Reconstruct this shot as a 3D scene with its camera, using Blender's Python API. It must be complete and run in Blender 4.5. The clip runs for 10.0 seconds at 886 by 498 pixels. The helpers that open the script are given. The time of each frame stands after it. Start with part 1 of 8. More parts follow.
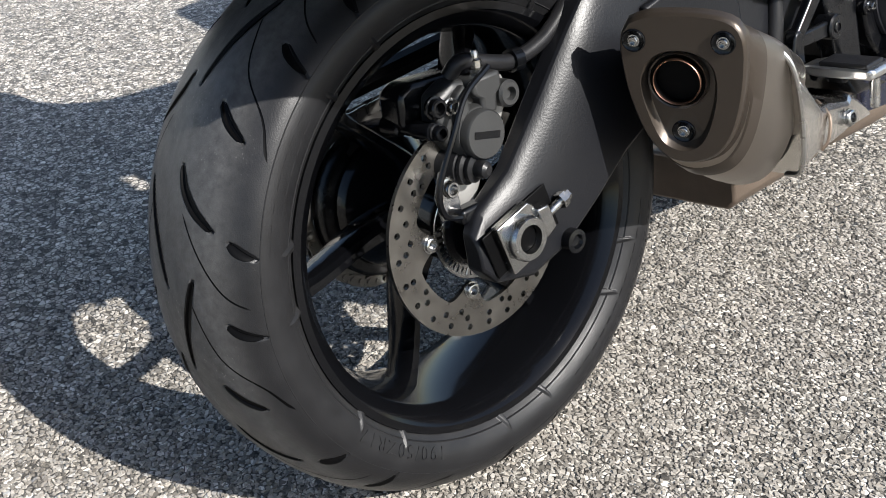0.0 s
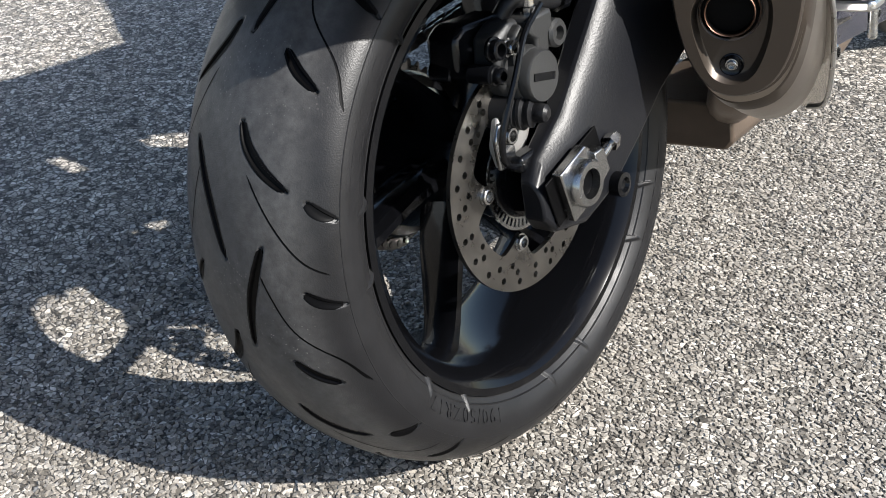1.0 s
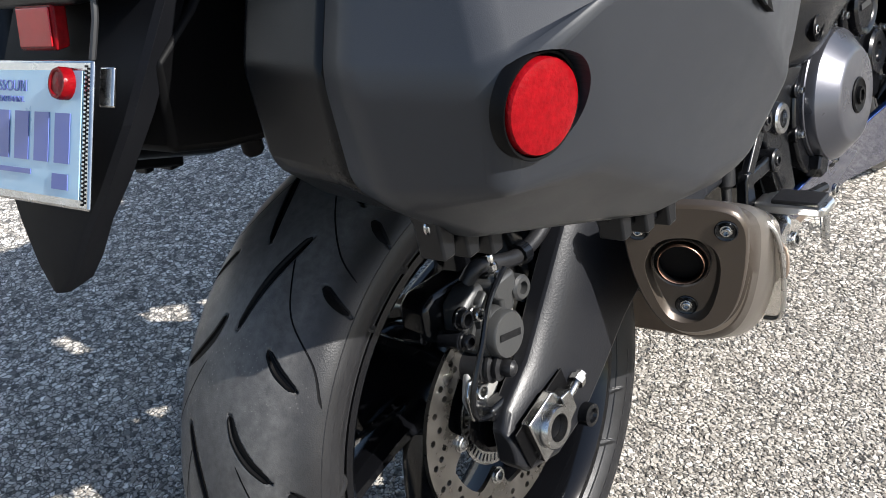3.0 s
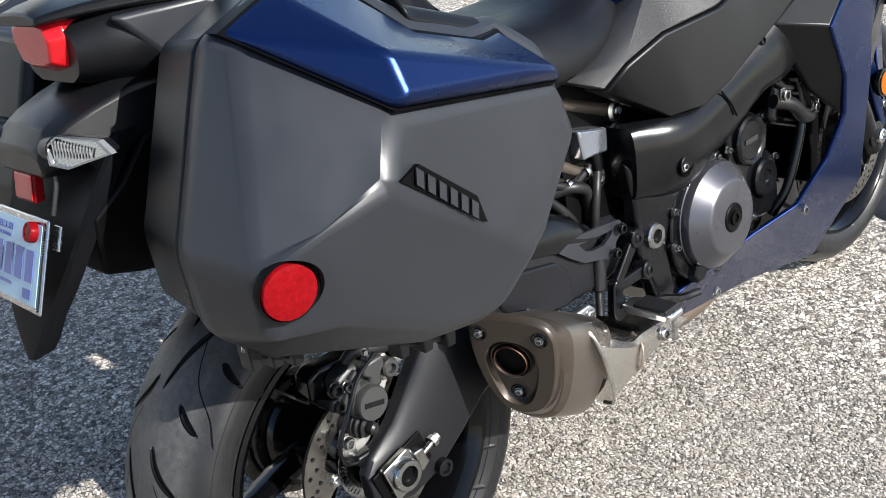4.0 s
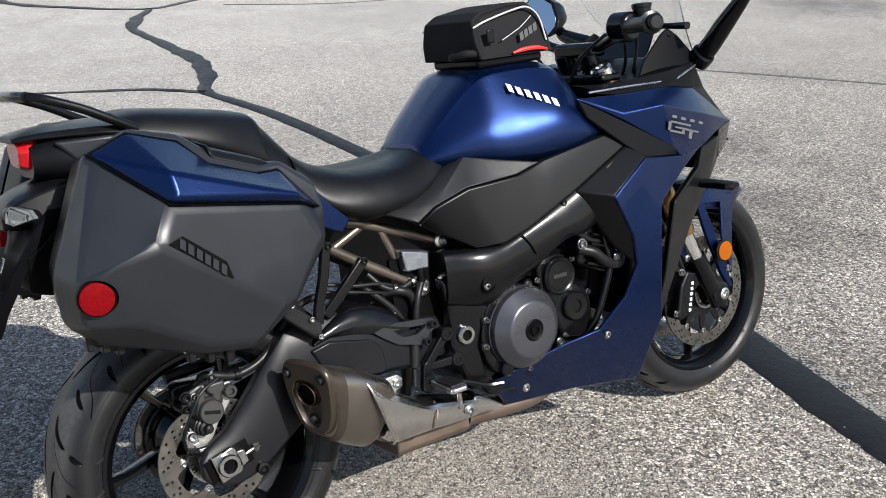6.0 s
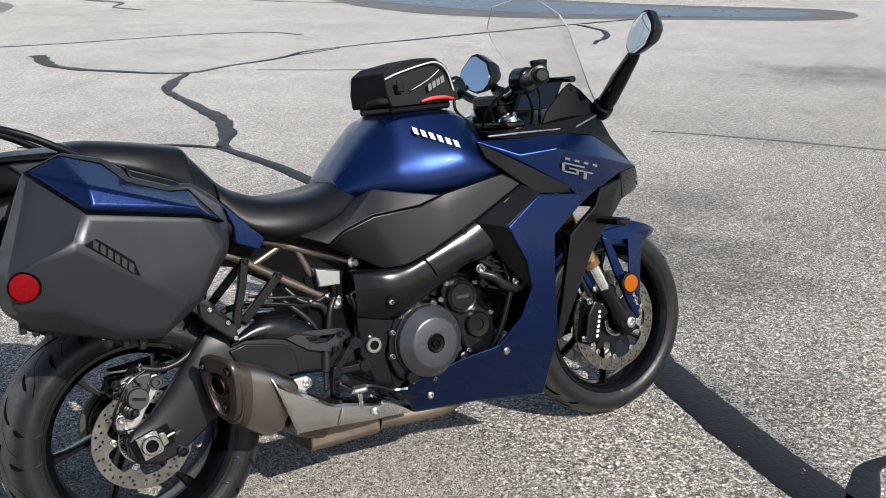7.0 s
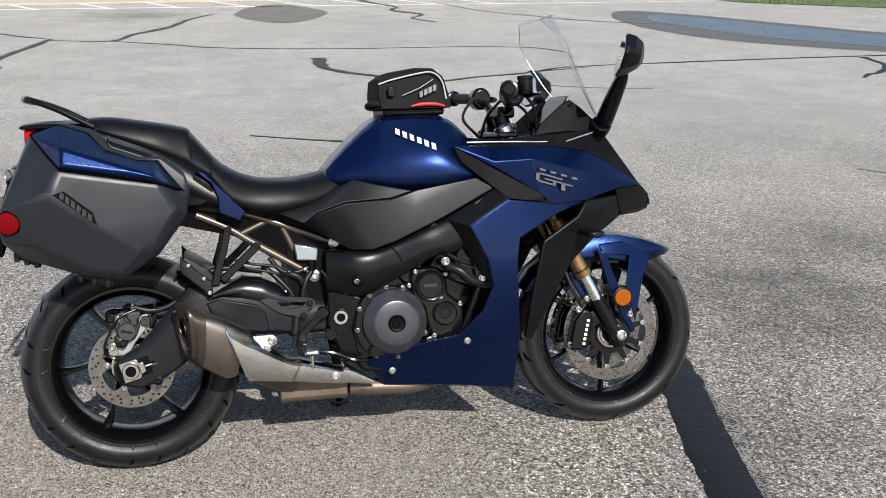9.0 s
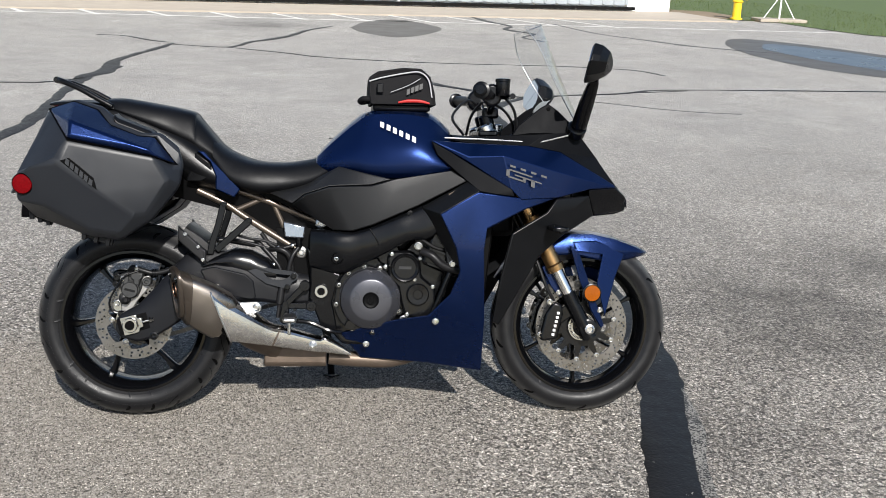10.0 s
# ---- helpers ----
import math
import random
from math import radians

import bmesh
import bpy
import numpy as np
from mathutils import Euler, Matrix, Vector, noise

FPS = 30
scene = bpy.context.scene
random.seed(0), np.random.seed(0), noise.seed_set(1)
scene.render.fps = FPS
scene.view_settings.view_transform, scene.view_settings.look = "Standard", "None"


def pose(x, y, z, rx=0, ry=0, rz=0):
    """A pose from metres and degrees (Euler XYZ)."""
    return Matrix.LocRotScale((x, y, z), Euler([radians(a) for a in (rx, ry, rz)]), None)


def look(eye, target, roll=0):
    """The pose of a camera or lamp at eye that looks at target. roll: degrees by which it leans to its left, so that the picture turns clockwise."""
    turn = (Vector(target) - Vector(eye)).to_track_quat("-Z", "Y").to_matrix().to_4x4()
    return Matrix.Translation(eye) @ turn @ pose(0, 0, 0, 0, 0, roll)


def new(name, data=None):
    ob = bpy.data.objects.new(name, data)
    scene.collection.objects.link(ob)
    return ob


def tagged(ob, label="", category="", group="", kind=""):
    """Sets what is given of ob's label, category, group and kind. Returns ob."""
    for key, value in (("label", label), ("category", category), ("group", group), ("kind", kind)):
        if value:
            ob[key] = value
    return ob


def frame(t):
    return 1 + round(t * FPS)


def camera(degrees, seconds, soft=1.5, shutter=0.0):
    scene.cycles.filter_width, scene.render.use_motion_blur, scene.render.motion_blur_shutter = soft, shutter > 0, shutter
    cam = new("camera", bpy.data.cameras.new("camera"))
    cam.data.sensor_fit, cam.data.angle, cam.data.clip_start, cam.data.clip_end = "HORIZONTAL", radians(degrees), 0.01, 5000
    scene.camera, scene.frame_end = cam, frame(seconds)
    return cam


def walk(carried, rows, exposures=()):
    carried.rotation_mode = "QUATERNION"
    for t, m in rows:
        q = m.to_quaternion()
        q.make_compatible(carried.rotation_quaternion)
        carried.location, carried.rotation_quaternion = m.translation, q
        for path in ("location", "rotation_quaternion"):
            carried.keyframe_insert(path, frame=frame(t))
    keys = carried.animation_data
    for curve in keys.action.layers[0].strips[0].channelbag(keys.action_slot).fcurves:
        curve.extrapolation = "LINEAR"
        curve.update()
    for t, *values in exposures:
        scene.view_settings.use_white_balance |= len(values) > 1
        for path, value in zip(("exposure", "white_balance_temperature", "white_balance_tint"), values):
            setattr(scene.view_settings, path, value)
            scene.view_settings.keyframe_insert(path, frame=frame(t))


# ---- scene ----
cam = camera(45.8, 10.0, soft=0.7)
PATH = [
    (0, (-0.638, -0.637, 0.889), (0.458, 0.646, -0.184), -2.3),
    (0.5, (-0.708, -0.618, 0.936), (0.456, 0.554, -0.191), -0.9),
    (1, (-0.76, -0.46, 0.843), (0.529, 0.588, -0.271), -0.6),
    (1.5, (-0.773, -0.345, 0.806), (0.581, 0.642, -0.286), -1.9),
    (2, (-0.759, -0.342, 0.825), (0.62, 0.63, -0.25), -2.1),
    (2.5, (-0.723, -0.368, 0.926), (0.651, 0.636, -0.124), -2.5),
    (3, (-0.698, -0.458, 1.055), (0.62, 0.625, 0.012), -3.0),
    (3.2, (-0.697, -0.509, 1.12), (0.596, 0.61, 0.084), -3.1),
    (4.3, (-0.698, -0.931, 1.376), (0.461, 0.346, 0.362), -2.0),
    (4.5, (-0.658, -0.988, 1.398), (0.476, 0.325, 0.404), -2.4),
    (5, (-0.577, -1.214, 1.427), (0.502, 0.202, 0.515), -2.5),
    (5.5, (-0.621, -1.506, 1.493), (0.447, -0.034, 0.661), -0.3),
    (5.7, (-0.665, -1.582, 1.5), (0.409, -0.098, 0.697), 0.3),
    (6.8, (-0.626, -2.105, 1.544), (0.386, -0.499, 0.915), -0.3),
    (7, (-0.561, -2.204, 1.527), (0.437, -0.589, 0.899), 0.1),
    (7.5, (-0.383, -2.38, 1.549), (0.535, -0.724, 0.905), 0.9),
    (8, (-0.196, -2.611, 1.562), (0.579, -0.881, 0.924), 0.8),
    (8.5, (0.005, -2.753, 1.539), (0.632, -0.961, 0.911), 0.9),
    (9, (0.215, -2.833, 1.553), (0.66, -0.978, 0.953), 0.9),
    (9.5, (0.413, -3.033, 1.559), (0.713, -1.143, 0.98), 1.5),
    (10, (0.623, -3.173, 1.539), (0.835, -1.268, 0.97), 2.5),
]
walk(cam, [(t, look(eye, target, roll)) for t, eye, target, roll in PATH],
     exposures=[(0, 1.30), (1.5, 1.42), (2.5, 1.68), (3.2, 1.74), (4.5, 1.43), (5.5, 1.08), (7.5, 0.86), (10, 0.62)])

# ---------- light ----------
world = bpy.data.worlds.new("sky")
scene.world = world
world.use_nodes = True
SUN_TO = Vector((0.20, -1.26, 1.0)).normalized()
sky = world.node_tree.nodes.new("ShaderNodeTexSky")
sky.sky_type, sky.sun_disc = "NISHITA", False
sky.sun_elevation = math.asin(SUN_TO.z)
sky.sun_rotation = math.atan2(SUN_TO.x, SUN_TO.y)
sky.air_density, sky.dust_density = 1.0, 1.0
world.node_tree.links.new(sky.outputs[0], world.node_tree.nodes["Background"].inputs[0])
world.node_tree.nodes["Background"].inputs[1].default_value = 0.095
sun = new("sun", bpy.data.lights.new("sun", "SUN"))
sun.data.energy, sun.data.angle, sun.data.color = 5.0, radians(0.53), (1.0, 0.97, 0.925)
sun.matrix_world = look(SUN_TO * 50, (0, 0, 0))


# ---------- materials ----------
def nodes_of(m):
    m.use_nodes = True
    return m.node_tree.nodes, m.node_tree.links, m.node_tree.nodes["Principled BSDF"]


def put(b, name, value):
    b.inputs[name].default_value = value


def mat(name, colour, rough=0.5, metal=0.0, grain=0.0, grain_scale=400.0, stain=0.12, stain_scale=9.0, coat=0.0, coat_rough=0.03, rough_var=0.08, spec=0.5):
    """A surface with stains at one scale and grain at another; colour in linear values."""
    m = bpy.data.materials.new(name)
    n, l, b = nodes_of(m)
    tc = n.new("ShaderNodeTexCoord")
    big = n.new("ShaderNodeTexNoise")
    put(big, "Scale", stain_scale), put(big, "Detail", 6.0), put(big, "Roughness", 0.6)
    l.new(tc.outputs["Object"], big.inputs["Vector"])
    mix = n.new("ShaderNodeMix")
    mix.data_type = "RGBA"
    lo = [c * (1 - stain) for c in colour]
    hi = [min(1, c * (1 + stain) + 0.004 * stain) for c in colour]
    mix.inputs[6].default_value, mix.inputs[7].default_value = (*lo, 1), (*hi, 1)
    l.new(big.outputs["Fac"], mix.inputs[0])
    l.new(mix.outputs[2], b.inputs["Base Color"])
    mr = n.new("ShaderNodeMapRange")
    put(mr, "From Min", 0.3), put(mr, "From Max", 0.7)
    put(mr, "To Min", max(0.02, rough - rough_var)), put(mr, "To Max", min(1, rough + rough_var))
    l.new(big.outputs["Fac"], mr.inputs["Value"])
    l.new(mr.outputs[0], b.inputs["Roughness"])
    put(b, "Metallic", metal), put(b, "Coat Weight", coat), put(b, "Coat Roughness", coat_rough)
    put(b, "Specular IOR Level", spec)
    if grain:
        fine = n.new("ShaderNodeTexNoise")
        put(fine, "Scale", grain_scale), put(fine, "Detail", 3.0)
        l.new(tc.outputs["Object"], fine.inputs["Vector"])
        bump = n.new("ShaderNodeBump")
        put(bump, "Strength", grain), put(bump, "Distance", 0.002)
        l.new(fine.outputs["Fac"], bump.inputs["Height"])
        l.new(bump.outputs["Normal"], b.inputs["Normal"])
    return m


RUBBER = mat("black_rubber", (0.0065, 0.0065, 0.0072), 0.38, grain=0.10, grain_scale=700, stain=0.3, stain_scale=30, spec=0.22)
GLOSS = mat("gloss_black_paint", (0.0016, 0.0017, 0.0022), 0.12, coat=0.0, stain=0.2, rough_var=0.03, spec=0.22)
SATIN = mat("satin_black_metal", (0.0016, 0.0018, 0.0024), 0.23, grain=0.03, grain_scale=900, stain=0.25, spec=0.26)
CAST = mat("textured_black_casting", (0.0051, 0.0054, 0.0067), 0.34, grain=0.10, grain_scale=420, stain=0.15, spec=0.17, rough_var=0.04)
PLASTIC = mat("textured_black_plastic", (0.0026, 0.0028, 0.0034), 0.34, grain=0.07, grain_scale=1300, stain=0.15, spec=0.17)
MATTE = mat("matte_black_plastic", (0.0026, 0.0028, 0.0036), 0.55, grain=0.06, grain_scale=1300, stain=0.12, spec=0.06)
# black plastic; its near-black also stands in for shade in bores, gaps and grooves
DARK = mat("black_plastic_and_recess_shade", (0.0008, 0.0008, 0.001), 0.45, stain=0.3, spec=0.06)
CASE = mat("case_grey_black_plastic", (0.0108, 0.0122, 0.0152), 0.40, grain=0.06, grain_scale=1500, stain=0.10, spec=0.3)
COVER = mat("satin_black_cover_plastic", (0.0030, 0.0032, 0.0038), 0.38, grain=0.06, grain_scale=1300, stain=0.10, spec=0.27, rough_var=0.03)
KNEE = mat("grained_knee_plastic", (0.0050, 0.0052, 0.0058), 0.46, grain=0.35, grain_scale=900, stain=0.10, spec=0.36, rough_var=0.03)
VINYL = mat("seat_vinyl", (0.0027, 0.0029, 0.0036), 0.42, grain=0.10, grain_scale=900, stain=0.15, spec=0.16)
FABRIC = mat("bag_fabric", (0.006, 0.0058, 0.0065), 0.8, grain=0.4, grain_scale=800, stain=0.25, spec=0.14)
BRONZE = mat("bronze_brown_paint", (0.115, 0.095, 0.078), 0.33, metal=0.8, grain=0.05, grain_scale=600, stain=0.15)
TITAN = mat("brushed_steel_silencer", (0.25, 0.222, 0.195), 0.32, metal=1.0, grain=0.05, grain_scale=600, stain=0.12)
CAPBROWN = mat("brown_metal_cap", (0.050, 0.040, 0.032), 0.34, metal=0.6, grain=0.06, grain_scale=1100, stain=0.12)
CATBROWN = mat("heat_stained_steel", (0.105, 0.08, 0.062), 0.46, metal=0.6, grain=0.08, grain_scale=300, stain=0.4, stain_scale=22, spec=0.3)
ALU = mat("brushed_aluminium", (0.50, 0.495, 0.485), 0.30, metal=1.0, grain=0.05, grain_scale=800, stain=0.10, stain_scale=20)
SHIELD = mat("dull_shield_aluminium", (0.6, 0.585, 0.56), 0.2, metal=1.0, grain=0.05, grain_scale=800, stain=0.18, stain_scale=14)
CHAINM = mat("oiled_chain_steel", (0.085, 0.082, 0.078), 0.35, metal=0.9, stain=0.3, stain_scale=60)
EDGE = mat("pale_screen_edge", (0.24, 0.25, 0.26), 0.2, stain=0.05)
LENSP = mat("frosted_clear_lens", (0.085, 0.088, 0.092), 0.15, grain=0.3, grain_scale=420, stain=0.4, stain_scale=90, coat=0.4)
STEEL = mat("zinc_steel", (0.34, 0.34, 0.335), 0.22, metal=1.0, stain=0.25, stain_scale=60)
BRACKET = mat("bare_cast_bracket", (0.24, 0.235, 0.225), 0.42, metal=0.5, grain=0.10, grain_scale=500, stain=0.15, stain_scale=30)
DISC = mat("brake_disc_steel", (0.165, 0.157, 0.146), 0.30, metal=1.0, grain=0.06, grain_scale=500, stain=0.2, stain_scale=40)
CLUTCH = mat("dark_silver_cover", (0.062, 0.063, 0.072), 0.30, metal=0.7, grain=0.03, grain_scale=900, stain=0.08, spec=0.3)
ENGINE = mat("engine_black", (0.0016, 0.0017, 0.0022), 0.21, grain=0.04, grain_scale=500, stain=0.3, stain_scale=30, spec=0.26)
CALIPER = mat("caliper_grey", (0.02, 0.0203, 0.0205), 0.45, grain=0.15, grain_scale=700, stain=0.2, metal=0.2, spec=0.45)
GOLD = mat("gold_anodised_tube", (0.36, 0.22, 0.10), 0.28, metal=1.0, stain=0.1)
BOTTLE = mat("foil_wrapped_plastic", (0.30, 0.33, 0.38), 0.16, metal=0.9, stain=0.2, stain_scale=40)
CHROME = mat("polished_steel", (0.75, 0.75, 0.75), 0.10, metal=1.0, stain=0.05)
TAILRED = mat("red_tail_lens", (0.30, 0.004, 0.007), 0.10, stain=0.3, stain_scale=60, coat=0.3, spec=0.2)
RED = mat("red_lens", (0.105, 0.0005, 0.0020), 0.12, stain=0.55, stain_scale=160, grain=0.25, grain_scale=420, spec=0.07)
REDCLOTH = mat("red_piping", (0.35, 0.012, 0.010), 0.55)
AMBER = mat("amber_lens", (0.2, 0.048, 0.0012), 0.12, coat=0.10, grain=0.25, grain_scale=300, stain=0.3, stain_scale=240, spec=0.12)
WHITE = mat("white_print", (0.55, 0.55, 0.56), 0.4, stain=0.04, spec=0.3)
PIPING = mat("pale_grey_piping", (0.30, 0.30, 0.31), 0.5, stain=0.08, spec=0.3)
SILVERP = mat("silver_print", (0.115, 0.117, 0.122), 0.34, metal=0.3, stain=0.05, spec=0.3)
GREYP = mat("grey_relief", (0.013, 0.0133, 0.0142), 0.42, stain=0.08, spec=0.3)
COPPER = mat("copper_pipe_edge", (0.20, 0.12, 0.085), 0.35, metal=1.0, stain=0.3, stain_scale=60)
PLATEB = mat("plate_light_blue", (0.19, 0.31, 0.40), 0.35, stain=0.12, stain_scale=25, coat=0.3)
INK = mat("plate_dark_blue", (0.05, 0.07, 0.22), 0.4)
HIVIS = mat("hydrant_yellow", (0.75, 0.50, 0.02), 0.4, stain=0.15)
WALLGREY = mat("grey_steel_cladding", (0.30, 0.33, 0.35), 0.45, stain=0.10, stain_scale=2.0)
WALLWHITE = mat("white_steel_cladding", (0.78, 0.79, 0.80), 0.5, stain=0.06, stain_scale=2.0)
CONCRETE = mat("pale_concrete", (0.34, 0.295, 0.24), 0.85, grain=0.4, grain_scale=120, stain=0.25, stain_scale=3.0)


def blue_paint():
    m = mat("metallic_blue_paint", (0.0021, 0.0125, 0.062), 0.28, metal=0.82, coat=0.16, coat_rough=0.02, stain=0.06, stain_scale=4, rough_var=0.03)
    n, l, b = nodes_of(m)
    flake = n.new("ShaderNodeTexVoronoi")
    put(flake, "Scale", 1800.0)
    tc = n.new("ShaderNodeTexCoord")
    l.new(tc.outputs["Object"], flake.inputs["Vector"])
    bump = n.new("ShaderNodeBump")
    put(bump, "Strength", 0.10), put(bump, "Distance", 0.001)
    l.new(flake.outputs["Distance"], bump.inputs["Height"])
    l.new(bump.outputs["Normal"], b.inputs["Normal"])
    return m


def tyre_rubber(name, centre, half):
    """Dark rubber, scuffed grey and dusty where the tread has run on the road."""
    m = mat(name, (0.0066, 0.0066, 0.0073), 0.40, grain=0.12, grain_scale=700, stain=0.3, stain_scale=40, spec=0.22)
    n, l, b = nodes_of(m)
    tc, xyz = n.new("ShaderNodeTexCoord"), n.new("ShaderNodeSeparateXYZ")
    l.new(tc.outputs["Object"], xyz.inputs[0])
    ab = n.new("ShaderNodeMath")
    ab.operation = "ABSOLUTE"
    l.new(xyz.outputs[1], ab.inputs[0])
    mr = n.new("ShaderNodeMapRange")
    mr.interpolation_type = "SMOOTHSTEP"
    put(mr, "From Min", half * 0.95), put(mr, "From Max", half * 0.62), put(mr, "To Max", 1.0)
    l.new(ab.outputs[0], mr.inputs["Value"])
    sp = n.new("ShaderNodeTexNoise")
    put(sp, "Scale", 90.0), put(sp, "Detail", 5.0), put(sp, "Roughness", 0.7)
    l.new(tc.outputs["Object"], sp.inputs["Vector"])
    mul = n.new("ShaderNodeMath")
    mul.operation = "MULTIPLY"
    l.new(mr.outputs[0], mul.inputs[0]), l.new(sp.outputs["Fac"], mul.inputs[1])
    mx = n.new("ShaderNodeMix")
    mx.data_type = "RGBA"
    mx.inputs[7].default_value = (0.082, 0.081, 0.080, 1)
    old = b.inputs["Base Color"].links[0].from_socket
    l.new(mul.outputs[0], mx.inputs[0]), l.new(old, mx.inputs[6])
    # pale dust specks
    du = n.new("ShaderNodeTexVoronoi")
    put(du, "Scale", 260.0)
    l.new(tc.outputs["Object"], du.inputs["Vector"])
    lt = n.new("ShaderNodeMath")
    lt.operation = "LESS_THAN"
    lt.inputs[1].default_value = 0.16
    l.new(du.outputs["Distance"], lt.inputs[0])
    patch = n.new("ShaderNodeTexNoise")
    put(patch, "Scale", 14.0)
    l.new(tc.outputs["Object"], patch.inputs["Vector"])
    gt = n.new("ShaderNodeMapRange")
    put(gt, "From Min", 0.55), put(gt, "From Max", 0.72)
    l.new(patch.outputs["Fac"], gt.inputs["Value"])
    d2 = n.new("ShaderNodeMath")
    d2.operation = "MULTIPLY"
    l.new(lt.outputs[0], d2.inputs[0]), l.new(gt.outputs[0], d2.inputs[1])
    d3 = n.new("ShaderNodeMath")
    d3.operation = "MULTIPLY"
    l.new(d2.outputs[0], d3.inputs[0]), l.new(mr.outputs[0], d3.inputs[1])
    m2 = n.new("ShaderNodeMix")
    m2.data_type = "RGBA"
    m2.inputs[7].default_value = (0.20, 0.19, 0.175, 1)
    l.new(d3.outputs[0], m2.inputs[0]), l.new(mx.outputs[2], m2.inputs[6])
    l.new(m2.outputs[2], b.inputs["Base Color"])
    return m


REAR_RUBBER = tyre_rubber("rear_tyre_rubber", (0, 0, 0.311), 0.0945)
FRONT_RUBBER = tyre_rubber("front_tyre_rubber", (1.462, 0, 0.3), 0.0605)
BLUE = blue_paint()


def clear_sheet(name, tint):
    """A thin clear sheet: it lets light straight through and mirrors by its angle."""
    m = bpy.data.materials.new(name)
    m.use_nodes = True
    n, l = m.node_tree.nodes, m.node_tree.links
    n.remove(n["Principled BSDF"])
    tr, gl, lw, mx = n.new("ShaderNodeBsdfTransparent"), n.new("ShaderNodeBsdfGlossy"), n.new("ShaderNodeLayerWeight"), n.new("ShaderNodeMixShader")
    put(tr, "Color", (*tint, 1)), put(gl, "Roughness", 0.03), put(lw, "Blend", 0.5)
    pw, ad = n.new("ShaderNodeMath"), n.new("ShaderNodeMath")
    pw.operation, ad.operation = "POWER", "MULTIPLY_ADD"
    pw.inputs[1].default_value, ad.inputs[1].default_value, ad.inputs[2].default_value = 4.0, 0.35, 0.02
    l.new(lw.outputs["Facing"], pw.inputs[0]), l.new(pw.outputs[0], ad.inputs[0])
    l.new(ad.outputs[0], mx.inputs[0]), l.new(tr.outputs[0], mx.inputs[1]), l.new(gl.outputs[0], mx.inputs[2])
    l.new(mx.outputs[0], n["Material Output"].inputs[0])
    return m


SCREEN = clear_sheet("clear_screen", (0.975, 0.98, 0.98))
MIRROR = mat("mirror_glass", (0.4, 0.44, 0.5), 0.02, metal=1.0, stain=0.0, rough_var=0.0)


STONE_TONES = ((0.0, (0.045, 0.041, 0.035)), (0.10, (0.115, 0.103, 0.088)), (0.35, (0.197, 0.179, 0.154)), (0.65, (0.262, 0.240, 0.210)), (0.92, (0.312, 0.290, 0.256)), (1.0, (0.375, 0.352, 0.316)))


def stone_ramp(n):
    ramp = n.new("ShaderNodeValToRGB")
    e = ramp.color_ramp.elements
    e[0].position, e[0].color = STONE_TONES[0][0], (*STONE_TONES[0][1], 1)
    e[1].position, e[1].color = 1.0, (*STONE_TONES[-1][1], 1)
    for p, c in STONE_TONES[1:-1]:
        e.new(p).color = (*c, 1)
    return ramp


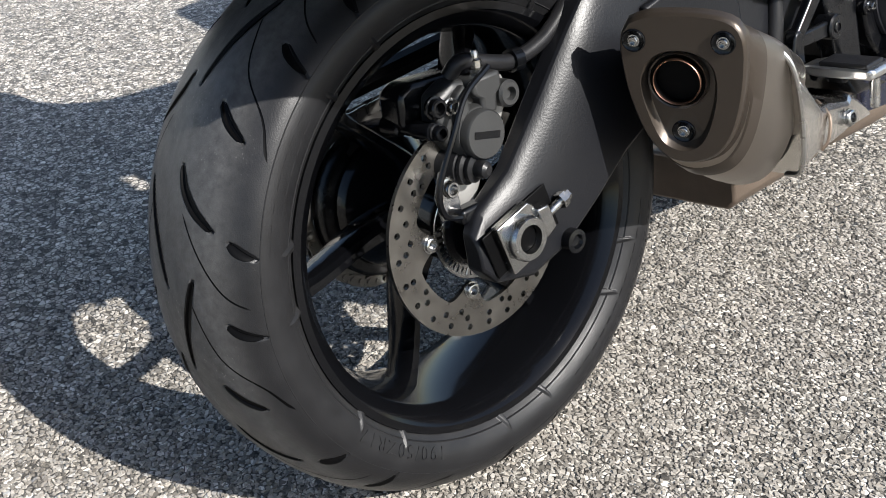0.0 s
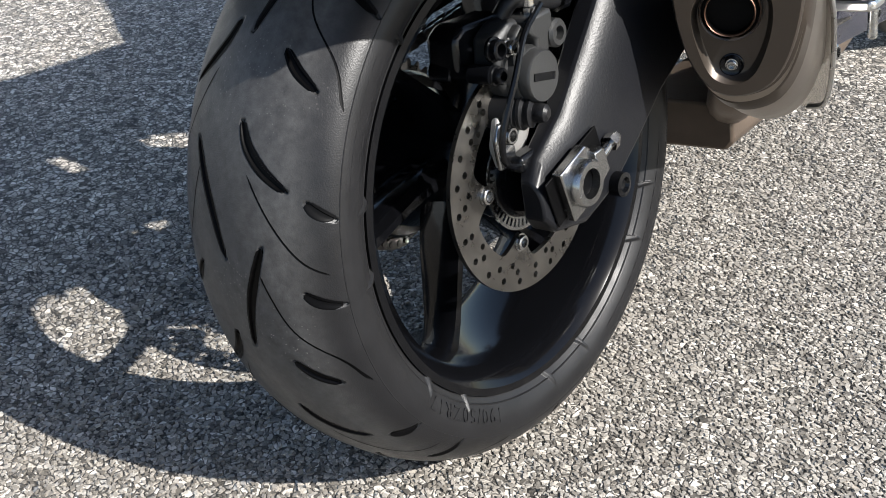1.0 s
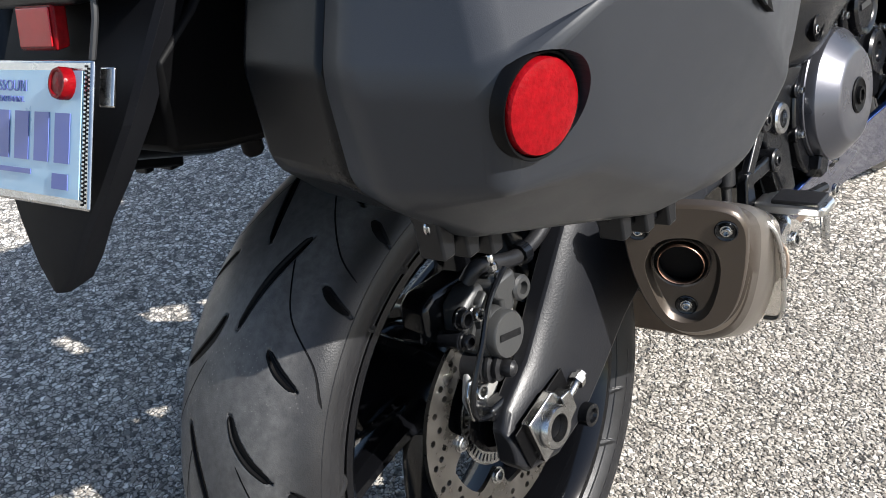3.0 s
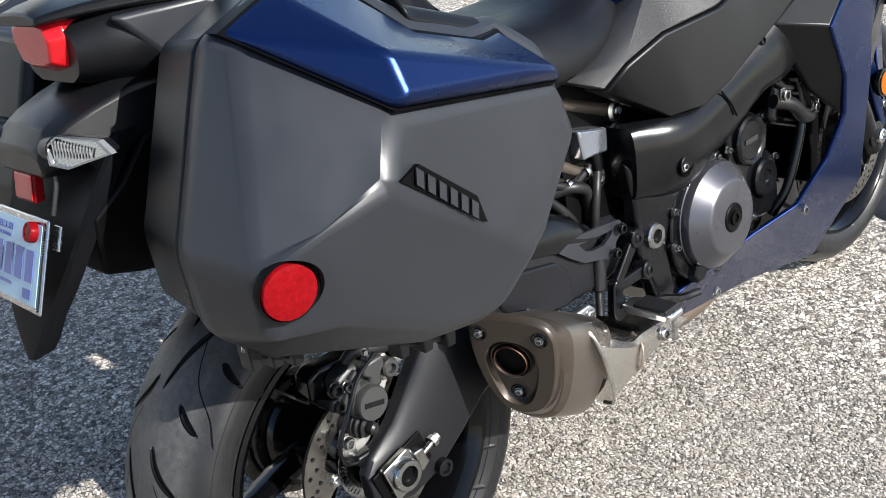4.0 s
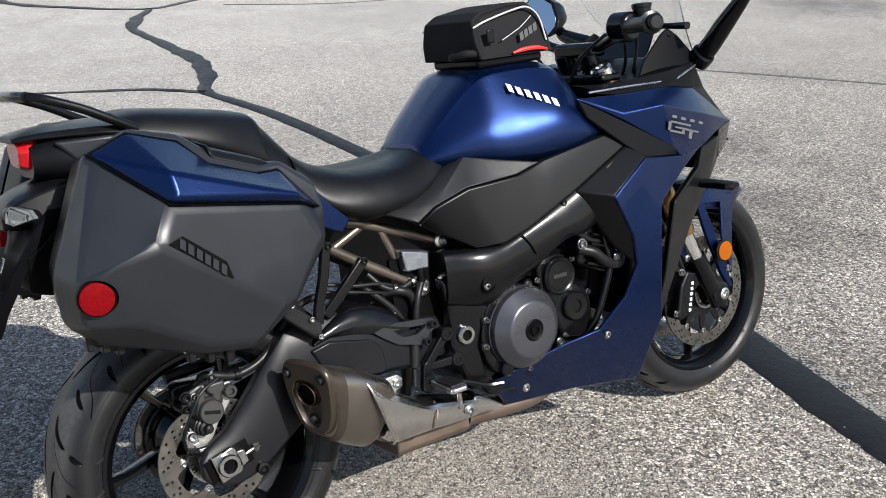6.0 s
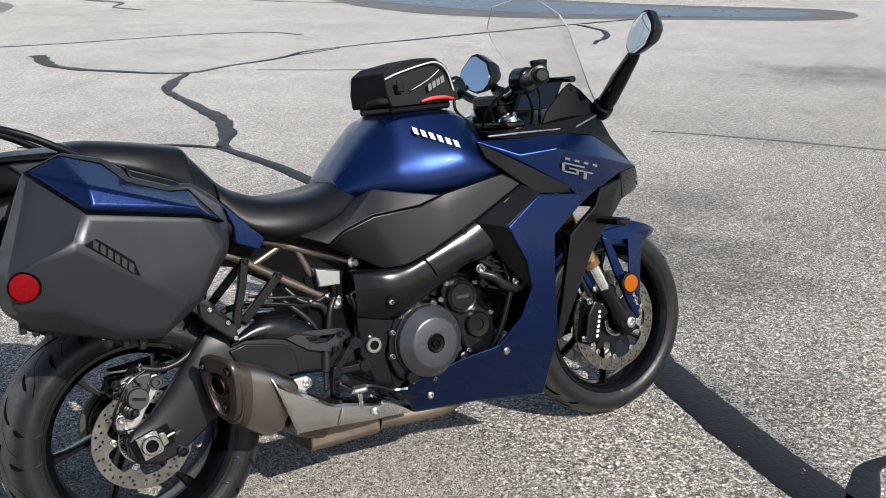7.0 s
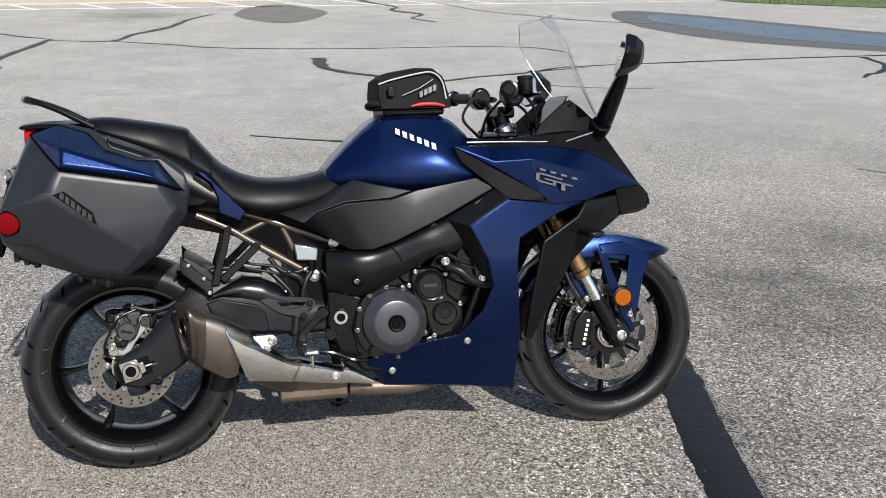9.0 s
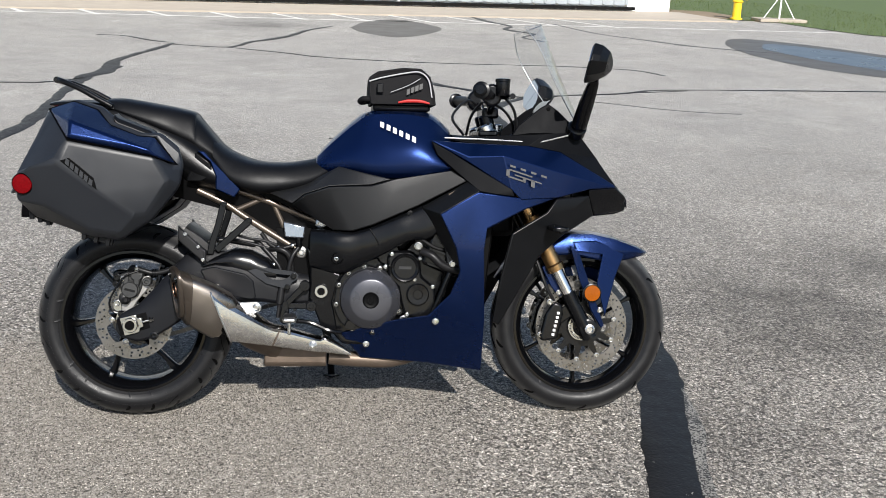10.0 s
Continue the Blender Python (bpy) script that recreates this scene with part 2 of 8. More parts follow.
def ground_material():
    """Worn asphalt with exposed angular stones of 4 to 9 mm in a dark binder."""
    m = bpy.data.materials.new("worn_asphalt")
    n, l, b = nodes_of(m)
    tc = n.new("ShaderNodeTexCoord")
    warp = n.new("ShaderNodeTexNoise")
    put(warp, "Scale", 45.0), put(warp, "Detail", 3.0)
    l.new(tc.outputs["Object"], warp.inputs["Vector"])
    off = n.new("ShaderNodeVectorMath")
    off.operation = "MULTIPLY_ADD"
    off.inputs[1].default_value = (0.012, 0.012, 0.0)
    l.new(warp.outputs["Color"], off.inputs[0])
    l.new(tc.outputs["Object"], off.inputs[2])
    cells = n.new("ShaderNodeTexVoronoi")
    put(cells, "Scale", 112.0), put(cells, "Randomness", 1.0)
    l.new(off.outputs[0], cells.inputs["Vector"])
    edge = n.new("ShaderNodeTexVoronoi")
    edge.feature = "DISTANCE_TO_EDGE"
    put(edge, "Scale", 112.0)
    l.new(off.outputs[0], edge.inputs["Vector"])
    sep = n.new("ShaderNodeSeparateColor")
    l.new(cells.outputs["Color"], sep.inputs[0])
    ramp = stone_ramp(n)
    l.new(sep.outputs[0], ramp.inputs[0])
    gap = n.new("ShaderNodeMapRange")
    put(gap, "From Min", 0.02), put(gap, "From Max", 0.13)
    l.new(edge.outputs["Distance"], gap.inputs["Value"])
    # each stone leans its own way
    rel, lean, dot = n.new("ShaderNodeVectorMath"), n.new("ShaderNodeVectorMath"), n.new("ShaderNodeVectorMath")
    rel.operation, lean.operation, dot.operation = "SUBTRACT", "SUBTRACT", "DOT_PRODUCT"
    l.new(off.outputs[0], rel.inputs[0]), l.new(cells.outputs["Position"], rel.inputs[1])
    l.new(cells.outputs["Color"], lean.inputs[0])
    lean.inputs[1].default_value = (0.5, 0.5, 0.5)
    l.new(rel.outputs[0], dot.inputs[0]), l.new(lean.outputs[0], dot.inputs[1])
    binder = n.new("ShaderNodeMix")
    binder.data_type = "RGBA"
    binder.inputs[6].default_value = (0.032, 0.0295, 0.0260, 1)
    l.new(gap.outputs[0], binder.inputs[0])
    l.new(ramp.outputs[0], binder.inputs[7])
    patch = n.new("ShaderNodeTexNoise")
    put(patch, "Scale", 0.55), put(patch, "Detail", 7.0), put(patch, "Roughness", 0.62)
    l.new(tc.outputs["Object"], patch.inputs["Vector"])
    pr = n.new("ShaderNodeMapRange")
    put(pr, "From Min", 0.30), put(pr, "From Max", 0.70), put(pr, "To Min", 0.86), put(pr, "To Max", 1.42)
    l.new(patch.outputs["Fac"], pr.inputs["Value"])
    mul = n.new("ShaderNodeMix")
    mul.data_type, mul.blend_type = "RGBA", "MULTIPLY"
    mul.inputs[0].default_value = 1.0
    l.new(binder.outputs[2], mul.inputs[6])
    mot = n.new("ShaderNodeTexNoise")
    put(mot, "Scale", 78.0), put(mot, "Detail", 4.0), put(mot, "Roughness", 0.75)
    l.new(tc.outputs["Object"], mot.inputs["Vector"])
    mo = n.new("ShaderNodeMapRange")
    put(mo, "From Min", 0.40), put(mo, "From Max", 0.48), put(mo, "To Min", 0.36), put(mo, "To Max", 1.24)
    l.new(mot.outputs["Fac"], mo.inputs["Value"])
    both = n.new("ShaderNodeMath")
    both.operation = "MULTIPLY"
    grit = n.new("ShaderNodeTexVoronoi")
    put(grit, "Scale", 78.0)
    l.new(off.outputs[0], grit.inputs["Vector"])
    gs, gm, g2 = n.new("ShaderNodeSeparateColor"), n.new("ShaderNodeMapRange"), n.new("ShaderNodeMath")
    l.new(grit.outputs["Color"], gs.inputs[0]), l.new(gs.outputs[2], gm.inputs["Value"])
    put(gm, "To Min", 0.70), put(gm, "To Max", 1.30)
    g2.operation = "MULTIPLY"
    # sparse dark pocks of a few centimetres
    pock, pk, g0 = n.new("ShaderNodeTexNoise"), n.new("ShaderNodeMapRange"), n.new("ShaderNodeMath")
    put(pock, "Scale", 27.0), put(pock, "Detail", 7.0), put(pock, "Roughness", 0.86)
    l.new(tc.outputs["Object"], pock.inputs["Vector"]), l.new(pock.outputs["Fac"], pk.inputs["Value"])
    put(pk, "From Min", 0.38), put(pk, "From Max", 0.45), put(pk, "To Min", 0.33), put(pk, "To Max", 1.10)
    g0.operation = "MULTIPLY"
    l.new(mo.outputs[0], g0.inputs[0]), l.new(pk.outputs[0], g0.inputs[1])
    l.new(g0.outputs[0], g2.inputs[0]), l.new(gm.outputs[0], g2.inputs[1])
    l.new(pr.outputs[0], both.inputs[0]), l.new(g2.outputs[0], both.inputs[1])
    l.new(both.outputs[0], mul.inputs[7])
    # the lot turns paler and finer towards +y
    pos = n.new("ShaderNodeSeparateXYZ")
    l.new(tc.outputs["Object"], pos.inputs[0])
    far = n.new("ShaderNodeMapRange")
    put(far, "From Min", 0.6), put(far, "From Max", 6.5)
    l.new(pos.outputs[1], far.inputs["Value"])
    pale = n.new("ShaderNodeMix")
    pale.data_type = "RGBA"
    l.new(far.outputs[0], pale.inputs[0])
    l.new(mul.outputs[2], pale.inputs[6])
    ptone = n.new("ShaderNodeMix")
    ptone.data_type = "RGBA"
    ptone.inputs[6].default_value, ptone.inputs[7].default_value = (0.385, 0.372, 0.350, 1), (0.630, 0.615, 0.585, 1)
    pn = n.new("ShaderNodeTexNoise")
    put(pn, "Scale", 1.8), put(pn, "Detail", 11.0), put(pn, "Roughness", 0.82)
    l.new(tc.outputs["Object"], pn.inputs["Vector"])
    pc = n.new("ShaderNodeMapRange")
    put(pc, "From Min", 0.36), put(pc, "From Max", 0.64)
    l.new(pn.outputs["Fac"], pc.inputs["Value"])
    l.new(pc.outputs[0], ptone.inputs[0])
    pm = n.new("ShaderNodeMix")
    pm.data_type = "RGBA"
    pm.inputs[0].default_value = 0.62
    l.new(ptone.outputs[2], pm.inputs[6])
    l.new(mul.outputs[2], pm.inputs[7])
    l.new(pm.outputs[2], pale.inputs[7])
    # old oil stains with ragged rims
    wob = n.new("ShaderNodeTexNoise")
    put(wob, "Scale", 2.6), put(wob, "Detail", 6.0), put(wob, "Roughness", 0.7)
    l.new(tc.outputs["Object"], wob.inputs["Vector"])
    col = pale.outputs[2]
    for cx, cy, rad, dark in ((2.62, 0.95, 0.95, 0.50), (3.45, 1.75, 0.7, 0.62), (1.95, -0.15, 0.6, 0.72), (7.75, 4.25, 1.0, 0.45), (-0.2, 2.9, 0.8, 0.8), (-0.6, 15.0, 1.3, 0.55)):
        dist, sm, mm = n.new("ShaderNodeVectorMath"), n.new("ShaderNodeMath"), n.new("ShaderNodeMapRange")
        dist.operation, sm.operation = "DISTANCE", "MULTIPLY_ADD"
        l.new(tc.outputs["Object"], dist.inputs[0])
        dist.inputs[1].default_value = (cx, cy, 0)
        l.new(wob.outputs["Fac"], sm.inputs[0]), l.new(dist.outputs["Value"], sm.inputs[2])
        sm.inputs[1].default_value = 2.2 * rad
        mm.interpolation_type = "SMOOTHSTEP"
        put(mm, "From Min", 0.95 * rad), put(mm, "From Max", 2.1 * rad), put(mm, "To Min", dark), put(mm, "To Max", 1.0)
        l.new(sm.outputs[0], mm.inputs["Value"])
        st = n.new("ShaderNodeMix")
        st.data_type, st.blend_type = "RGBA", "MULTIPLY"
        st.inputs[0].default_value = 1.0
        l.new(col, st.inputs[6]), l.new(mm.outputs[0], st.inputs[7])
        col = st.outputs[2]
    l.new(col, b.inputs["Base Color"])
    put(b, "Roughness", 0.82), put(b, "Specular IOR Level", 0.35)
    hsum = n.new("ShaderNodeMath")
    hsum.operation = "MULTIPLY_ADD"
    l.new(gap.outputs[0], hsum.inputs[0])
    hsum.inputs[1].default_value = 0.0014
    l.new(dot.outputs["Value"], hsum.inputs[2])
    bump = n.new("ShaderNodeBump")
    put(bump, "Strength", 0.8), put(bump, "Distance", 1.0)
    l.new(hsum.outputs[0], bump.inputs["Height"])
    l.new(bump.outputs["Normal"], b.inputs["Normal"])
    return m


def stone_material():
    m = bpy.data.materials.new("asphalt_stones")
    n, l, b = nodes_of(m)
    geo, ramp = n.new("ShaderNodeNewGeometry"), stone_ramp(n)
    l.new(geo.outputs["Random Per Island"], ramp.inputs[0])
    tc, fine = n.new("ShaderNodeTexCoord"), n.new("ShaderNodeTexNoise")
    put(fine, "Scale", 900.0), put(fine, "Detail", 2.0)
    l.new(tc.outputs["Object"], fine.inputs["Vector"])
    mr, mul = n.new("ShaderNodeMapRange"), n.new("ShaderNodeMix")
    put(mr, "From Min", 0.3), put(mr, "From Max", 0.7), put(mr, "To Min", 0.58), put(mr, "To Max", 1.0)
    mul.data_type, mul.blend_type = "RGBA", "MULTIPLY"
    mul.inputs[0].default_value = 1.0
    l.new(fine.outputs["Fac"], mr.inputs["Value"])
    l.new(ramp.outputs[0], mul.inputs[6]), l.new(mr.outputs[0], mul.inputs[7])
    l.new(mul.outputs[2], b.inputs["Base Color"])
    put(b, "Roughness", 0.75), put(b, "Specular IOR Level", 0.4)
    return m


GROUND = ground_material()
STONE = stone_material()
def tar_material(name, colour, bare, spec):
    """Bituminous seal in which bare stones show through in specks and worn areas."""
    m = mat(name, colour, 0.48, grain=0.9, grain_scale=90, stain=0.6, stain_scale=30, spec=spec)
    n, l, b = nodes_of(m)
    tc, cell, sep, near, wear = n.new("ShaderNodeTexCoord"), n.new("ShaderNodeTexVoronoi"), n.new("ShaderNodeSeparateColor"), n.new("ShaderNodeMapRange"), n.new("ShaderNodeTexNoise")
    put(cell, "Scale", 210.0), put(wear, "Scale", 9.0), put(wear, "Detail", 4.0)
    l.new(tc.outputs["Object"], cell.inputs["Vector"]), l.new(tc.outputs["Object"], wear.inputs["Vector"])
    l.new(cell.outputs["Color"], sep.inputs[0])
    mix, add, gate = n.new("ShaderNodeMix"), n.new("ShaderNodeMath"), n.new("ShaderNodeMath")
    mix.data_type, add.operation, gate.operation = "RGBA", "MULTIPLY_ADD", "GREATER_THAN"
    add.inputs[1].default_value, gate.inputs[1].default_value = 0.9, 1.0 + 0.45 - bare
    l.new(wear.outputs["Fac"], add.inputs[0]), l.new(sep.outputs[0], add.inputs[2])
    l.new(add.outputs[0], gate.inputs[0]), l.new(gate.outputs[0], mix.inputs[0])
    l.new(b.inputs["Base Color"].links[0].from_socket, mix.inputs[6])
    mix.inputs[7].default_value = (0.20, 0.19, 0.17, 1)
    l.new(mix.outputs[2], b.inputs["Base Color"])
    return m


TAR = tar_material("crack_seal_tar", (0.0075, 0.0074, 0.0078), -0.10, 0.16)
TARWORN = tar_material("worn_thin_tar", (0.022, 0.021, 0.020), 0.52, 0.16)
TARGREY = mat("worn_crack_seal", (0.050, 0.047, 0.045), 0.65, grain=0.4, grain_scale=60, stain=0.4, stain_scale=4)
PAINT = mat("worn_white_line", (0.62, 0.60, 0.56), 0.7, stain=0.25, stain_scale=6)
# blue base colour carries the sky's reflection; the surface itself barely mirrors
WET = mat("water_with_painted_sky", (0.068, 0.086, 0.116), 0.3, stain=0.35, stain_scale=1.5, rough_var=0.05, spec=0.02)
DAMP = mat("damp_asphalt", (0.085, 0.078, 0.070), 0.5, stain=0.3, stain_scale=2, spec=0.2)
GRASS = mat("mown_grass", (0.075, 0.105, 0.030), 0.8, stain=0.5, stain_scale=3.0, grain=0.8, grain_scale=60)
DIRT = mat("bare_earth", (0.20, 0.15, 0.095), 0.9, stain=0.3, stain_scale=4.0)


# ---------- mesh helpers ----------
def finish(name, bm, material, parent=None, label="", sharp=38, bevel=0.0, segs=2, weighted=False, bevel_angle=22):
    bmesh.ops.recalc_face_normals(bm, faces=bm.faces[:])
    me = bpy.data.meshes.new(name)
    bm.to_mesh(me)
    bm.free()
    me.materials.append(material)
    me.polygons.foreach_set("use_smooth", [True] * len(me.polygons))
    me.set_sharp_from_angle(angle=radians(sharp))
    ob = new(name, me)
    if bevel:
        mod = ob.modifiers.new("bevel", "BEVEL")
        mod.width, mod.segments, mod.limit_method, mod.angle_limit = bevel, segs, "ANGLE", radians(bevel_angle)
        mod.harden_normals = False
    if (bevel and bevel_angle < 45) or weighted:
        w = ob.modifiers.new("normals", "WEIGHTED_NORMAL")
        w.keep_sharp = True
    if parent is not None:
        ob.parent = parent
    if label:
        ob["label"] = label
    return ob


def part(name, bm, material, parent, label="", **kw):
    return finish(name, bm, material, parent, label, **kw)


def thing(name, label, category, m=None, group="", kind=""):
    ob = new(name)
    ob.empty_display_size = 0.1
    if m is not None:
        ob.matrix_world = m
    return tagged(ob, label, category, group, kind)


def flip(pts, side):
    """Right-hand points (y negative) for side -1, mirrored to the left for side 1."""
    return [(p[0], -p[1] if side > 0 else p[1], p[2]) for p in pts]


def spline(pts, steps):
    """Points on a Catmull-Rom curve through pts."""
    p = [np.array(q, float) for q in pts]
    p = [2 * p[0] - p[1]] + p + [2 * p[-1] - p[-2]]
    out = []
    for i in range(1, len(p) - 2):
        for k in range(steps):
            t = k / steps
            a, b, c, d = p[i - 1], p[i], p[i + 1], p[i + 2]
            out.append(0.5 * (2 * b + (c - a) * t + (2 * a - 5 * b + 4 * c - d) * t * t + (3 * b - a - 3 * c + d) * t**3))
    out.append(p[-2])
    return out


def loft(rings, closed=True, caps=True, bm=None):
    """Skin between rings of equal count."""
    bm = bm or bmesh.new()
    vs = [[bm.verts.new(tuple(q)) for q in r] for r in rings]
    n = len(rings[0])
    for a, b in zip(vs, vs[1:]):
        for i in range(n if closed else n - 1):
            j = (i + 1) % n
            bm.faces.new((a[i], a[j], b[j], b[i]))
    if caps and closed:
        bm.faces.new(vs[0][::-1])
        bm.faces.new(vs[-1])
    return bm


def tube(pts, radius, segs=10, steps=6, caps=True, bm=None):
    """A round tube along a smooth curve; radius: one value or one per given point."""
    line = spline(pts, steps) if len(pts) > 2 and steps > 1 else [np.array(p, float) for p in pts]
    n = len(line)
    rr = [radius] * n if isinstance(radius, (int, float)) else list(np.interp(np.linspace(0, 1, n), np.linspace(0, 1, len(radius)), radius))
    rings, up = [], None
    for i, p in enumerate(line):
        d = line[min(i + 1, n - 1)] - line[max(i - 1, 0)]
        d = d / (np.linalg.norm(d) + 1e-9)
        if up is None:
            up = np.cross(d, (0.0, 0.0, 1.0) if abs(d[2]) < 0.9 else (0.0, 1.0, 0.0))
        up = up - d * (up @ d)
        up = up / np.linalg.norm(up)
        w = np.cross(d, up)
        rings.append([p + rr[i] * (math.cos(a) * up + math.sin(a) * w) for a in np.linspace(0, 2 * math.pi, segs, endpoint=False)])
    return loft(rings, True, caps, bm)


def lathe(profile, centre, axis=(0, 1, 0), segs=40, bm=None, closed=False, caps=True):
    """profile: (radius, along) pairs turned round an axis through centre."""
    ax = Vector(axis).normalized()
    u = ax.orthogonal().normalized()
    if abs(ax.y) > 0.9:
        u = Vector((1, 0, 0)) - ax * ax.x
        u.normalize()
    w = ax.cross(u)
    c = Vector(centre)
    rings = []
    for r, a in profile:
        rings.append([c + ax * a + (u * math.cos(t) + w * math.sin(t)) * max(r, 1e-5) for t in (2 * math.pi * k / segs for k in range(segs))])
    if closed:
        rings.append(rings[0])
    return loft(rings, True, caps and not closed, bm)


def prism(outline, y0, y1, bm=None):
    """A plate with an (x, z) outline between two y planes."""
    return loft([[(x, y0, z) for x, z in outline], [(x, y1, z) for x, z in outline]], True, True, bm)


def slab(pts, depth, bm=None):
    """A panel with an outline in space, thickened towards the middle plane by depth."""
    s = 1 if pts[0][1] < 0 else -1
    return loft([pts, [(x, y + s * depth, z) for x, y, z in pts]], True, True, bm)


def cage(verts, faces, depth, bm=None):
    """A folded sheet of panels, thickened towards the middle plane by depth."""
    bm = bm or bmesh.new()
    s = 1 if sum(v[1] for v in verts) < 0 else -1
    a = [bm.verts.new(v) for v in verts]
    b = [bm.verts.new((v[0], v[1] + s * depth, v[2])) for v in verts]
    count = {}
    for f in faces:
        bm.faces.new([a[i] for i in f])
        bm.faces.new([b[i] for i in reversed(f)])
        for i, j in zip(f, f[1:] + f[:1]):
            count.setdefault(frozenset((i, j)), []).append((i, j))
    for e in count.values():
        if len(e) == 1:
            i, j = e[0]
            bm.faces.new((a[j], a[i], b[i], b[j]))
    return bm


def bar(p, q, w0, w1, y0, y1):
    """A flat tapered bar between two (x, z) points, with rounded ends."""
    a = math.atan2(q[1] - p[1], q[0] - p[0])
    o = [(p[0] + w0 * math.cos(a + math.pi / 2 + k * math.pi / 5), p[1] + w0 * math.sin(a + math.pi / 2 + k * math.pi / 5)) for k in range(6)]
    o += [(q[0] + w1 * math.cos(a - math.pi / 2 + k * math.pi / 5), q[1] + w1 * math.sin(a - math.pi / 2 + k * math.pi / 5)) for k in range(6)]
    return prism(o, y0, y1)


def box(x0, x1, y0, y1, z0, z1, bm=None):
    return loft([[(x0, y0, z0), (x1, y0, z0), (x1, y1, z0), (x0, y1, z0)], [(x0, y0, z1), (x1, y0, z1), (x1, y1, z1), (x0, y1, z1)]], True, True, bm)


def holed(outlines, depth, plane, bm=None):
    """A plate from 2D outlines (the first the rim, the rest holes), thick by depth; plane takes (u, v, w) into space."""
    cu = bpy.data.curves.new("outline", "CURVE")
    cu.dimensions, cu.fill_mode, cu.extrude = "2D", "BOTH", depth / 2
    for o in outlines:
        sp = cu.splines.new("POLY")
        sp.points.add(len(o) - 1)
        for q, (u, v) in zip(sp.points, o):
            q.co = (u, v, 0, 1)
        sp.use_cyclic_u = True
    ob = bpy.data.objects.new("outline", cu)
    me = bpy.data.meshes.new_from_object(ob)
    bpy.data.objects.remove(ob)
    bm = bm or bmesh.new()
    start = len(bm.verts)
    bm.from_mesh(me)
    bpy.data.meshes.remove(me)
    bm.verts.ensure_lookup_table()
    for v in bm.verts[start:]:
        v.co = plane(v.co.x, v.co.y, v.co.z)
    return bm


def carve(ob, cutter_bm):
    """Cut a closed shape out of an object and keep its bevel, as one plain mesh."""
    bmesh.ops.recalc_face_normals(cutter_bm, faces=cutter_bm.faces[:])
    me = bpy.data.meshes.new("cutter")
    cutter_bm.to_mesh(me)
    cutter_bm.free()
    cutter = new("cutter", me)
    cutter.parent = ob.parent
    mod = ob.modifiers.new("carve", "BOOLEAN")
    mod.operation, mod.solver, mod.object = "DIFFERENCE", "EXACT", cutter
    graph = bpy.context.evaluated_depsgraph_get()
    made = bpy.data.meshes.new_from_object(ob.evaluated_get(graph))
    ob.modifiers.clear()
    ob.data = made
    bpy.data.objects.remove(cutter)
    bpy.data.meshes.remove(me)


def ring(cx, cy, r, n=24, phase=0.0):
    return [(cx + r * math.cos(phase + 2 * math.pi * k / n), cy + r * math.sin(phase + 2 * math.pi * k / n)) for k in range(n)]


def bolt(centre, axis, r, parent, material=STEEL, h=0.006, name="bolt"):
    """A socket-head bolt: round head with a hexagonal recess on a washer."""
    bm = lathe([(r * 1.12, -0.001), (r * 1.12, h * 0.2), (r * 0.92, h * 0.24), (r * 0.92, h * 0.85), (r * 0.8, h), (r * 0.58, h), (r * 0.54, h * 0.1)], centre, axis, 14)
    return part(name, bm, material, parent)


def superellipse(cx, cy, cz, hy, hz, n=28, power=3.0, tilt=0.0, skew=(0.0, 0.0)):
    """A rounded section across x; tilt leans its top backwards by that slope; skew shifts x by slopes along y and z."""
    out = []
    for k in range(n):
        t = 2 * math.pi * k / n
        c, s = math.cos(t), math.sin(t)
        y = hy * math.copysign(abs(c) ** (2 / power), c)
        z = hz * math.copysign(abs(s) ** (2 / power), s)
        out.append((cx + skew[0] * y + skew[1] * z, cy + y, cz + z))
    return out


def half_loft(stations, steps_u=4, steps_v=4, side_only=0):
    """A symmetric body from stations (x, [(y, z) from the ridge down]); y is the half width."""
    rows = []
    cols = [[(x, y, z) for y, z in prof] for x, prof in stations]
    prof_s = [spline(c, steps_v) for c in cols]
    n = len(prof_s[0])
    for i in range(n):
        rows.append(spline([p[i] for p in prof_s], steps_u))
    rings = []
    for k in range(len(rows[0])):
        right = [rows[i][k] for i in range(n)]
        rings.append([(p[0], p[1], p[2]) for p in right[::-1]] + [(p[0], -p[1], p[2]) for p in right[1:]])
    return loft(rings, True, True)


# ---------- ground and distance ----------
bm = bmesh.new()
bmesh.ops.create_grid(bm, x_segments=40, y_segments=40, size=900)
ground = tagged(finish("ground", bm, GROUND), "worn grey asphalt lot with exposed pale stones", "ground", kind="structure")


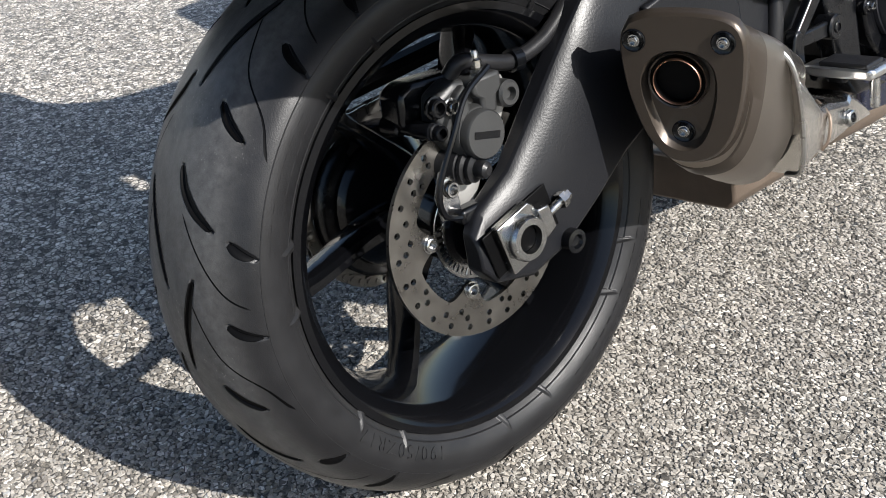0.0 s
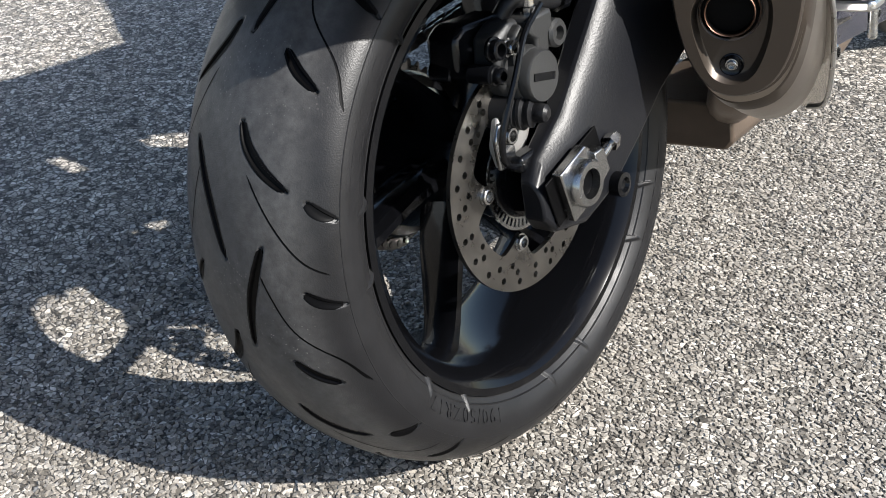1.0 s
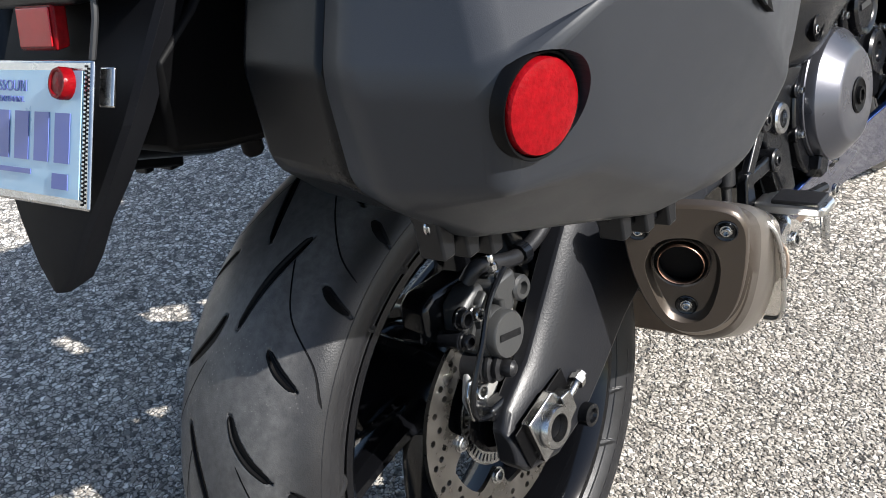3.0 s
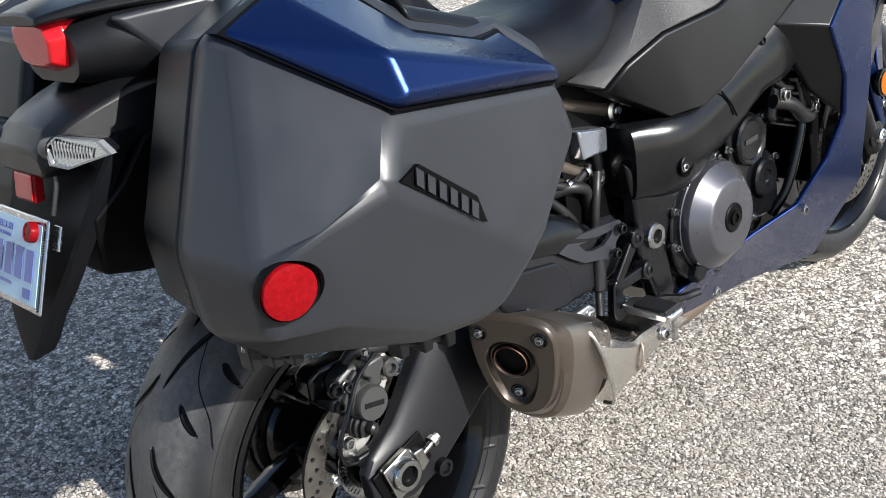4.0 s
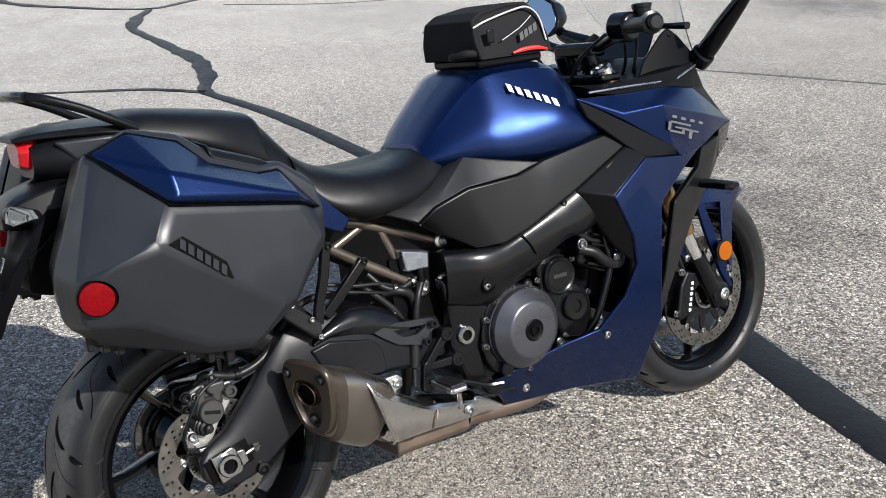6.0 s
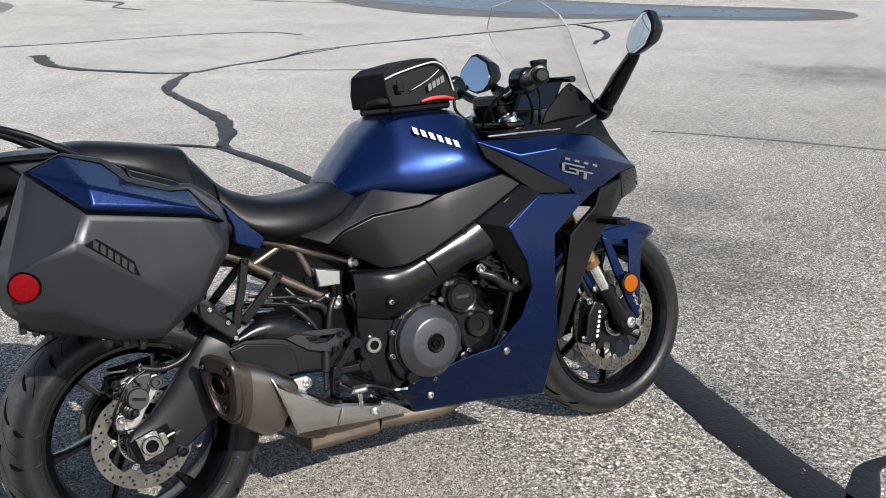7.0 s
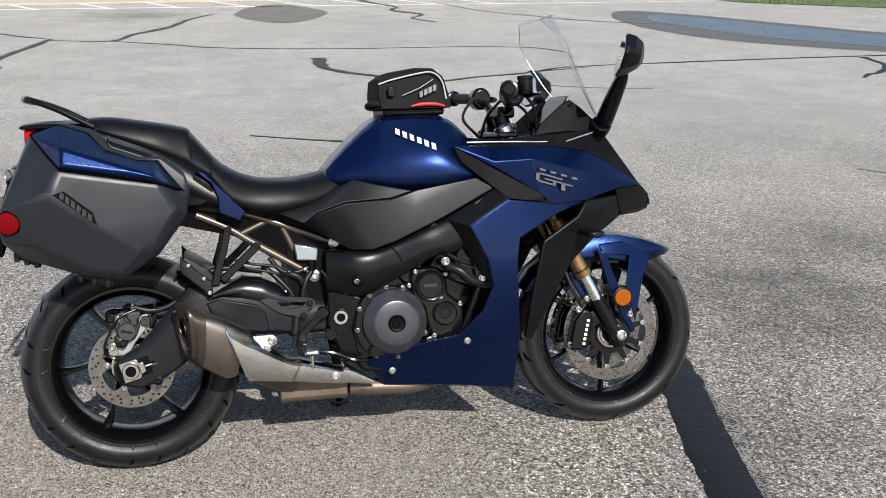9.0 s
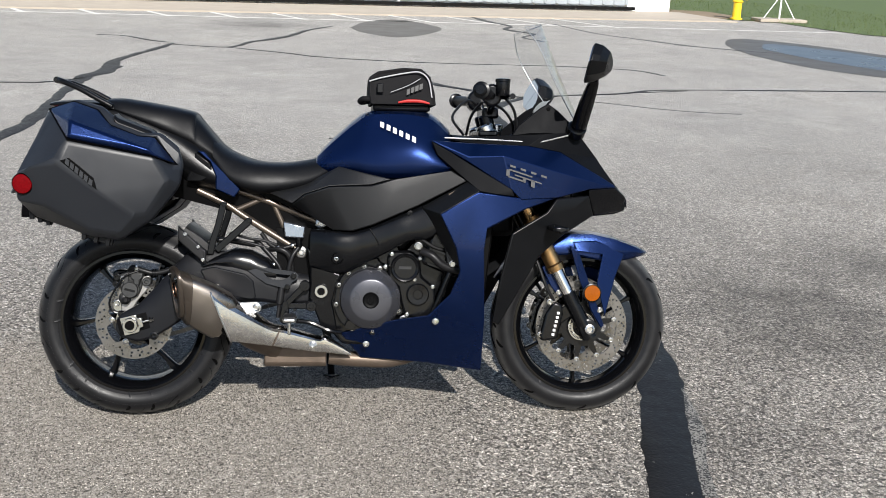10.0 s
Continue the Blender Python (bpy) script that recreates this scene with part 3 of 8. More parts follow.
def strip(pts, widths, z, seed, rag=0.5, step=0.03):
    """A flat strip with uneven edges along a line on the ground."""
    coarse = spline([(x, y, 0) for x, y in pts], 12)
    cum = np.r_[0, np.cumsum([np.linalg.norm(q - p) for p, q in zip(coarse, coarse[1:])])]
    at = np.arange(0, cum[-1], step)
    line = [np.array((np.interp(a, cum, [p[0] for p in coarse]), np.interp(a, cum, [p[1] for p in coarse]), 0)) for a in at]
    w = np.interp(at / cum[-1], np.linspace(0, 1, len(widths)), widths)
    bm = bmesh.new()
    prev = None
    for i, p in enumerate(line):
        d = line[min(i + 1, len(line) - 1)] - line[max(0, i - 1)]
        d = d / (np.linalg.norm(d) + 1e-9)
        nrm = np.array((-d[1], d[0], 0))
        e = [rag * 0.6 * noise.noise(Vector((at[i] * f, seed * 7.3 + k, 0))) + rag * 0.35 * noise.noise(Vector((at[i] * f * 4, seed * 3.1 + k, 5))) for k, f in ((0, 3.2), (9, 3.2))]
        a = p + nrm * w[i] * (0.5 + e[0])
        b = p - nrm * w[i] * (0.5 + e[1])
        row = [bm.verts.new((a[0], a[1], 0.0005)), bm.verts.new((*(p + 0.85 * (a - p))[:2], z)), bm.verts.new((*(p + 0.85 * (b - p))[:2], z)), bm.verts.new((b[0], b[1], 0.0005))]
        if prev:
            for k in range(3):
                bm.faces.new((prev[k], prev[k + 1], row[k + 1], row[k]))
        prev = row
    return bm


def scattered_stones(x0, x1, y0, y1, pitch, seed):
    """Angular stones bedded in the asphalt, thinning out towards the edges of the patch."""
    r = np.random.default_rng(seed)
    gx, gy = np.meshgrid(np.arange(x0, x1, pitch), np.arange(y0, y1, pitch * 0.87))
    gx[1::2] += pitch / 2
    cx = (gx + r.uniform(-0.45, 0.45, gx.shape) * pitch).ravel()
    cy = (gy + r.uniform(-0.45, 0.45, gy.shape) * pitch).ravel()
    rim = np.minimum(np.minimum(cx - x0, x1 - cx), np.minimum(cy - y0, y1 - cy))
    keep = r.random(len(cx)) < np.clip(rim / 0.35, 0.0, 1.0) * 0.93
    cx, cy = cx[keep], cy[keep]
    n, k = len(cx), 5
    size = pitch * r.uniform(0.44, 0.68, n) * np.where(r.random(n) < 0.05, 1.5, 1.0)
    asp, turn = r.uniform(0.6, 1.0, n), r.uniform(0, 6.2832, n)
    ang = np.linspace(0, 2 * np.pi, k, endpoint=False)[None] + r.uniform(-0.38, 0.38, (n, k))
    rad = size[:, None] * r.uniform(0.72, 1.12, (n, k))
    u, v = rad * np.cos(ang), rad * np.sin(ang) * asp[:, None]
    ca, sa = np.cos(turn)[:, None], np.sin(turn)[:, None]
    dx, dy = u * ca - v * sa, u * sa + v * ca
    lean = r.normal(0, 0.20, (n, 2))
    high = pitch * r.uniform(0.10, 0.36, n)
    top_in = r.uniform(0.66, 0.9, (n, 1))
    top = np.stack([cx[:, None] + dx * top_in, cy[:, None] + dy * top_in, high[:, None] + (dx * lean[:, :1] + dy * lean[:, 1:]) * top_in], -1)
    bot = np.stack([cx[:, None] + dx, cy[:, None] + dy, np.full((n, k), -0.001)], -1)
    verts = np.concatenate([bot, top], 1).reshape(-1, 3)
    base = np.arange(n)[:, None] * 2 * k
    i = np.arange(k)
    j = (i + 1) % k
    sides = (base[:, :, None] + np.stack([i, j, j + k, i + k], -1)[None]).reshape(-1, 4)
    tops = base + (i + k)[None]
    me = bpy.data.meshes.new("stones")
    me.from_pydata(verts.tolist(), [], sides.tolist() + tops.tolist())
    me.materials.append(STONE)
    return tagged(new("asphalt_stones", me), "small angular pale stones bedded in the asphalt", "stones", kind="stuff")


scattered_stones(-0.98, 1.15, -1.15, 0.80, 0.0064, 5)

SEAMS = [
    ([(1.715, -0.53), (1.76, -0.32), (1.825, -0.09), (1.865, 0.18), (1.875, 0.42)], [0.09, 0.08, 0.09, 0.07, 0.05], TARWORN),
    ([(1.50, -2.2), (1.53, -1.4), (1.58, -0.9), (1.63, -0.55), (1.69, -0.3), (1.76, 0.0), (1.83, 0.3), (1.88, 0.6), (1.88, 1.3), (1.86, 2.2), (1.87, 3.0), (1.84, 3.6), (1.74, 4.25)], [0.15, 0.15, 0.17, 0.17, 0.16, 0.13, 0.10, 0.10, 0.09], TAR),
    ([(1.66, -0.72), (1.77, -0.65), (1.86, -0.60), (1.97, -0.61), (2.12, -0.66)], [0.10, 0.09, 0.055, 0.055, 0.05], TAR),
    ([(1.74, 4.25), (1.96, 4.76), (2.08, 5.28), (2.09, 5.94), (2.14, 6.67), (2.53, 7.37), (2.6, 7.5)], [0.10, 0.12, 0.16, 0.10, 0.09, 0.13, 0.06], TAR),
    ([(0.6, 4.95), (0.95, 4.76), (1.19, 4.65), (1.49, 4.51), (1.74, 4.25)], [0.03, 0.04, 0.05, 0.06, 0.07], TAR),
    ([(1.61, 9.38), (1.60, 8.9), (1.62, 8.47), (1.97, 7.95), (2.55, 7.44), (3.05, 7.66), (3.72, 7.92), (4.17, 8.25), (4.82, 8.4), (5.5, 8.5), (7.04, 8.7), (9.3, 8.9), (12.0, 9.0)], [0.15, 0.10, 0.06, 0.04, 0.06, 0.06, 0.07, 0.05, 0.04], TAR),
    ([(3.72, 7.95), (4.1, 8.1), (4.57, 8.28)], [0.05, 0.03, 0.02], TAR),
    ([(3.2, 7.29), (3.5, 7.11), (3.9, 6.86), (4.26, 6.74), (4.62, 6.70)], [0.03, 0.03, 0.03, 0.025], TARGREY),
    ([(4.5, 3.2), (4.82, 2.8), (5.33, 2.05), (5.6, 1.6)], [0.02, 0.03, 0.03], TARGREY),
    ([(-5.0, 7.3), (-2.62, 7.5), (-2.2, 7.62), (-1.9, 8.0)], [0.04, 0.04, 0.05, 0.06], TAR),
    ([(-1.85, 3.9), (-1.80, 4.76), (-1.77, 5.19), (-1.80, 5.78), (-1.86, 6.54), (-1.92, 7.45), (-1.92, 8.12), (-1.82, 8.72), (-1.91, 9.44), (-1.80, 10.24), (-1.66, 10.96), (-1.55, 11.7)], [0.12, 0.12, 0.14, 0.12, 0.11, 0.12, 0.20, 0.22, 0.12, 0.10, 0.12, 0.06], TAR),
    ([(-2.75, 12.5), (-2.35, 12.45), (-1.96, 12.0), (-1.58, 11.7)], [0.03, 0.05, 0.07, 0.08], TAR),
    ([(-1.55, 11.5), (-0.8, 11.36), (-0.56, 12.1), (-0.1, 13.1), (0.2, 14.3), (0.6, 15.25)], [0.03, 0.06, 0.13, 0.10, 0.08, 0.04], TAR),
    ([(-0.8, 11.35), (-0.05, 10.9), (0.4, 10.56), (1.05, 10.36), (1.98, 10.25), (2.86, 10.28), (3.61, 10.3), (4.18, 10.21), (4.53, 10.05), (4.74, 9.6)], [0.06, 0.05, 0.06, 0.04, 0.035, 0.04, 0.05], TAR),
    ([(7.2, 7.1), (7.45, 7.35), (7.64, 7.44), (8.1, 8.0), (8.3, 8.75)], [0.04, 0.10, 0.08, 0.10], TAR),
    ([(3.3, 19.5), (3.6, 17.6), (3.9, 16.6), (3.7, 15.8), (4.05, 15.0), (3.75, 14.3), (4.0, 13.6)], [0.10, 0.12, 0.16, 0.08, 0.14, 0.06, 0.08], TAR),
    ([(4.9, 17.4), (5.3, 15.6), (5.9, 14.6), (6.4, 13.8), (7.2, 13.2), (8.4, 12.6)], [0.06, 0.07, 0.08, 0.12, 0.08, 0.05], TARGREY),
]
for k, (pts, widths, material) in enumerate(SEAMS):
    tagged(finish("crack_seal", strip(pts, widths, 0.003 if k == 0 else 0.0045, k, 0.16 if k < 3 else 0.5, 0.012 if k < 3 else 0.05), material), "dark tar crack seal on the asphalt", "crack seal", "crack seals", "structure")


def pool(outline, z, name, material, label):
    line = spline([(x, y, 0) for x, y in outline + outline[:1]], 8)[:-1]
    bm = bmesh.new()
    bm.faces.new([bm.verts.new((p[0], p[1], z)) for p in line])
    return tagged(finish(name, bm, material), label, "puddle", kind="structure")


pool([(0.9, 15.1), (1.2, 16.4), (1.8, 17.2), (2.3, 16.4), (2.5, 15.4), (2.1, 14.2), (1.6, 13.6), (1.1, 14.2)], 0.003, "damp_patch", DAMP, "drying dark damp patch on the asphalt")
pool([(7.0, 12.6), (7.2, 14.2), (7.9, 15.5), (8.8, 14.8), (9.6, 13.2), (11.0, 10.6), (12.8, 8.4), (11.8, 7.4), (9.8, 8.6), (8.2, 9.8), (7.3, 11.0)], 0.003, "damp_patch", DAMP, "wide wet margin of a puddle on the asphalt")
pool([(7.6, 13.6), (8.1, 14.6), (8.8, 13.9), (9.5, 12.4), (10.8, 10.2), (12.2, 8.5), (11.5, 8.0), (9.8, 9.2), (8.5, 10.6), (7.9, 12.0)], 0.006, "puddle", WET, "shallow puddle with a painted sky-blue reflection")


def line_mark(a, b, w, z=0.003):
    a, b = np.array(a), np.array(b)
    d = (b - a) / np.linalg.norm(b - a)
    nrm = np.array((-d[1], d[0])) * w / 2
    bm = bmesh.new()
    bm.faces.new([bm.verts.new((*q, z)) for q in (a - nrm, b - nrm, b + nrm, a + nrm)])
    return tagged(finish("parking_line", bm, PAINT), "worn white painted parking line", "road marking", "parking lines", "structure")


line_mark((-9.0, 15.6), (13.0, 18.0), 0.11)
for k in range(13):
    x = -9.3 + 1.2 * k
    line_mark((x, 17.85 + 0.11 * (x + 5)), (x + 1.02, 16.0 + 0.11 * (x + 5)), 0.10, 0.004)

# pale apron in front of the hangar, grass, earth
UPW = Vector((12.35, 2.6, 0)).normalized()


def along(s, d, z=0.0):
    """A point s along the hangar wall from its corner and d out in front of it."""
    c = Vector((8.1, 22.15, z))
    return c + UPW * s + Vector((UPW.y, -UPW.x, 0)) * d


bm = bmesh.new()
for a, b in ((-40, -26), (-26, -18), (-18, -12), (-12, -6), (-6, 0.9)):
    q = [along(a, 0, 0), along(b, 0, 0), along(b, 2.6, 0), along(a, 2.6, 0)]
    top = [Vector((p.x, p.y, 0.03)) for p in q]
    loft([q, top], bm=bm)
tagged(finish("pavement", bm, CONCRETE), "pale brown concrete apron before the hangar", "pavement", kind="structure")
bm = bmesh.new()
edge = [(8.6, 20.2), (9.7, 20.6), (10.6, 20.3), (10.9, 18.6), (11.3, 17.4), (14.0, 15.6), (40, 8), (120, 0), (120, 120), (8.6, 120)]
bm.faces.new([bm.verts.new((x, y, 0.012)) for x, y in edge])
tagged(finish("grass", bm, GRASS), "mown green grass verge beside the lot", "grass", kind="structure")
bm = bmesh.new()
bm.faces.new([bm.verts.new((x, y, 0.02)) for x, y in ((8.7, 20.4), (9.6, 20.7), (10.3, 21.5), (10.0, 23.2), (8.8, 23.6))])
tagged(finish("bare_earth", bm, DIRT), "bare brown earth at the grass corner", "ground", kind="structure")
rng = random.Random(7)
bm = bmesh.new()
for k in range(6000):
    x, y = 8.8 + 6.5 * rng.random(), 16.6 + 12 * rng.random() ** 1.4
    if y < 20.4 and x < 10.9 + (18.6 - y) * 0.35:
        continue
    if x < 10.2 and y < 23:
        continue
    a, h, lean = rng.random() * 6.28, 0.03 + 0.05 * rng.random(), 0.03
    dx, dy = math.cos(a) * 0.008, math.sin(a) * 0.008
    bm.faces.new([bm.verts.new((x - dx, y - dy, 0.01)), bm.verts.new((x + dx, y + dy, 0.01)), bm.verts.new((x + lean * math.cos(a * 3), y + lean * math.sin(a * 3), h))])
tagged(finish("grass_blades", bm, GRASS), "short green grass blades on the verge", "grass", kind="stuff")

# hangar
hangar = thing("hangar", "grey steel-clad hangar with ribbed sliding doors", "building")
bm = bmesh.new()
loft([[along(s, d, z) for s, d in ((-40, 0), (0.65, 0), (0.65, -14), (-40, -14))] for z in (0.0, 5.2)], bm=bm)
part("wall", bm, WALLWHITE, hangar, "white steel wall at the corner")
bm = bmesh.new()
loft([[along(s, d, z) for s, d in ((-40.3, 0.35), (0.95, 0.35), (0.95, -14.3), (-40.3, -14.3))] for z in (5.2, 5.45)], bm=bm)
part("roof", bm, WALLGREY, hangar)
for k in range(7):
    a, b = -0.45 - 5.7 * (k + 1), -0.45 - 5.7 * k - 0.05
    bm = bmesh.new()
    loft([[along(s, d, z) for s, d in ((a, 0.06), (b, 0.06), (b, 0.02), (a, 0.02))] for z in (0.16, 4.6)], bm=bm)
    for j in range(19):
        s = a + 0.15 + 0.3 * j
        loft([[along(s + u, d, z) for u, d in ((0, 0.06), (0.02, 0.085), (0.06, 0.085), (0.08, 0.06))] for z in (0.18, 4.58)], bm=bm)
    part("sliding_door", bm, WALLGREY, hangar, "grey ribbed sliding door panel")
bm = bmesh.new()
loft([[along(s, d, z) for s, d in ((-40, 0.14), (-0.35, 0.14), (-0.35, 0.02), (-40, 0.02))] for z in (0.06, 0.13)], bm=bm)
part("door_rail", bm, SATIN, hangar, "dark bottom door rail")

# hydrant and stand on the verge
hyd = thing("fire_hydrant", "yellow fire hydrant standing on the verge", "fire hydrant", pose(9.85, 20.75, 0.01))
part("barrel", lathe([(0.14, 0.0), (0.14, 0.03), (0.10, 0.035), (0.095, 0.38), (0.12, 0.39), (0.12, 0.42), (0.09, 0.43), (0.09, 0.58), (0.12, 0.59), (0.12, 0.62), (0.085, 0.68), (0.05, 0.73)], (0, 0, 0), (0, 0, 1), 24), HIVIS, hyd)
for sx in (-1, 1):
    part("outlet", lathe([(0.055, 0.0), (0.055, 0.13), (0.07, 0.135), (0.07, 0.17), (0.03, 0.18)], (sx * 0.05, 0, 0.50), (sx, 0, 0), 16), HIVIS, hyd)
part("cap_nut", lathe([(0.03, 0), (0.03, 0.06), (0.02, 0.065)], (0, 0, 0.72), (0, 0, 1), 5), HIVIS, hyd)
st = thing("sign_stand", "white tubular stand on a flat concrete base", "stand", pose(10.75, 20.45, 0.01))
part("base", box(-0.55, 0.55, -0.3, 0.3, 0.0, 0.07), CONCRETE, st, bevel=0.01)
part("mast", tube([(0, 0, 0.05), (0, 0, 2.4)], 0.022, 8, 1), WALLWHITE, st)
for a in (0, 2.1, 4.2):
    part("brace", tube([(0.42 * math.cos(a + 0.3), 0.24 * math.sin(a + 0.3), 0.05), (0, 0, 0.62)], 0.012, 6, 1), WALLWHITE, st)

# ---------- motorcycle ----------
# Its own axes: x forward from the rear axle, y to its left, z up; it leans to its left on the side stand.
BIKE = pose(0, 0.07, 0, -11.5, 0, 0)
moto = thing("motorcycle", "metallic blue sport touring motorcycle leaning on its side stand", "motorcycle", BIKE)
REAR, FRONT = (0.0, 0.0, 0.311), (1.462, 0.0, 0.300)


def tyre_mesh(centre, outer, profile, repeats, grooves, seg, material, phase=(0.0, 0.5)):
    """A tyre turned from its half profile, with the tread grooves cut into a fine surface."""
    half = np.array(spline([(y, r, 0) for y, r in profile], 11))[:, :2]
    cross = np.vstack([np.c_[-half[::-1, 0], half[::-1, 1]], half[1:]])
    # (from the right bead over the crown to the left bead)
    ysc = cross[:, 0] / np.abs(cross[:, 0]).max()
    th = np.linspace(0, 2 * np.pi, seg, endpoint=False)
    depth = np.zeros((seg, len(cross)))
    arc = outer * 2 * np.pi / repeats
    wid = np.abs(cross[:, 0]).max()
    for side in (-1, 1):
        ph = phase[0] if side < 0 else phase[1]
        u = ((th * repeats / (2 * np.pi) + ph) % 1.0) * arc
        v = side * cross[:, 0]
        U, V = np.meshgrid(u, v, indexing="ij")
        for pts, w, dep in grooves:
            if w < 0.002:
                continue
            line = spline([(a * arc, b * wid, 0) for a, b in pts], 6)
            for (p, q), f in zip(zip(line, line[1:]), np.linspace(0, 1, len(line) - 1)):
                ww = w * (0.25 + 0.75 * math.sin(math.pi * min(1, max(0, 0.08 + 0.84 * f))))
                for shift in (-arc, 0, arc):
                    a = np.array((p[0] + shift, p[1]))
                    d = np.array((q[0] - p[0], q[1] - p[1]))
                    t = np.clip(((U - a[0]) * d[0] + (V - a[1]) * d[1]) / (d @ d + 1e-12), 0, 1)
                    dist = np.hypot(U - a[0] - t * d[0], V - a[1] - t * d[1])
                    depth = np.maximum(depth, dep * np.clip((ww - dist) / 0.0004 + 0.5, 0, 1) * (V > -0.004))
    r = cross[None, :, 1] - depth
    x = centre[0] + r * np.cos(th)[:, None]
    z = centre[2] + r * np.sin(th)[:, None]
    y = np.broadcast_to(centre[1] + cross[None, :, 0], x.shape)
    verts = np.stack([x, y, z], -1).reshape(-1, 3)
    m = len(cross)
    i, j = np.meshgrid(np.arange(seg), np.arange(m - 1), indexing="ij")
    k = (i + 1) % seg
    faces = np.stack([i * m + j, i * m + j + 1, k * m + j + 1, k * m + j], -1).reshape(-1, 4)
    me = bpy.data.meshes.new("tyre")
    me.from_pydata(verts.tolist(), [], faces.tolist())
    me.materials.append(material)
    me.polygons.foreach_set("use_smooth", [True] * len(me.polygons))
    ob = new("tyre", me)
    # each groove's smooth walls and floor, near-black so its shade is in the colour
    pr = half[:int(np.argmax(half[:, 0])) + 1]
    for pts, w, dep in grooves:
        line = np.array(spline([(a * arc, b * wid, 0) for a, b in pts], 6))[:, :2]
        tan = np.gradient(line, axis=0)
        tan /= np.linalg.norm(tan, axis=1)[:, None]
        nrm = np.stack([-tan[:, 1], tan[:, 0]], 1)
        ww = w * (0.25 + 0.75 * np.sin(np.pi * np.clip(0.08 + 0.84 * np.linspace(0, 1, len(line)), 0, 1))) + 0.0016
        # fine grooves are flat strips whose depth is only dark colour
        fine = w < 0.002
        if fine:
            ww = np.full(len(line), 0.0008)
        ww[0] = ww[-1] = 0.0002
        for side in (-1, 1):
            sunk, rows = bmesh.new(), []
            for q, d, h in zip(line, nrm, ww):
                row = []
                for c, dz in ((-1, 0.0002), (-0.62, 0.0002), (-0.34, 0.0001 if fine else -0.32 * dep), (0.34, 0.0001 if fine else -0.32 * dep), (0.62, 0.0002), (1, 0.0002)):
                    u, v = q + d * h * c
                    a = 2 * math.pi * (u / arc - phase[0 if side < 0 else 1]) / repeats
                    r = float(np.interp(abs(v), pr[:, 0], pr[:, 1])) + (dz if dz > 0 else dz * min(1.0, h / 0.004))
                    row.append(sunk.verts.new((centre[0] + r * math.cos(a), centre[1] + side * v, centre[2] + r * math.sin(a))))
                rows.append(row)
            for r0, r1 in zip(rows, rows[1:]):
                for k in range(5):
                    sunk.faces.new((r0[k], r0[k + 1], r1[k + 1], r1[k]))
            first = part("tread_groove_shade", sunk, DARK, ob)
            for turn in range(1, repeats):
                again = new("tread_groove_shade", first.data)
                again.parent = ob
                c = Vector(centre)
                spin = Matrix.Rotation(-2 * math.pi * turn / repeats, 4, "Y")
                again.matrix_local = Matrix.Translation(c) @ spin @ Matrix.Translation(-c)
    return ob


def rim_mesh(centre, r, hw, deep, bm=None):
    """A drop-centre rim of half width hw."""
    p = [(r + 0.012, -hw - 0.006), (r + 0.012, -hw), (r - 0.002, -hw + 0.006), (r - 0.006, -hw + 0.02), (r - deep, -hw + 0.045), (r - deep, hw - 0.045), (r - 0.006, hw - 0.02), (r - 0.002, hw - 0.006), (r + 0.012, hw), (r + 0.012, hw + 0.006),
         (r + 0.004, hw + 0.006), (r - 0.010, hw - 0.006), (r - 0.014, hw - 0.022), (r - deep - 0.008, hw - 0.05), (r - deep - 0.008, -hw + 0.05), (r - 0.014, -hw + 0.022), (r - 0.010, -hw + 0.006), (r + 0.004, -hw - 0.006)]
    return lathe(p, centre, (0, 1, 0), 96, bm, closed=True)


def spoke_mesh(centre, angle, r0, r1, half_w, yw, sweep):
    """One swept cast spoke with a ridged section."""
    rings = []
    for f in np.linspace(0, 1, 9):
        r = r0 + (r1 - r0) * f
        a = angle + sweep * math.sin(f * math.pi * 0.55)
        w = half_w * (1.0 - 0.45 * math.sin(math.pi * min(1, f * 0.9)) + (0.35 if f > 0.95 else 0))
        yh = yw * (1 - 0.35 * f)
        d, t = Vector((math.cos(a), 0, math.sin(a))), Vector((-math.sin(a), 0, math.cos(a)))
        c = Vector(centre) + d * r
        rings.append([c + t * w * u + Vector((0, yh * v, 0)) for u, v in ((-1, -0.55), (-0.5, -1), (0.5, -1), (1, -0.55), (1, 0.55), (0.5, 1), (-0.5, 1), (-1, 0.55))])
    return loft(rings)


def disc_mesh(centre, y, r_out, r_in, lobes, lobe_depth, phase, thick, rows):
    """A drilled brake disc with inward lobes for its bolts."""
    rim = ring(0, 0, r_out, 96)
    inner = []
    for k in range(140):
        t = 2 * math.pi * k / 140
        w = max(0.0, math.cos((t - phase) * lobes)) if lobes else 0
        inner.append(((r_in - lobe_depth * w**1.6) * math.cos(t), (r_in - lobe_depth * w**1.6) * math.sin(t)))
    holes = []
    for r, n, ph, hr in rows:
        holes += [ring(r * math.cos(ph + 2 * math.pi * k / n), r * math.sin(ph + 2 * math.pi * k / n), hr, 9) for k in range(n)]
    return holed([rim, inner] + holes, thick, lambda u, v, w: (centre[0] + u, y + w, centre[2] + v))


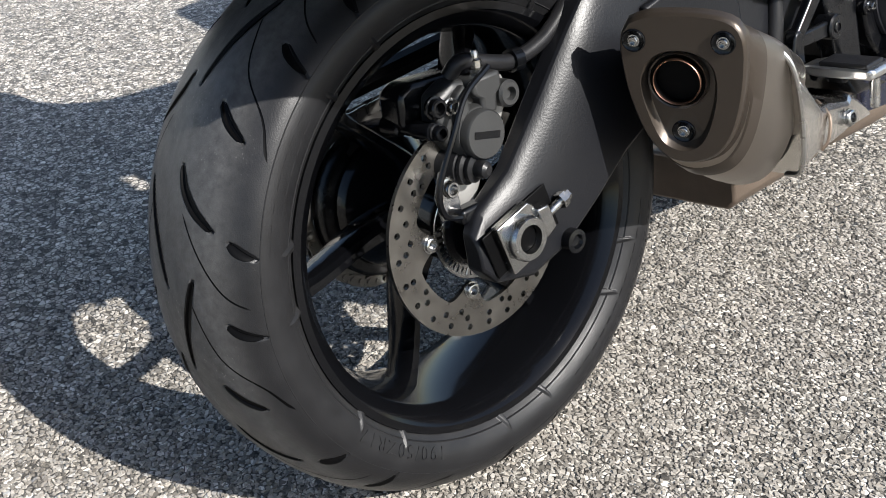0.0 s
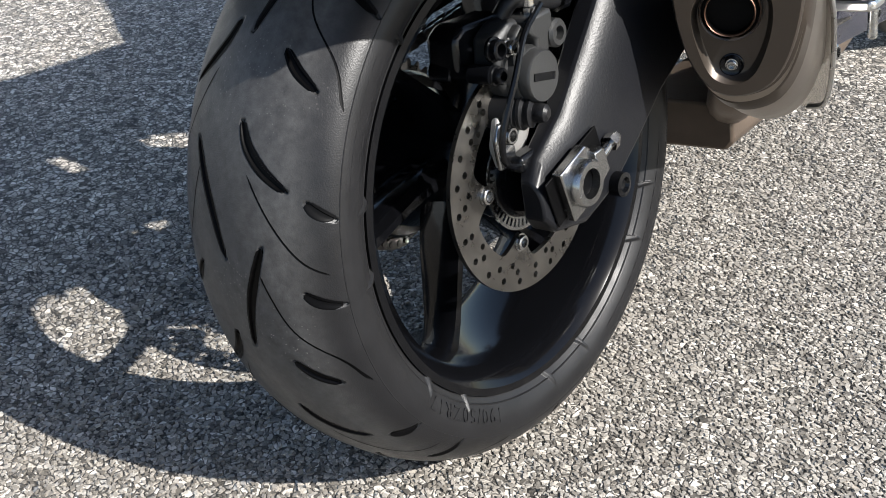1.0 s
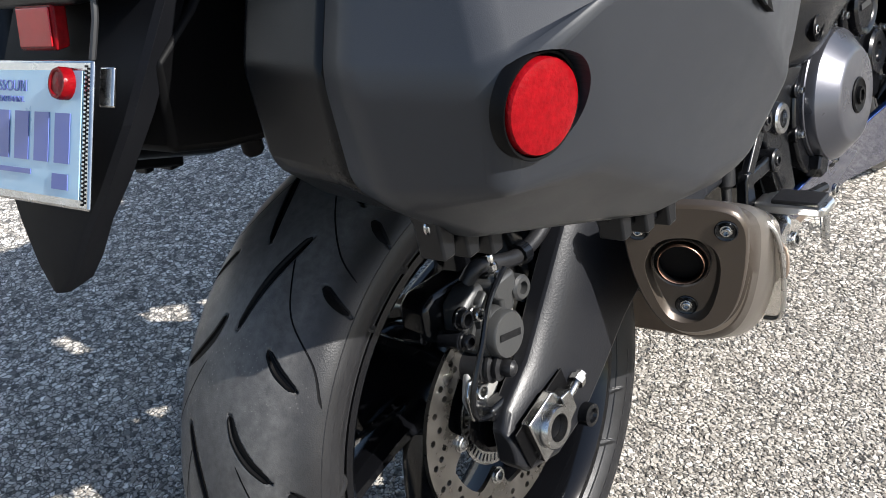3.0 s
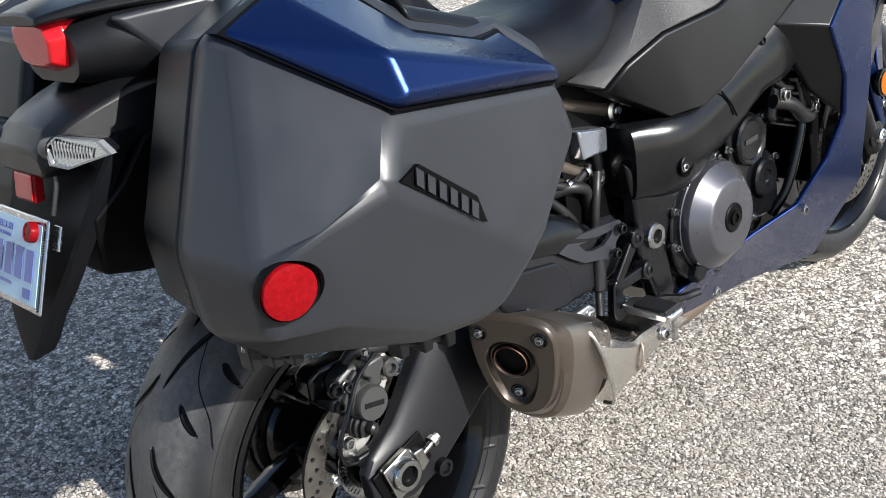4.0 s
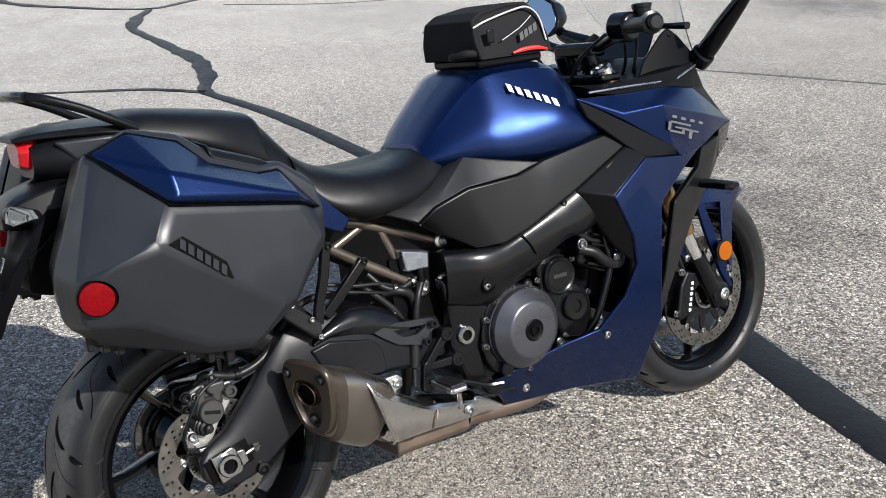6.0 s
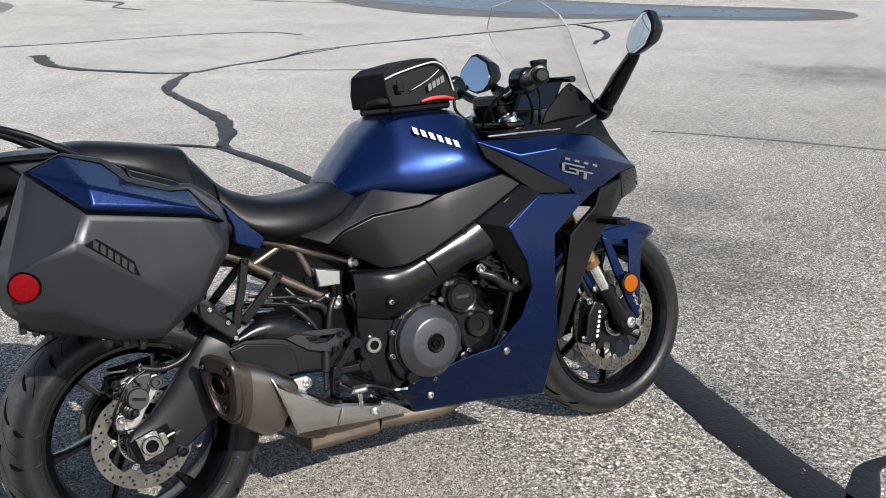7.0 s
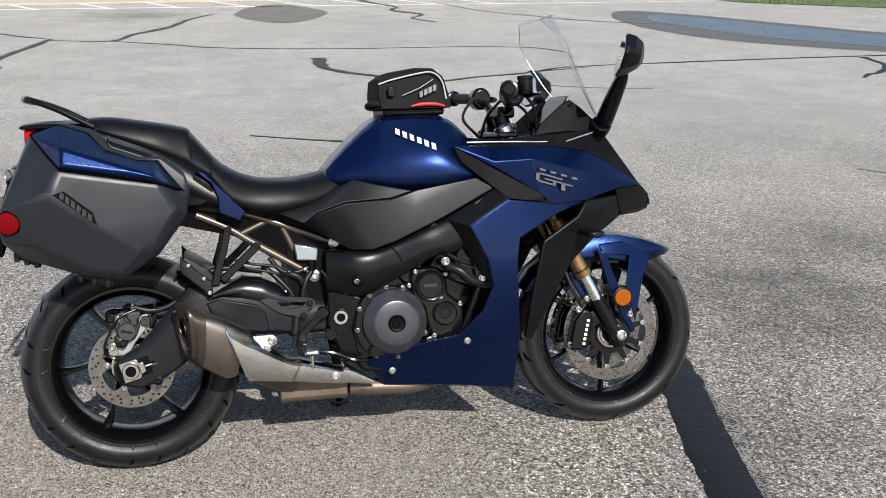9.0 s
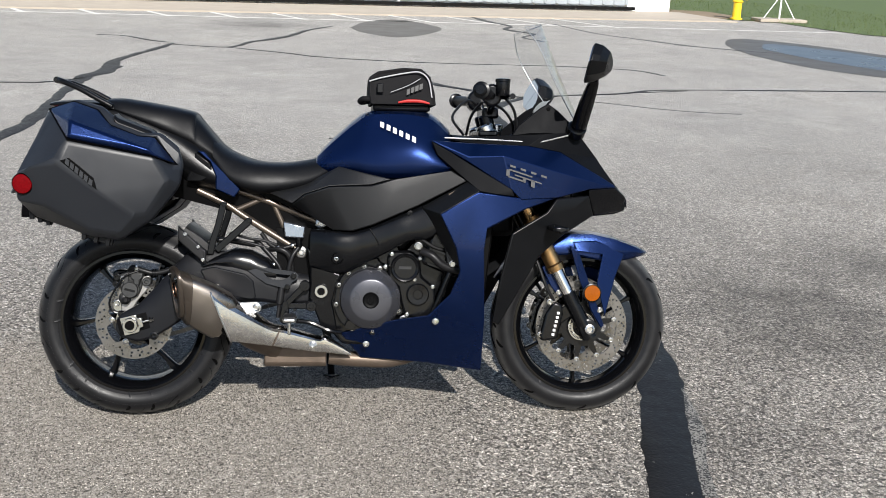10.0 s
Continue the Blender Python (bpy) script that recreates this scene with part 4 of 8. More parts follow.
# rear wheel
rw = part("rear_wheel", rim_mesh(REAR, 0.216, 0.078, 0.013), GLOSS, moto, "gloss black cast rear rim")
REAR_GROOVES = [
    ([(0.0, 0.42), (0.10, 0.30), (0.21, 0.17), (0.36, 0.035)], 0.0036, 0.006),
    ([(0.63, 0.18), (0.70, 0.27), (0.765, 0.44), (0.82, 0.66)], 0.0042, 0.006),
    ([(0.40, 0.46), (0.46, 0.61), (0.51, 0.79)], 0.0036, 0.005),
    ([(0.85, 0.82), (0.88, 0.885), (0.905, 0.96)], 0.0034, 0.004),
    ([(0.145, 0.75), (0.18, 0.84), (0.21, 0.96)], 0.0034, 0.004),
    ([(0.785, 0.29), (0.915, 0.52), (1.03, 0.75), (1.09, 0.93)], 0.0015, 0.0022),
    ([(0.09, 0.37), (0.15, 0.43), (0.28, 0.58), (0.41, 0.86), (0.55, 0.96)], 0.0015, 0.0022),
]
t = tyre_mesh(REAR, 0.311, [(0.0, 0.311), (0.02, 0.3102), (0.042, 0.3065), (0.062, 0.2995), (0.078, 0.2895), (0.089, 0.277), (0.0945, 0.263), (0.094, 0.250), (0.089, 0.238), (0.083, 0.230), (0.079, 0.227)], 7, REAR_GROOVES, 1440, REAR_RUBBER, (0.706, 0.011))
t.parent, t["label"] = rw, "worn wide black rear tyre with sickle grooves"


def wall_text(text, size, r0, a0, flank, wall_y, bm):
    """Raised letters bent round a tyre's flank, tops outwards, clockwise from angle a0."""
    cu = bpy.data.curves.new("letters", "FONT")
    cu.body, cu.size, cu.extrude, cu.space_character = text, size, 0.0007, 1.25
    ob = bpy.data.objects.new("letters", cu)
    me = bpy.data.meshes.new_from_object(ob)
    bpy.data.objects.remove(ob)
    start = len(bm.verts)
    bm.from_mesh(me)
    bm.verts.ensure_lookup_table()
    for q in bm.verts[start:]:
        a, r = a0 - flank * q.co.x / r0, r0 + q.co.y
        q.co = (REAR[0] + r * math.cos(a), -flank * (wall_y(r) + 0.0006 + q.co.z), REAR[2] + r * math.sin(a))
    return bm


def rear_wall(r):
    return float(np.interp(r, [0.230, 0.238, 0.250, 0.263, 0.277], [0.083, 0.089, 0.094, 0.0945, 0.089]))


def wall_bar(r0, r1, a0, a1, wall_y, bm, slant=0.0):
    """A raised block on the tyre's right flank between two radii and angles."""
    pts = [(r0, a0), (r0, (a0 + a1) / 2), (r0, a1), (r1, a1 + slant), (r1, (a0 + a1) / 2 + slant), (r1, a0 + slant)]
    return loft([[(REAR[0] + r * math.cos(a), -wall_y(r) - h, REAR[2] + r * math.sin(a)) for r, a in pts] for h in (-0.001, 0.0007)], bm=bm)


letters = wall_text("190/50ZR17", 0.0195, 0.2395, radians(-115), 1, rear_wall, bmesh.new())
part("size_marking", letters, RUBBER, t, "raised tyre size 190/50ZR17")
for first, count, step, wide, r0, r1 in ((-14, 13, 4.2, 2.7, 0.249, 0.2645), (165, 7, 4.4, 2.8, 0.247, 0.259)):
    for k in range(count):
        a = radians(first - step * k)
        part("maker_block", wall_bar(r0, r1, a, a - radians(wide), rear_wall, bmesh.new(), radians(-0.8)), RUBBER, t)
for r in (0.2355, 0.2675):
    part("wall_ring", lathe([(r - 0.0012, -rear_wall(r) + 0.0005), (r - 0.0005, -rear_wall(r) - 0.0008), (r + 0.0005, -rear_wall(r) - 0.0008), (r + 0.0012, -rear_wall(r) + 0.0005)], REAR, (0, 1, 0), 160, caps=False), RUBBER, t)
for k in range(6):
    part("spoke", spoke_mesh(REAR, 0.80 + k * math.pi / 3, 0.045, 0.206, 0.0145, 0.030, 0.34), GLOSS, rw)
part("hub", lathe([(0.030, -0.095), (0.042, -0.09), (0.050, -0.06), (0.046, -0.03), (0.052, 0.02), (0.075, 0.05), (0.078, 0.075), (0.05, 0.09), (0.03, 0.092)], REAR, (0, 1, 0), 36), GLOSS, rw)
part("sprocket_carrier", lathe([(0.03, 0.070), (0.088, 0.072), (0.092, 0.078), (0.092, 0.092), (0.05, 0.094)], REAR, (0, 1, 0), 40), SATIN, rw)
part("disc_carrier", lathe([(0.030, -0.060), (0.044, -0.062), (0.044, -0.074), (0.036, -0.076), (0.034, -0.086), (0.028, -0.09)], REAR, (0, 1, 0), 40), SATIN, rw)
part("brake_disc", disc_mesh(REAR, -0.083, 0.120, 0.087, 5, 0.027, radians(175), 0.005, [(0.110, 25, 0.1, 0.0036), (0.100, 20, 0.24, 0.0036), (0.0935, 10, 0.45, 0.0034)]), DISC, rw, "drilled steel rear brake disc")
for k in range(5):
    a = radians(175) + k * 2 * math.pi / 5
    bolt((0.069 * math.cos(a), -0.086, 0.311 + 0.069 * math.sin(a)), (0, -1, 0), 0.0085, rw, STEEL, 0.005, "disc_bolt")
slots = [[(r * math.cos(a), r * math.sin(a)) for a, r in ((t0, 0.0465), (t0, 0.0545), (t0 + 0.06, 0.0545), (t0 + 0.06, 0.0465))] for t0 in (2 * math.pi * k / 48 for k in range(48))]
part("tone_ring", holed([ring(0, 0, 0.058, 72), ring(0, 0, 0.039, 48)] + slots, 0.002, lambda u, v, w: (u, -0.0790 + w, 0.311 + v)), STEEL, rw, "slotted steel sensor ring")
teeth = []
for k in range(43 * 4):
    a = 2 * math.pi * k / (43 * 4)
    r = (0.099, 0.105, 0.105, 0.099)[k % 4]
    teeth.append((r * math.cos(a), r * math.sin(a)))
part("sprocket", holed([teeth, ring(0, 0, 0.05, 40)] + [ring(0.077 * math.cos(a), 0.077 * math.sin(a), 0.014, 14) for a in (k * 1.0472 for k in range(6))], 0.006, lambda u, v, w: (u, 0.098 + w, 0.311 + v)), CHAINM, rw, "toothed steel rear sprocket")

# chain
links = bmesh.new()
path, fs = [], (0.60, 0.43)
for a in np.linspace(radians(262), radians(100), 24):
    path.append((0.102 * math.cos(a), 0.311 + 0.102 * math.sin(a)))
for f in np.linspace(0.02, 1, 36):
    path.append((-0.018 + f * (fs[0] + 0.01), 0.4115 + f * (fs[1] + 0.035 - 0.4115)))
for f in np.linspace(0, 0.98, 36):
    path.append((fs[0] + f * (-0.014 - fs[0]), fs[1] - 0.035 + f * (0.210 - fs[1] + 0.035)))
for k, ((x0, z0), (x1, z1)) in enumerate(zip(path, path[1:])):
    d = Vector((x1 - x0, 0, z1 - z0))
    if d.length < 1e-4 or d.length > 0.04:
        continue
    d.normalize()
    nrm = Vector((-d.z, 0, d.x))
    c = Vector(((x0 + x1) / 2, 0, (z0 + z1) / 2))
    for y0, y1 in (((0.090, 0.0925), (0.1035, 0.106)) if k % 2 else ((0.0925, 0.095), (0.101, 0.1035))):
        o = [c + d * 0.0125 * u + nrm * 0.0065 * v for u, v in ((-1, -0.6), (-0.6, -1), (0.6, -1), (1, -0.6), (1, 0.6), (0.6, 1), (-0.6, 1), (-1, 0.6))]
        loft([[(p.x, y0, p.z) for p in o], [(p.x, y1, p.z) for p in o]], bm=links)
    lathe([(0.0035, -0.0095), (0.0035, 0.0095)], (x0, 0.098, z0), (0, 1, 0), 6, links)
part("chain", links, CHAINM, moto, "steel drive chain")

# front wheel
fw = part("front_wheel", rim_mesh(FRONT, 0.216, 0.047, 0.012), GLOSS, moto, "gloss black cast front rim")
FRONT_GROOVES = [
    ([(0.05, 0.22), (0.28, 0.34), (0.45, 0.52), (0.55, 0.70)], 0.0030, 0.004),
    ([(0.60, 0.20), (0.78, 0.32), (0.92, 0.50)], 0.0028, 0.004),
    ([(0.75, 0.68), (0.85, 0.80), (0.9, 0.9)], 0.0024, 0.003),
]
t = tyre_mesh(FRONT, 0.300, [(0.0, 0.300), (0.015, 0.299), (0.032, 0.2935), (0.046, 0.284), (0.056, 0.271), (0.0605, 0.257), (0.059, 0.244), (0.054, 0.234), (0.048, 0.227)], 9, FRONT_GROOVES, 700, FRONT_RUBBER)
t.parent, t["label"] = fw, "black front tyre with curved grooves"
for k in range(6):
    part("spoke", spoke_mesh(FRONT, 0.25 + k * math.pi / 3, 0.035, 0.207, 0.0095, 0.019, 0.22), GLOSS, fw)
part("hub", lathe([(0.02, -0.07), (0.032, -0.068), (0.036, -0.03), (0.030, 0.0), (0.036, 0.03), (0.032, 0.068), (0.02, 0.07)], FRONT, (0, 1, 0), 32), GLOSS, fw)
for s in (-1, 1):
    part("brake_disc", disc_mesh(FRONT, s * 0.062, 0.155, 0.121, 10, 0.010, 0.2, 0.005, [(0.147, 30, 0.0, 0.0032), (0.139, 30, 0.07, 0.0032), (0.130, 20, 0.12, 0.0032)]), DISC, fw, "large drilled steel front brake disc")
    arms = []
    for k in range(120):
        a = 2 * math.pi * k / 120
        w = max(0.0, math.cos((a - 0.2) * 10))
        arms.append(((0.070 + 0.044 * w**1.2) * math.cos(a), (0.070 + 0.044 * w**1.2) * math.sin(a)))
    part("disc_carrier", holed([arms, ring(0, 0, 0.034, 32)], 0.005, lambda u, v, w, s=s: (FRONT[0] + u, s * 0.060 + w, FRONT[2] + v)), SATIN, fw)
    for k in range(10):
        a = 0.2 + k * 2 * math.pi / 10
        part("disc_bobbin", lathe([(0.0085, -0.001), (0.0085, 0.004), (0.0045, 0.0045), (0.004, 0.002)], (FRONT[0] + 0.113 * math.cos(a), s * 0.064, FRONT[2] + 0.113 * math.sin(a)), (0, s, 0), 14), STEEL, fw)
part("tone_ring", holed([ring(0, 0, 0.047, 64), ring(0, 0, 0.032, 48)] + [[(p[0] * 0.8, p[1] * 0.8) for p in sl] for sl in slots], 0.002, lambda u, v, w: (FRONT[0] + u, -0.075 + w, FRONT[2] + v)), STEEL, fw, "slotted steel sensor ring")


# swingarm
def arm_sections(rows, side):
    out = []
    for x, z0, z1, ya, yb in rows:
        d = math.copysign(1.0, yb - ya)
        c = 0.16 * min(abs(z1 - z0), abs(yb - ya))
        h, k = z1 - z0, min(1.0, abs(yb - ya) / 0.04)
        o = [(ya, z0), (yb - d * c, z0), (yb, z0 + c), (yb, z0 + 0.36 * h), (yb - d * 0.002 * k, z0 + 0.58 * h), (yb - d * 0.007 * k, z0 + 0.78 * h), (yb - d * 0.014 * k, z0 + 0.92 * h), (yb - d * 0.022 * k, z1), (ya, z1)]
        out.append([(x, y * (-side), z) for y, z in o])
    return out


R_ARM = [(-0.047, 0.288, 0.326, -0.112, -0.136), (-0.03, 0.268, 0.345, -0.106, -0.138), (0.02, 0.255, 0.372, -0.100, -0.139), (0.07, 0.268, 0.425, -0.097, -0.140), (0.12, 0.300, 0.482, -0.098, -0.142), (0.17, 0.335, 0.535, -0.090, -0.144), (0.25, 0.372, 0.548, -0.075, -0.146), (0.34, 0.388, 0.540, -0.070, -0.146), (0.41, 0.384, 0.515, -0.070, -0.142), (0.47, 0.376, 0.482, -0.075, -0.132), (0.56, 0.380, 0.468, -0.080, -0.120), (0.63, 0.395, 0.455, -0.085, -0.118)]
L_ARM = [(-0.047, 0.288, 0.330, -0.112, -0.136), (0.02, 0.280, 0.350, -0.108, -0.138), (0.2, 0.315, 0.395, -0.108, -0.138), (0.38, 0.35, 0.46, -0.105, -0.136), (0.63, 0.39, 0.46, -0.095, -0.120)]
swing = part("swingarm", loft(arm_sections(R_ARM, -1)), CAST, moto, "textured black swingarm", sharp=40, bevel=0.003)
part("left_arm", loft(arm_sections(L_ARM, 1)), CAST, swing, bevel=0.004)
part("arm_panel", slab([(0.214, -0.1495, 0.487), (0.257, -0.150, 0.497), (0.355, -0.150, 0.475), (0.380, -0.149, 0.452), (0.388, -0.147, 0.400), (0.372, -0.147, 0.393), (0.268, -0.149, 0.412), (0.232, -0.149, 0.450)], 0.012), CAST, swing, "grained black swingarm panel", bevel=0.004)
part("chain_side_cover", loft([[(x, y, z) for y, z in ((-0.148, z0), (-0.150, z0 + 0.3 * (z1 - z0)), (-0.144, z0 + 0.8 * (z1 - z0)), (-0.128, z1), (-0.06, z1), (-0.06, z0))] for x, z0, z1 in ((0.222, 0.496, 0.505), (0.262, 0.505, 0.530), (0.32, 0.498, 0.552), (0.371, 0.484, 0.546), (0.422, 0.470, 0.520), (0.451, 0.470, 0.492))]), SATIN, swing, "smooth black swingarm top cover", sharp=70)
part("cross_beam", box(0.385, 0.46, -0.09, 0.11, 0.39, 0.50), CAST, swing, bevel=0.012)
AX = Vector((0.062, 0, 0.017)).normalized()
UP = Vector((-AX.z, 0, AX.x))


def axle_pt(u, v, y):
    p = Vector((0.0, y, 0.311)) + AX * u + UP * v
    return (p.x, p.y, p.z)


part("axle_recess", loft([[axle_pt(u, v, y) for u, v in ((-0.040, -0.026), (0.055, -0.026), (0.055, 0.026), (-0.040, 0.026))] for y in (-0.1385, -0.1405)]), DARK, swing, bevel=0.003)
part("axle_block", loft([[axle_pt(u, v, y) for u, v in ((-0.026, -0.029), (0.020, -0.029), (0.026, -0.018), (0.026, 0.022), (0.020, 0.029), (-0.026, 0.029))] for y in (-0.139, -0.150)]), STEEL, swing, "zinc plated axle block", bevel=0.0015)
part("axle_nut", lathe([(0.0235, 0.0), (0.0235, 0.008), (0.0215, 0.011), (0.0150, 0.011), (0.0140, 0.001), (0.0, 0.001)], (0, -0.150, 0.311), (0, -1, 0), 32), STEEL, swing, "large ring nut")
part("axle_bore", lathe([(0.0138, 0.0), (0.0138, 0.003), (0.0, 0.003)], (0, -0.150, 0.311), (0, -1, 0), 24), DARK, swing)
part("adjuster_head", loft([[axle_pt(u, v, y) for u, v in ((0.024, -0.018), (0.040, -0.014), (0.040, 0.014), (0.024, 0.018))] for y in (-0.140, -0.156)]), STEEL, swing, bevel=0.002)
part("adjuster_bolt", tube([axle_pt(0.038, 0, -0.149), axle_pt(0.064, 0, -0.147)], 0.0048, 10, 1), STEEL, swing)
part("lock_nut", lathe([(0.009, 0), (0.009, 0.008), (0.006, 0.009), (0.006, 0.014)], axle_pt(0.060, 0, -0.147), AX, 6), STEEL, swing)
part("arm_boss", lathe([(0.013, -0.02), (0.013, 0.004), (0.008, 0.005), (0.006, 0.001), (0.0, 0.0)], (0.072, -0.147, 0.277), (0, -1, 0), 20), SATIN, swing)

# rear caliper
def plate_y(outline, y0, y1):
    return loft([[(x, y, z) for x, z in outline] for y in (y0, y1)])


cal = part("rear_caliper", plate_y([(-0.046, 0.438), (-0.042, 0.464), (-0.020, 0.474), (0.004, 0.470), (0.026, 0.452), (0.030, 0.428), (0.018, 0.400), (-0.004, 0.390), (-0.026, 0.394), (-0.038, 0.414)], -0.074, -0.104), CALIPER, moto, "dark grey cast rear brake caliper", bevel=0.007, segs=3)
part("piston_cylinder", lathe([(0.0285, -0.02), (0.0285, 0.010), (0.0262, 0.014), (0.0250, 0.014)], (-0.006, -0.1, 0.418), (0, -1, 0), 40), CALIPER, cal)
part("piston_cap", lathe([(0.0250, 0.0), (0.0250, 0.0175), (0.0232, 0.0198), (0.0, 0.0205)], (-0.006, -0.106, 0.418), (0, -1, 0), 40), CALIPER, cal, "round piston cap")
part("relief", loft([[(-0.006 + u + 0.25 * v, -0.1262 - w, 0.418 + v - 0.25 * u) for u, v in ((-0.016, -0.0035), (0.016, -0.0035), (0.016, 0.0035), (-0.016, 0.0035))] for w in (0, 0.0008)]), SATIN, cal)
part("caliper_neck", loft([[(x, y, z) for x, y in ((x0, -0.086), (x1, -0.086), (x1 - 0.002, -0.116), (x0 + 0.002, -0.116))] for x0, x1, z in ((0.0, 0.024, 0.432), (0.001, 0.026, 0.450), (-0.008, 0.034, 0.456), (-0.008, 0.034, 0.472))]), CALIPER, cal, bevel=0.004)
part("body_rib", plate_y([(-0.030, 0.428), (-0.026, 0.462), (-0.012, 0.470), (-0.010, 0.445), (-0.016, 0.430)], -0.100, -0.114), CALIPER, cal, bevel=0.004)
part("inner_half", loft([[(x, y, z) for x, z in ((-0.068, 0.436), (-0.066, 0.470), (-0.05, 0.478), (0.010, 0.474), (0.014, 0.44), (-0.02, 0.425))] for y in (-0.040, -0.076)]), SATIN, cal, bevel=0.006)
part("pad_pin", lathe([(0.009, 0), (0.009, 0.022), (0.0065, 0.024), (0.0065, 0.040), (0.010, 0.041), (0.010, 0.062)], (-0.054, -0.104, 0.434), (-0.15, 1, 0.05), 16), SATIN, cal)
part("pin_block", lathe([(0.014, -0.024), (0.014, 0.010), (0.0115, 0.013), (0.007, 0.013), (0.006, 0.006), (0.0, 0.006)], (0.044, -0.100, 0.443), (0, -1, 0), 22), CALIPER, cal)
part("bracket", prism([(0.050, 0.462), (0.058, 0.440), (0.040, 0.412), (0.014, 0.382), (-0.008, 0.345), (-0.030, 0.330), (-0.050, 0.338), (-0.056, 0.362), (-0.044, 0.392), (-0.02, 0.42), (0.02, 0.455)], -0.087, -0.096), BRACKET, cal, "bare cast caliper bracket", bevel=0.003)
part("slide_pin_boot", lathe([(0.017, -0.03), (0.0185, -0.024), (0.0185, 0.0), (0.0165, 0.001), (0.0165, 0.003), (0.0175, 0.004), (0.0175, 0.007), (0.0135, 0.009), (0.0135, 0.011), (0.0145, 0.0125), (0.0145, 0.015), (0.009, 0.017), (0.009, 0.020), (0.0095, 0.021), (0.0085, 0.028), (0.005, 0.031)], (-0.024, -0.104, 0.388), (0.22, -1, -0.05), 22), RUBBER, cal, "ribbed black pin boot")
for p, r, mt in (((-0.048, -0.104, 0.456), 0.0105, SATIN), ((-0.030, -0.106, 0.452), 0.008, STEEL), ((-0.050, -0.104, 0.432), 0.0085, SATIN), ((-0.049, -0.104, 0.374), 0.0095, STEEL)):
    bolt(p, (0, -1, 0), r, cal, mt, 0.010)
part("sensor_bracket", plate_y([(-0.062, 0.372), (-0.054, 0.386), (-0.038, 0.384), (-0.034, 0.352), (-0.044, 0.338), (-0.060, 0.342)], -0.098, -0.103), STEEL, cal, "pressed zinc sensor bracket", bevel=0.0015)
part("bleed_nipple", lathe([(0.008, 0.0), (0.008, 0.008), (0.0065, 0.009), (0.0065, 0.016), (0.004, 0.018), (0.004, 0.024), (0.003, 0.026)], (0.012, -0.104, 0.470), (0.0, 0, 1), 8), STEEL, cal, "bright bleed nipple")
part("brake_hose", tube([(-0.012, -0.088, 0.474), (0.0, -0.096, 0.487), (0.03, -0.100, 0.478), (0.065, -0.10, 0.470), (0.11, -0.10, 0.480), (0.15, -0.096, 0.505), (0.19, -0.09, 0.545), (0.26, -0.07, 0.575), (0.38, -0.06, 0.56)], 0.0085, 10), RUBBER, moto)
part("hose_clip", lathe([(0.0125, 0), (0.0125, 0.012)], (0.060, -0.10, 0.4705), (1, 0, -0.05), 10), SATIN, moto)
part("sensor_wire", tube([(0.02, -0.112, 0.478), (-0.02, -0.120, 0.462), (-0.045, -0.123, 0.43), (-0.068, -0.118, 0.385), (-0.066, -0.114, 0.355), (-0.046, -0.112, 0.343), (-0.03, -0.112, 0.345)], 0.0032, 8), SATIN, moto, "thin black sensor wire")
part("wheel_sensor", box(-0.045, -0.012, -0.098, -0.116, 0.333, 0.350), SATIN, moto, bevel=0.004)

# silencer, shield, collector box
MN = Vector((-0.93, -0.34, -0.12)).normalized()
MU = Vector((0.347, -0.936, -0.069)).normalized()
MV = MU.cross(MN).normalized()
if MV.z < 0:
    MV = -MV
M0 = Vector((0.145, -0.2435, 0.476))
FACE = spline([(-0.051, 0.019, 0), (-0.030, 0.0265, 0), (0, 0.028, 0), (0.030, 0.0268, 0), (0.053, 0.020, 0), (0.063, 0.004, 0), (0.064, -0.022, 0), (0.060, -0.060, 0), (0.051, -0.095, 0), (0.036, -0.119, 0), (0.015, -0.130, 0), (-0.006, -0.131, 0), (-0.024, -0.121, 0), (-0.040, -0.097, 0), (-0.052, -0.062, 0), (-0.058, -0.028, 0), (-0.059, 0.0, 0), (-0.051, 0.019, 0)], 4)[:-1]
DISH = spline([(-0.034, -0.024, 0), (-0.020, -0.013, 0), (0, -0.0095, 0), (0.018, -0.013, 0), (0.032, -0.024, 0), (0.0365, -0.045, 0), (0.0325, -0.075, 0), (0.022, -0.104, 0), (0.008, -0.1155, 0), (-0.008, -0.1155, 0), (-0.022, -0.105, 0), (-0.034, -0.075, 0), (-0.0395, -0.045, 0), (-0.034, -0.024, 0)], 4)[:-1]


def on_face(u, v, w):
    """u to the right, v up from between the upper bolts, w out of the silencer's end face."""
    return M0 + MU * u + MV * v + MN * w


def face_ring(f, w, line=FACE, c=(0.003, -0.050), n=68):
    """The outline scaled about its middle, as n points by angle, at height w."""
    ang = np.unwrap([math.atan2(p[1] - c[1], p[0] - c[0]) for p in line])
    rad = [math.hypot(p[0] - c[0], p[1] - c[1]) for p in line]
    if ang[-1] < ang[0]:
        ang, rad = ang[::-1], rad[::-1]
    ang, rad = np.r_[ang, ang[0] + 2 * math.pi], np.r_[rad, rad[0]]
    out = []
    for k in range(n):
        a = ang[0] + 2 * math.pi * ((k / n * 2 * math.pi - ang[0]) / (2 * math.pi) % 1.0)
        q = float(np.interp(a, ang, rad)) * f
        out.append(on_face(c[0] + q * math.cos(a), c[1] + q * math.sin(a), w))
    return out


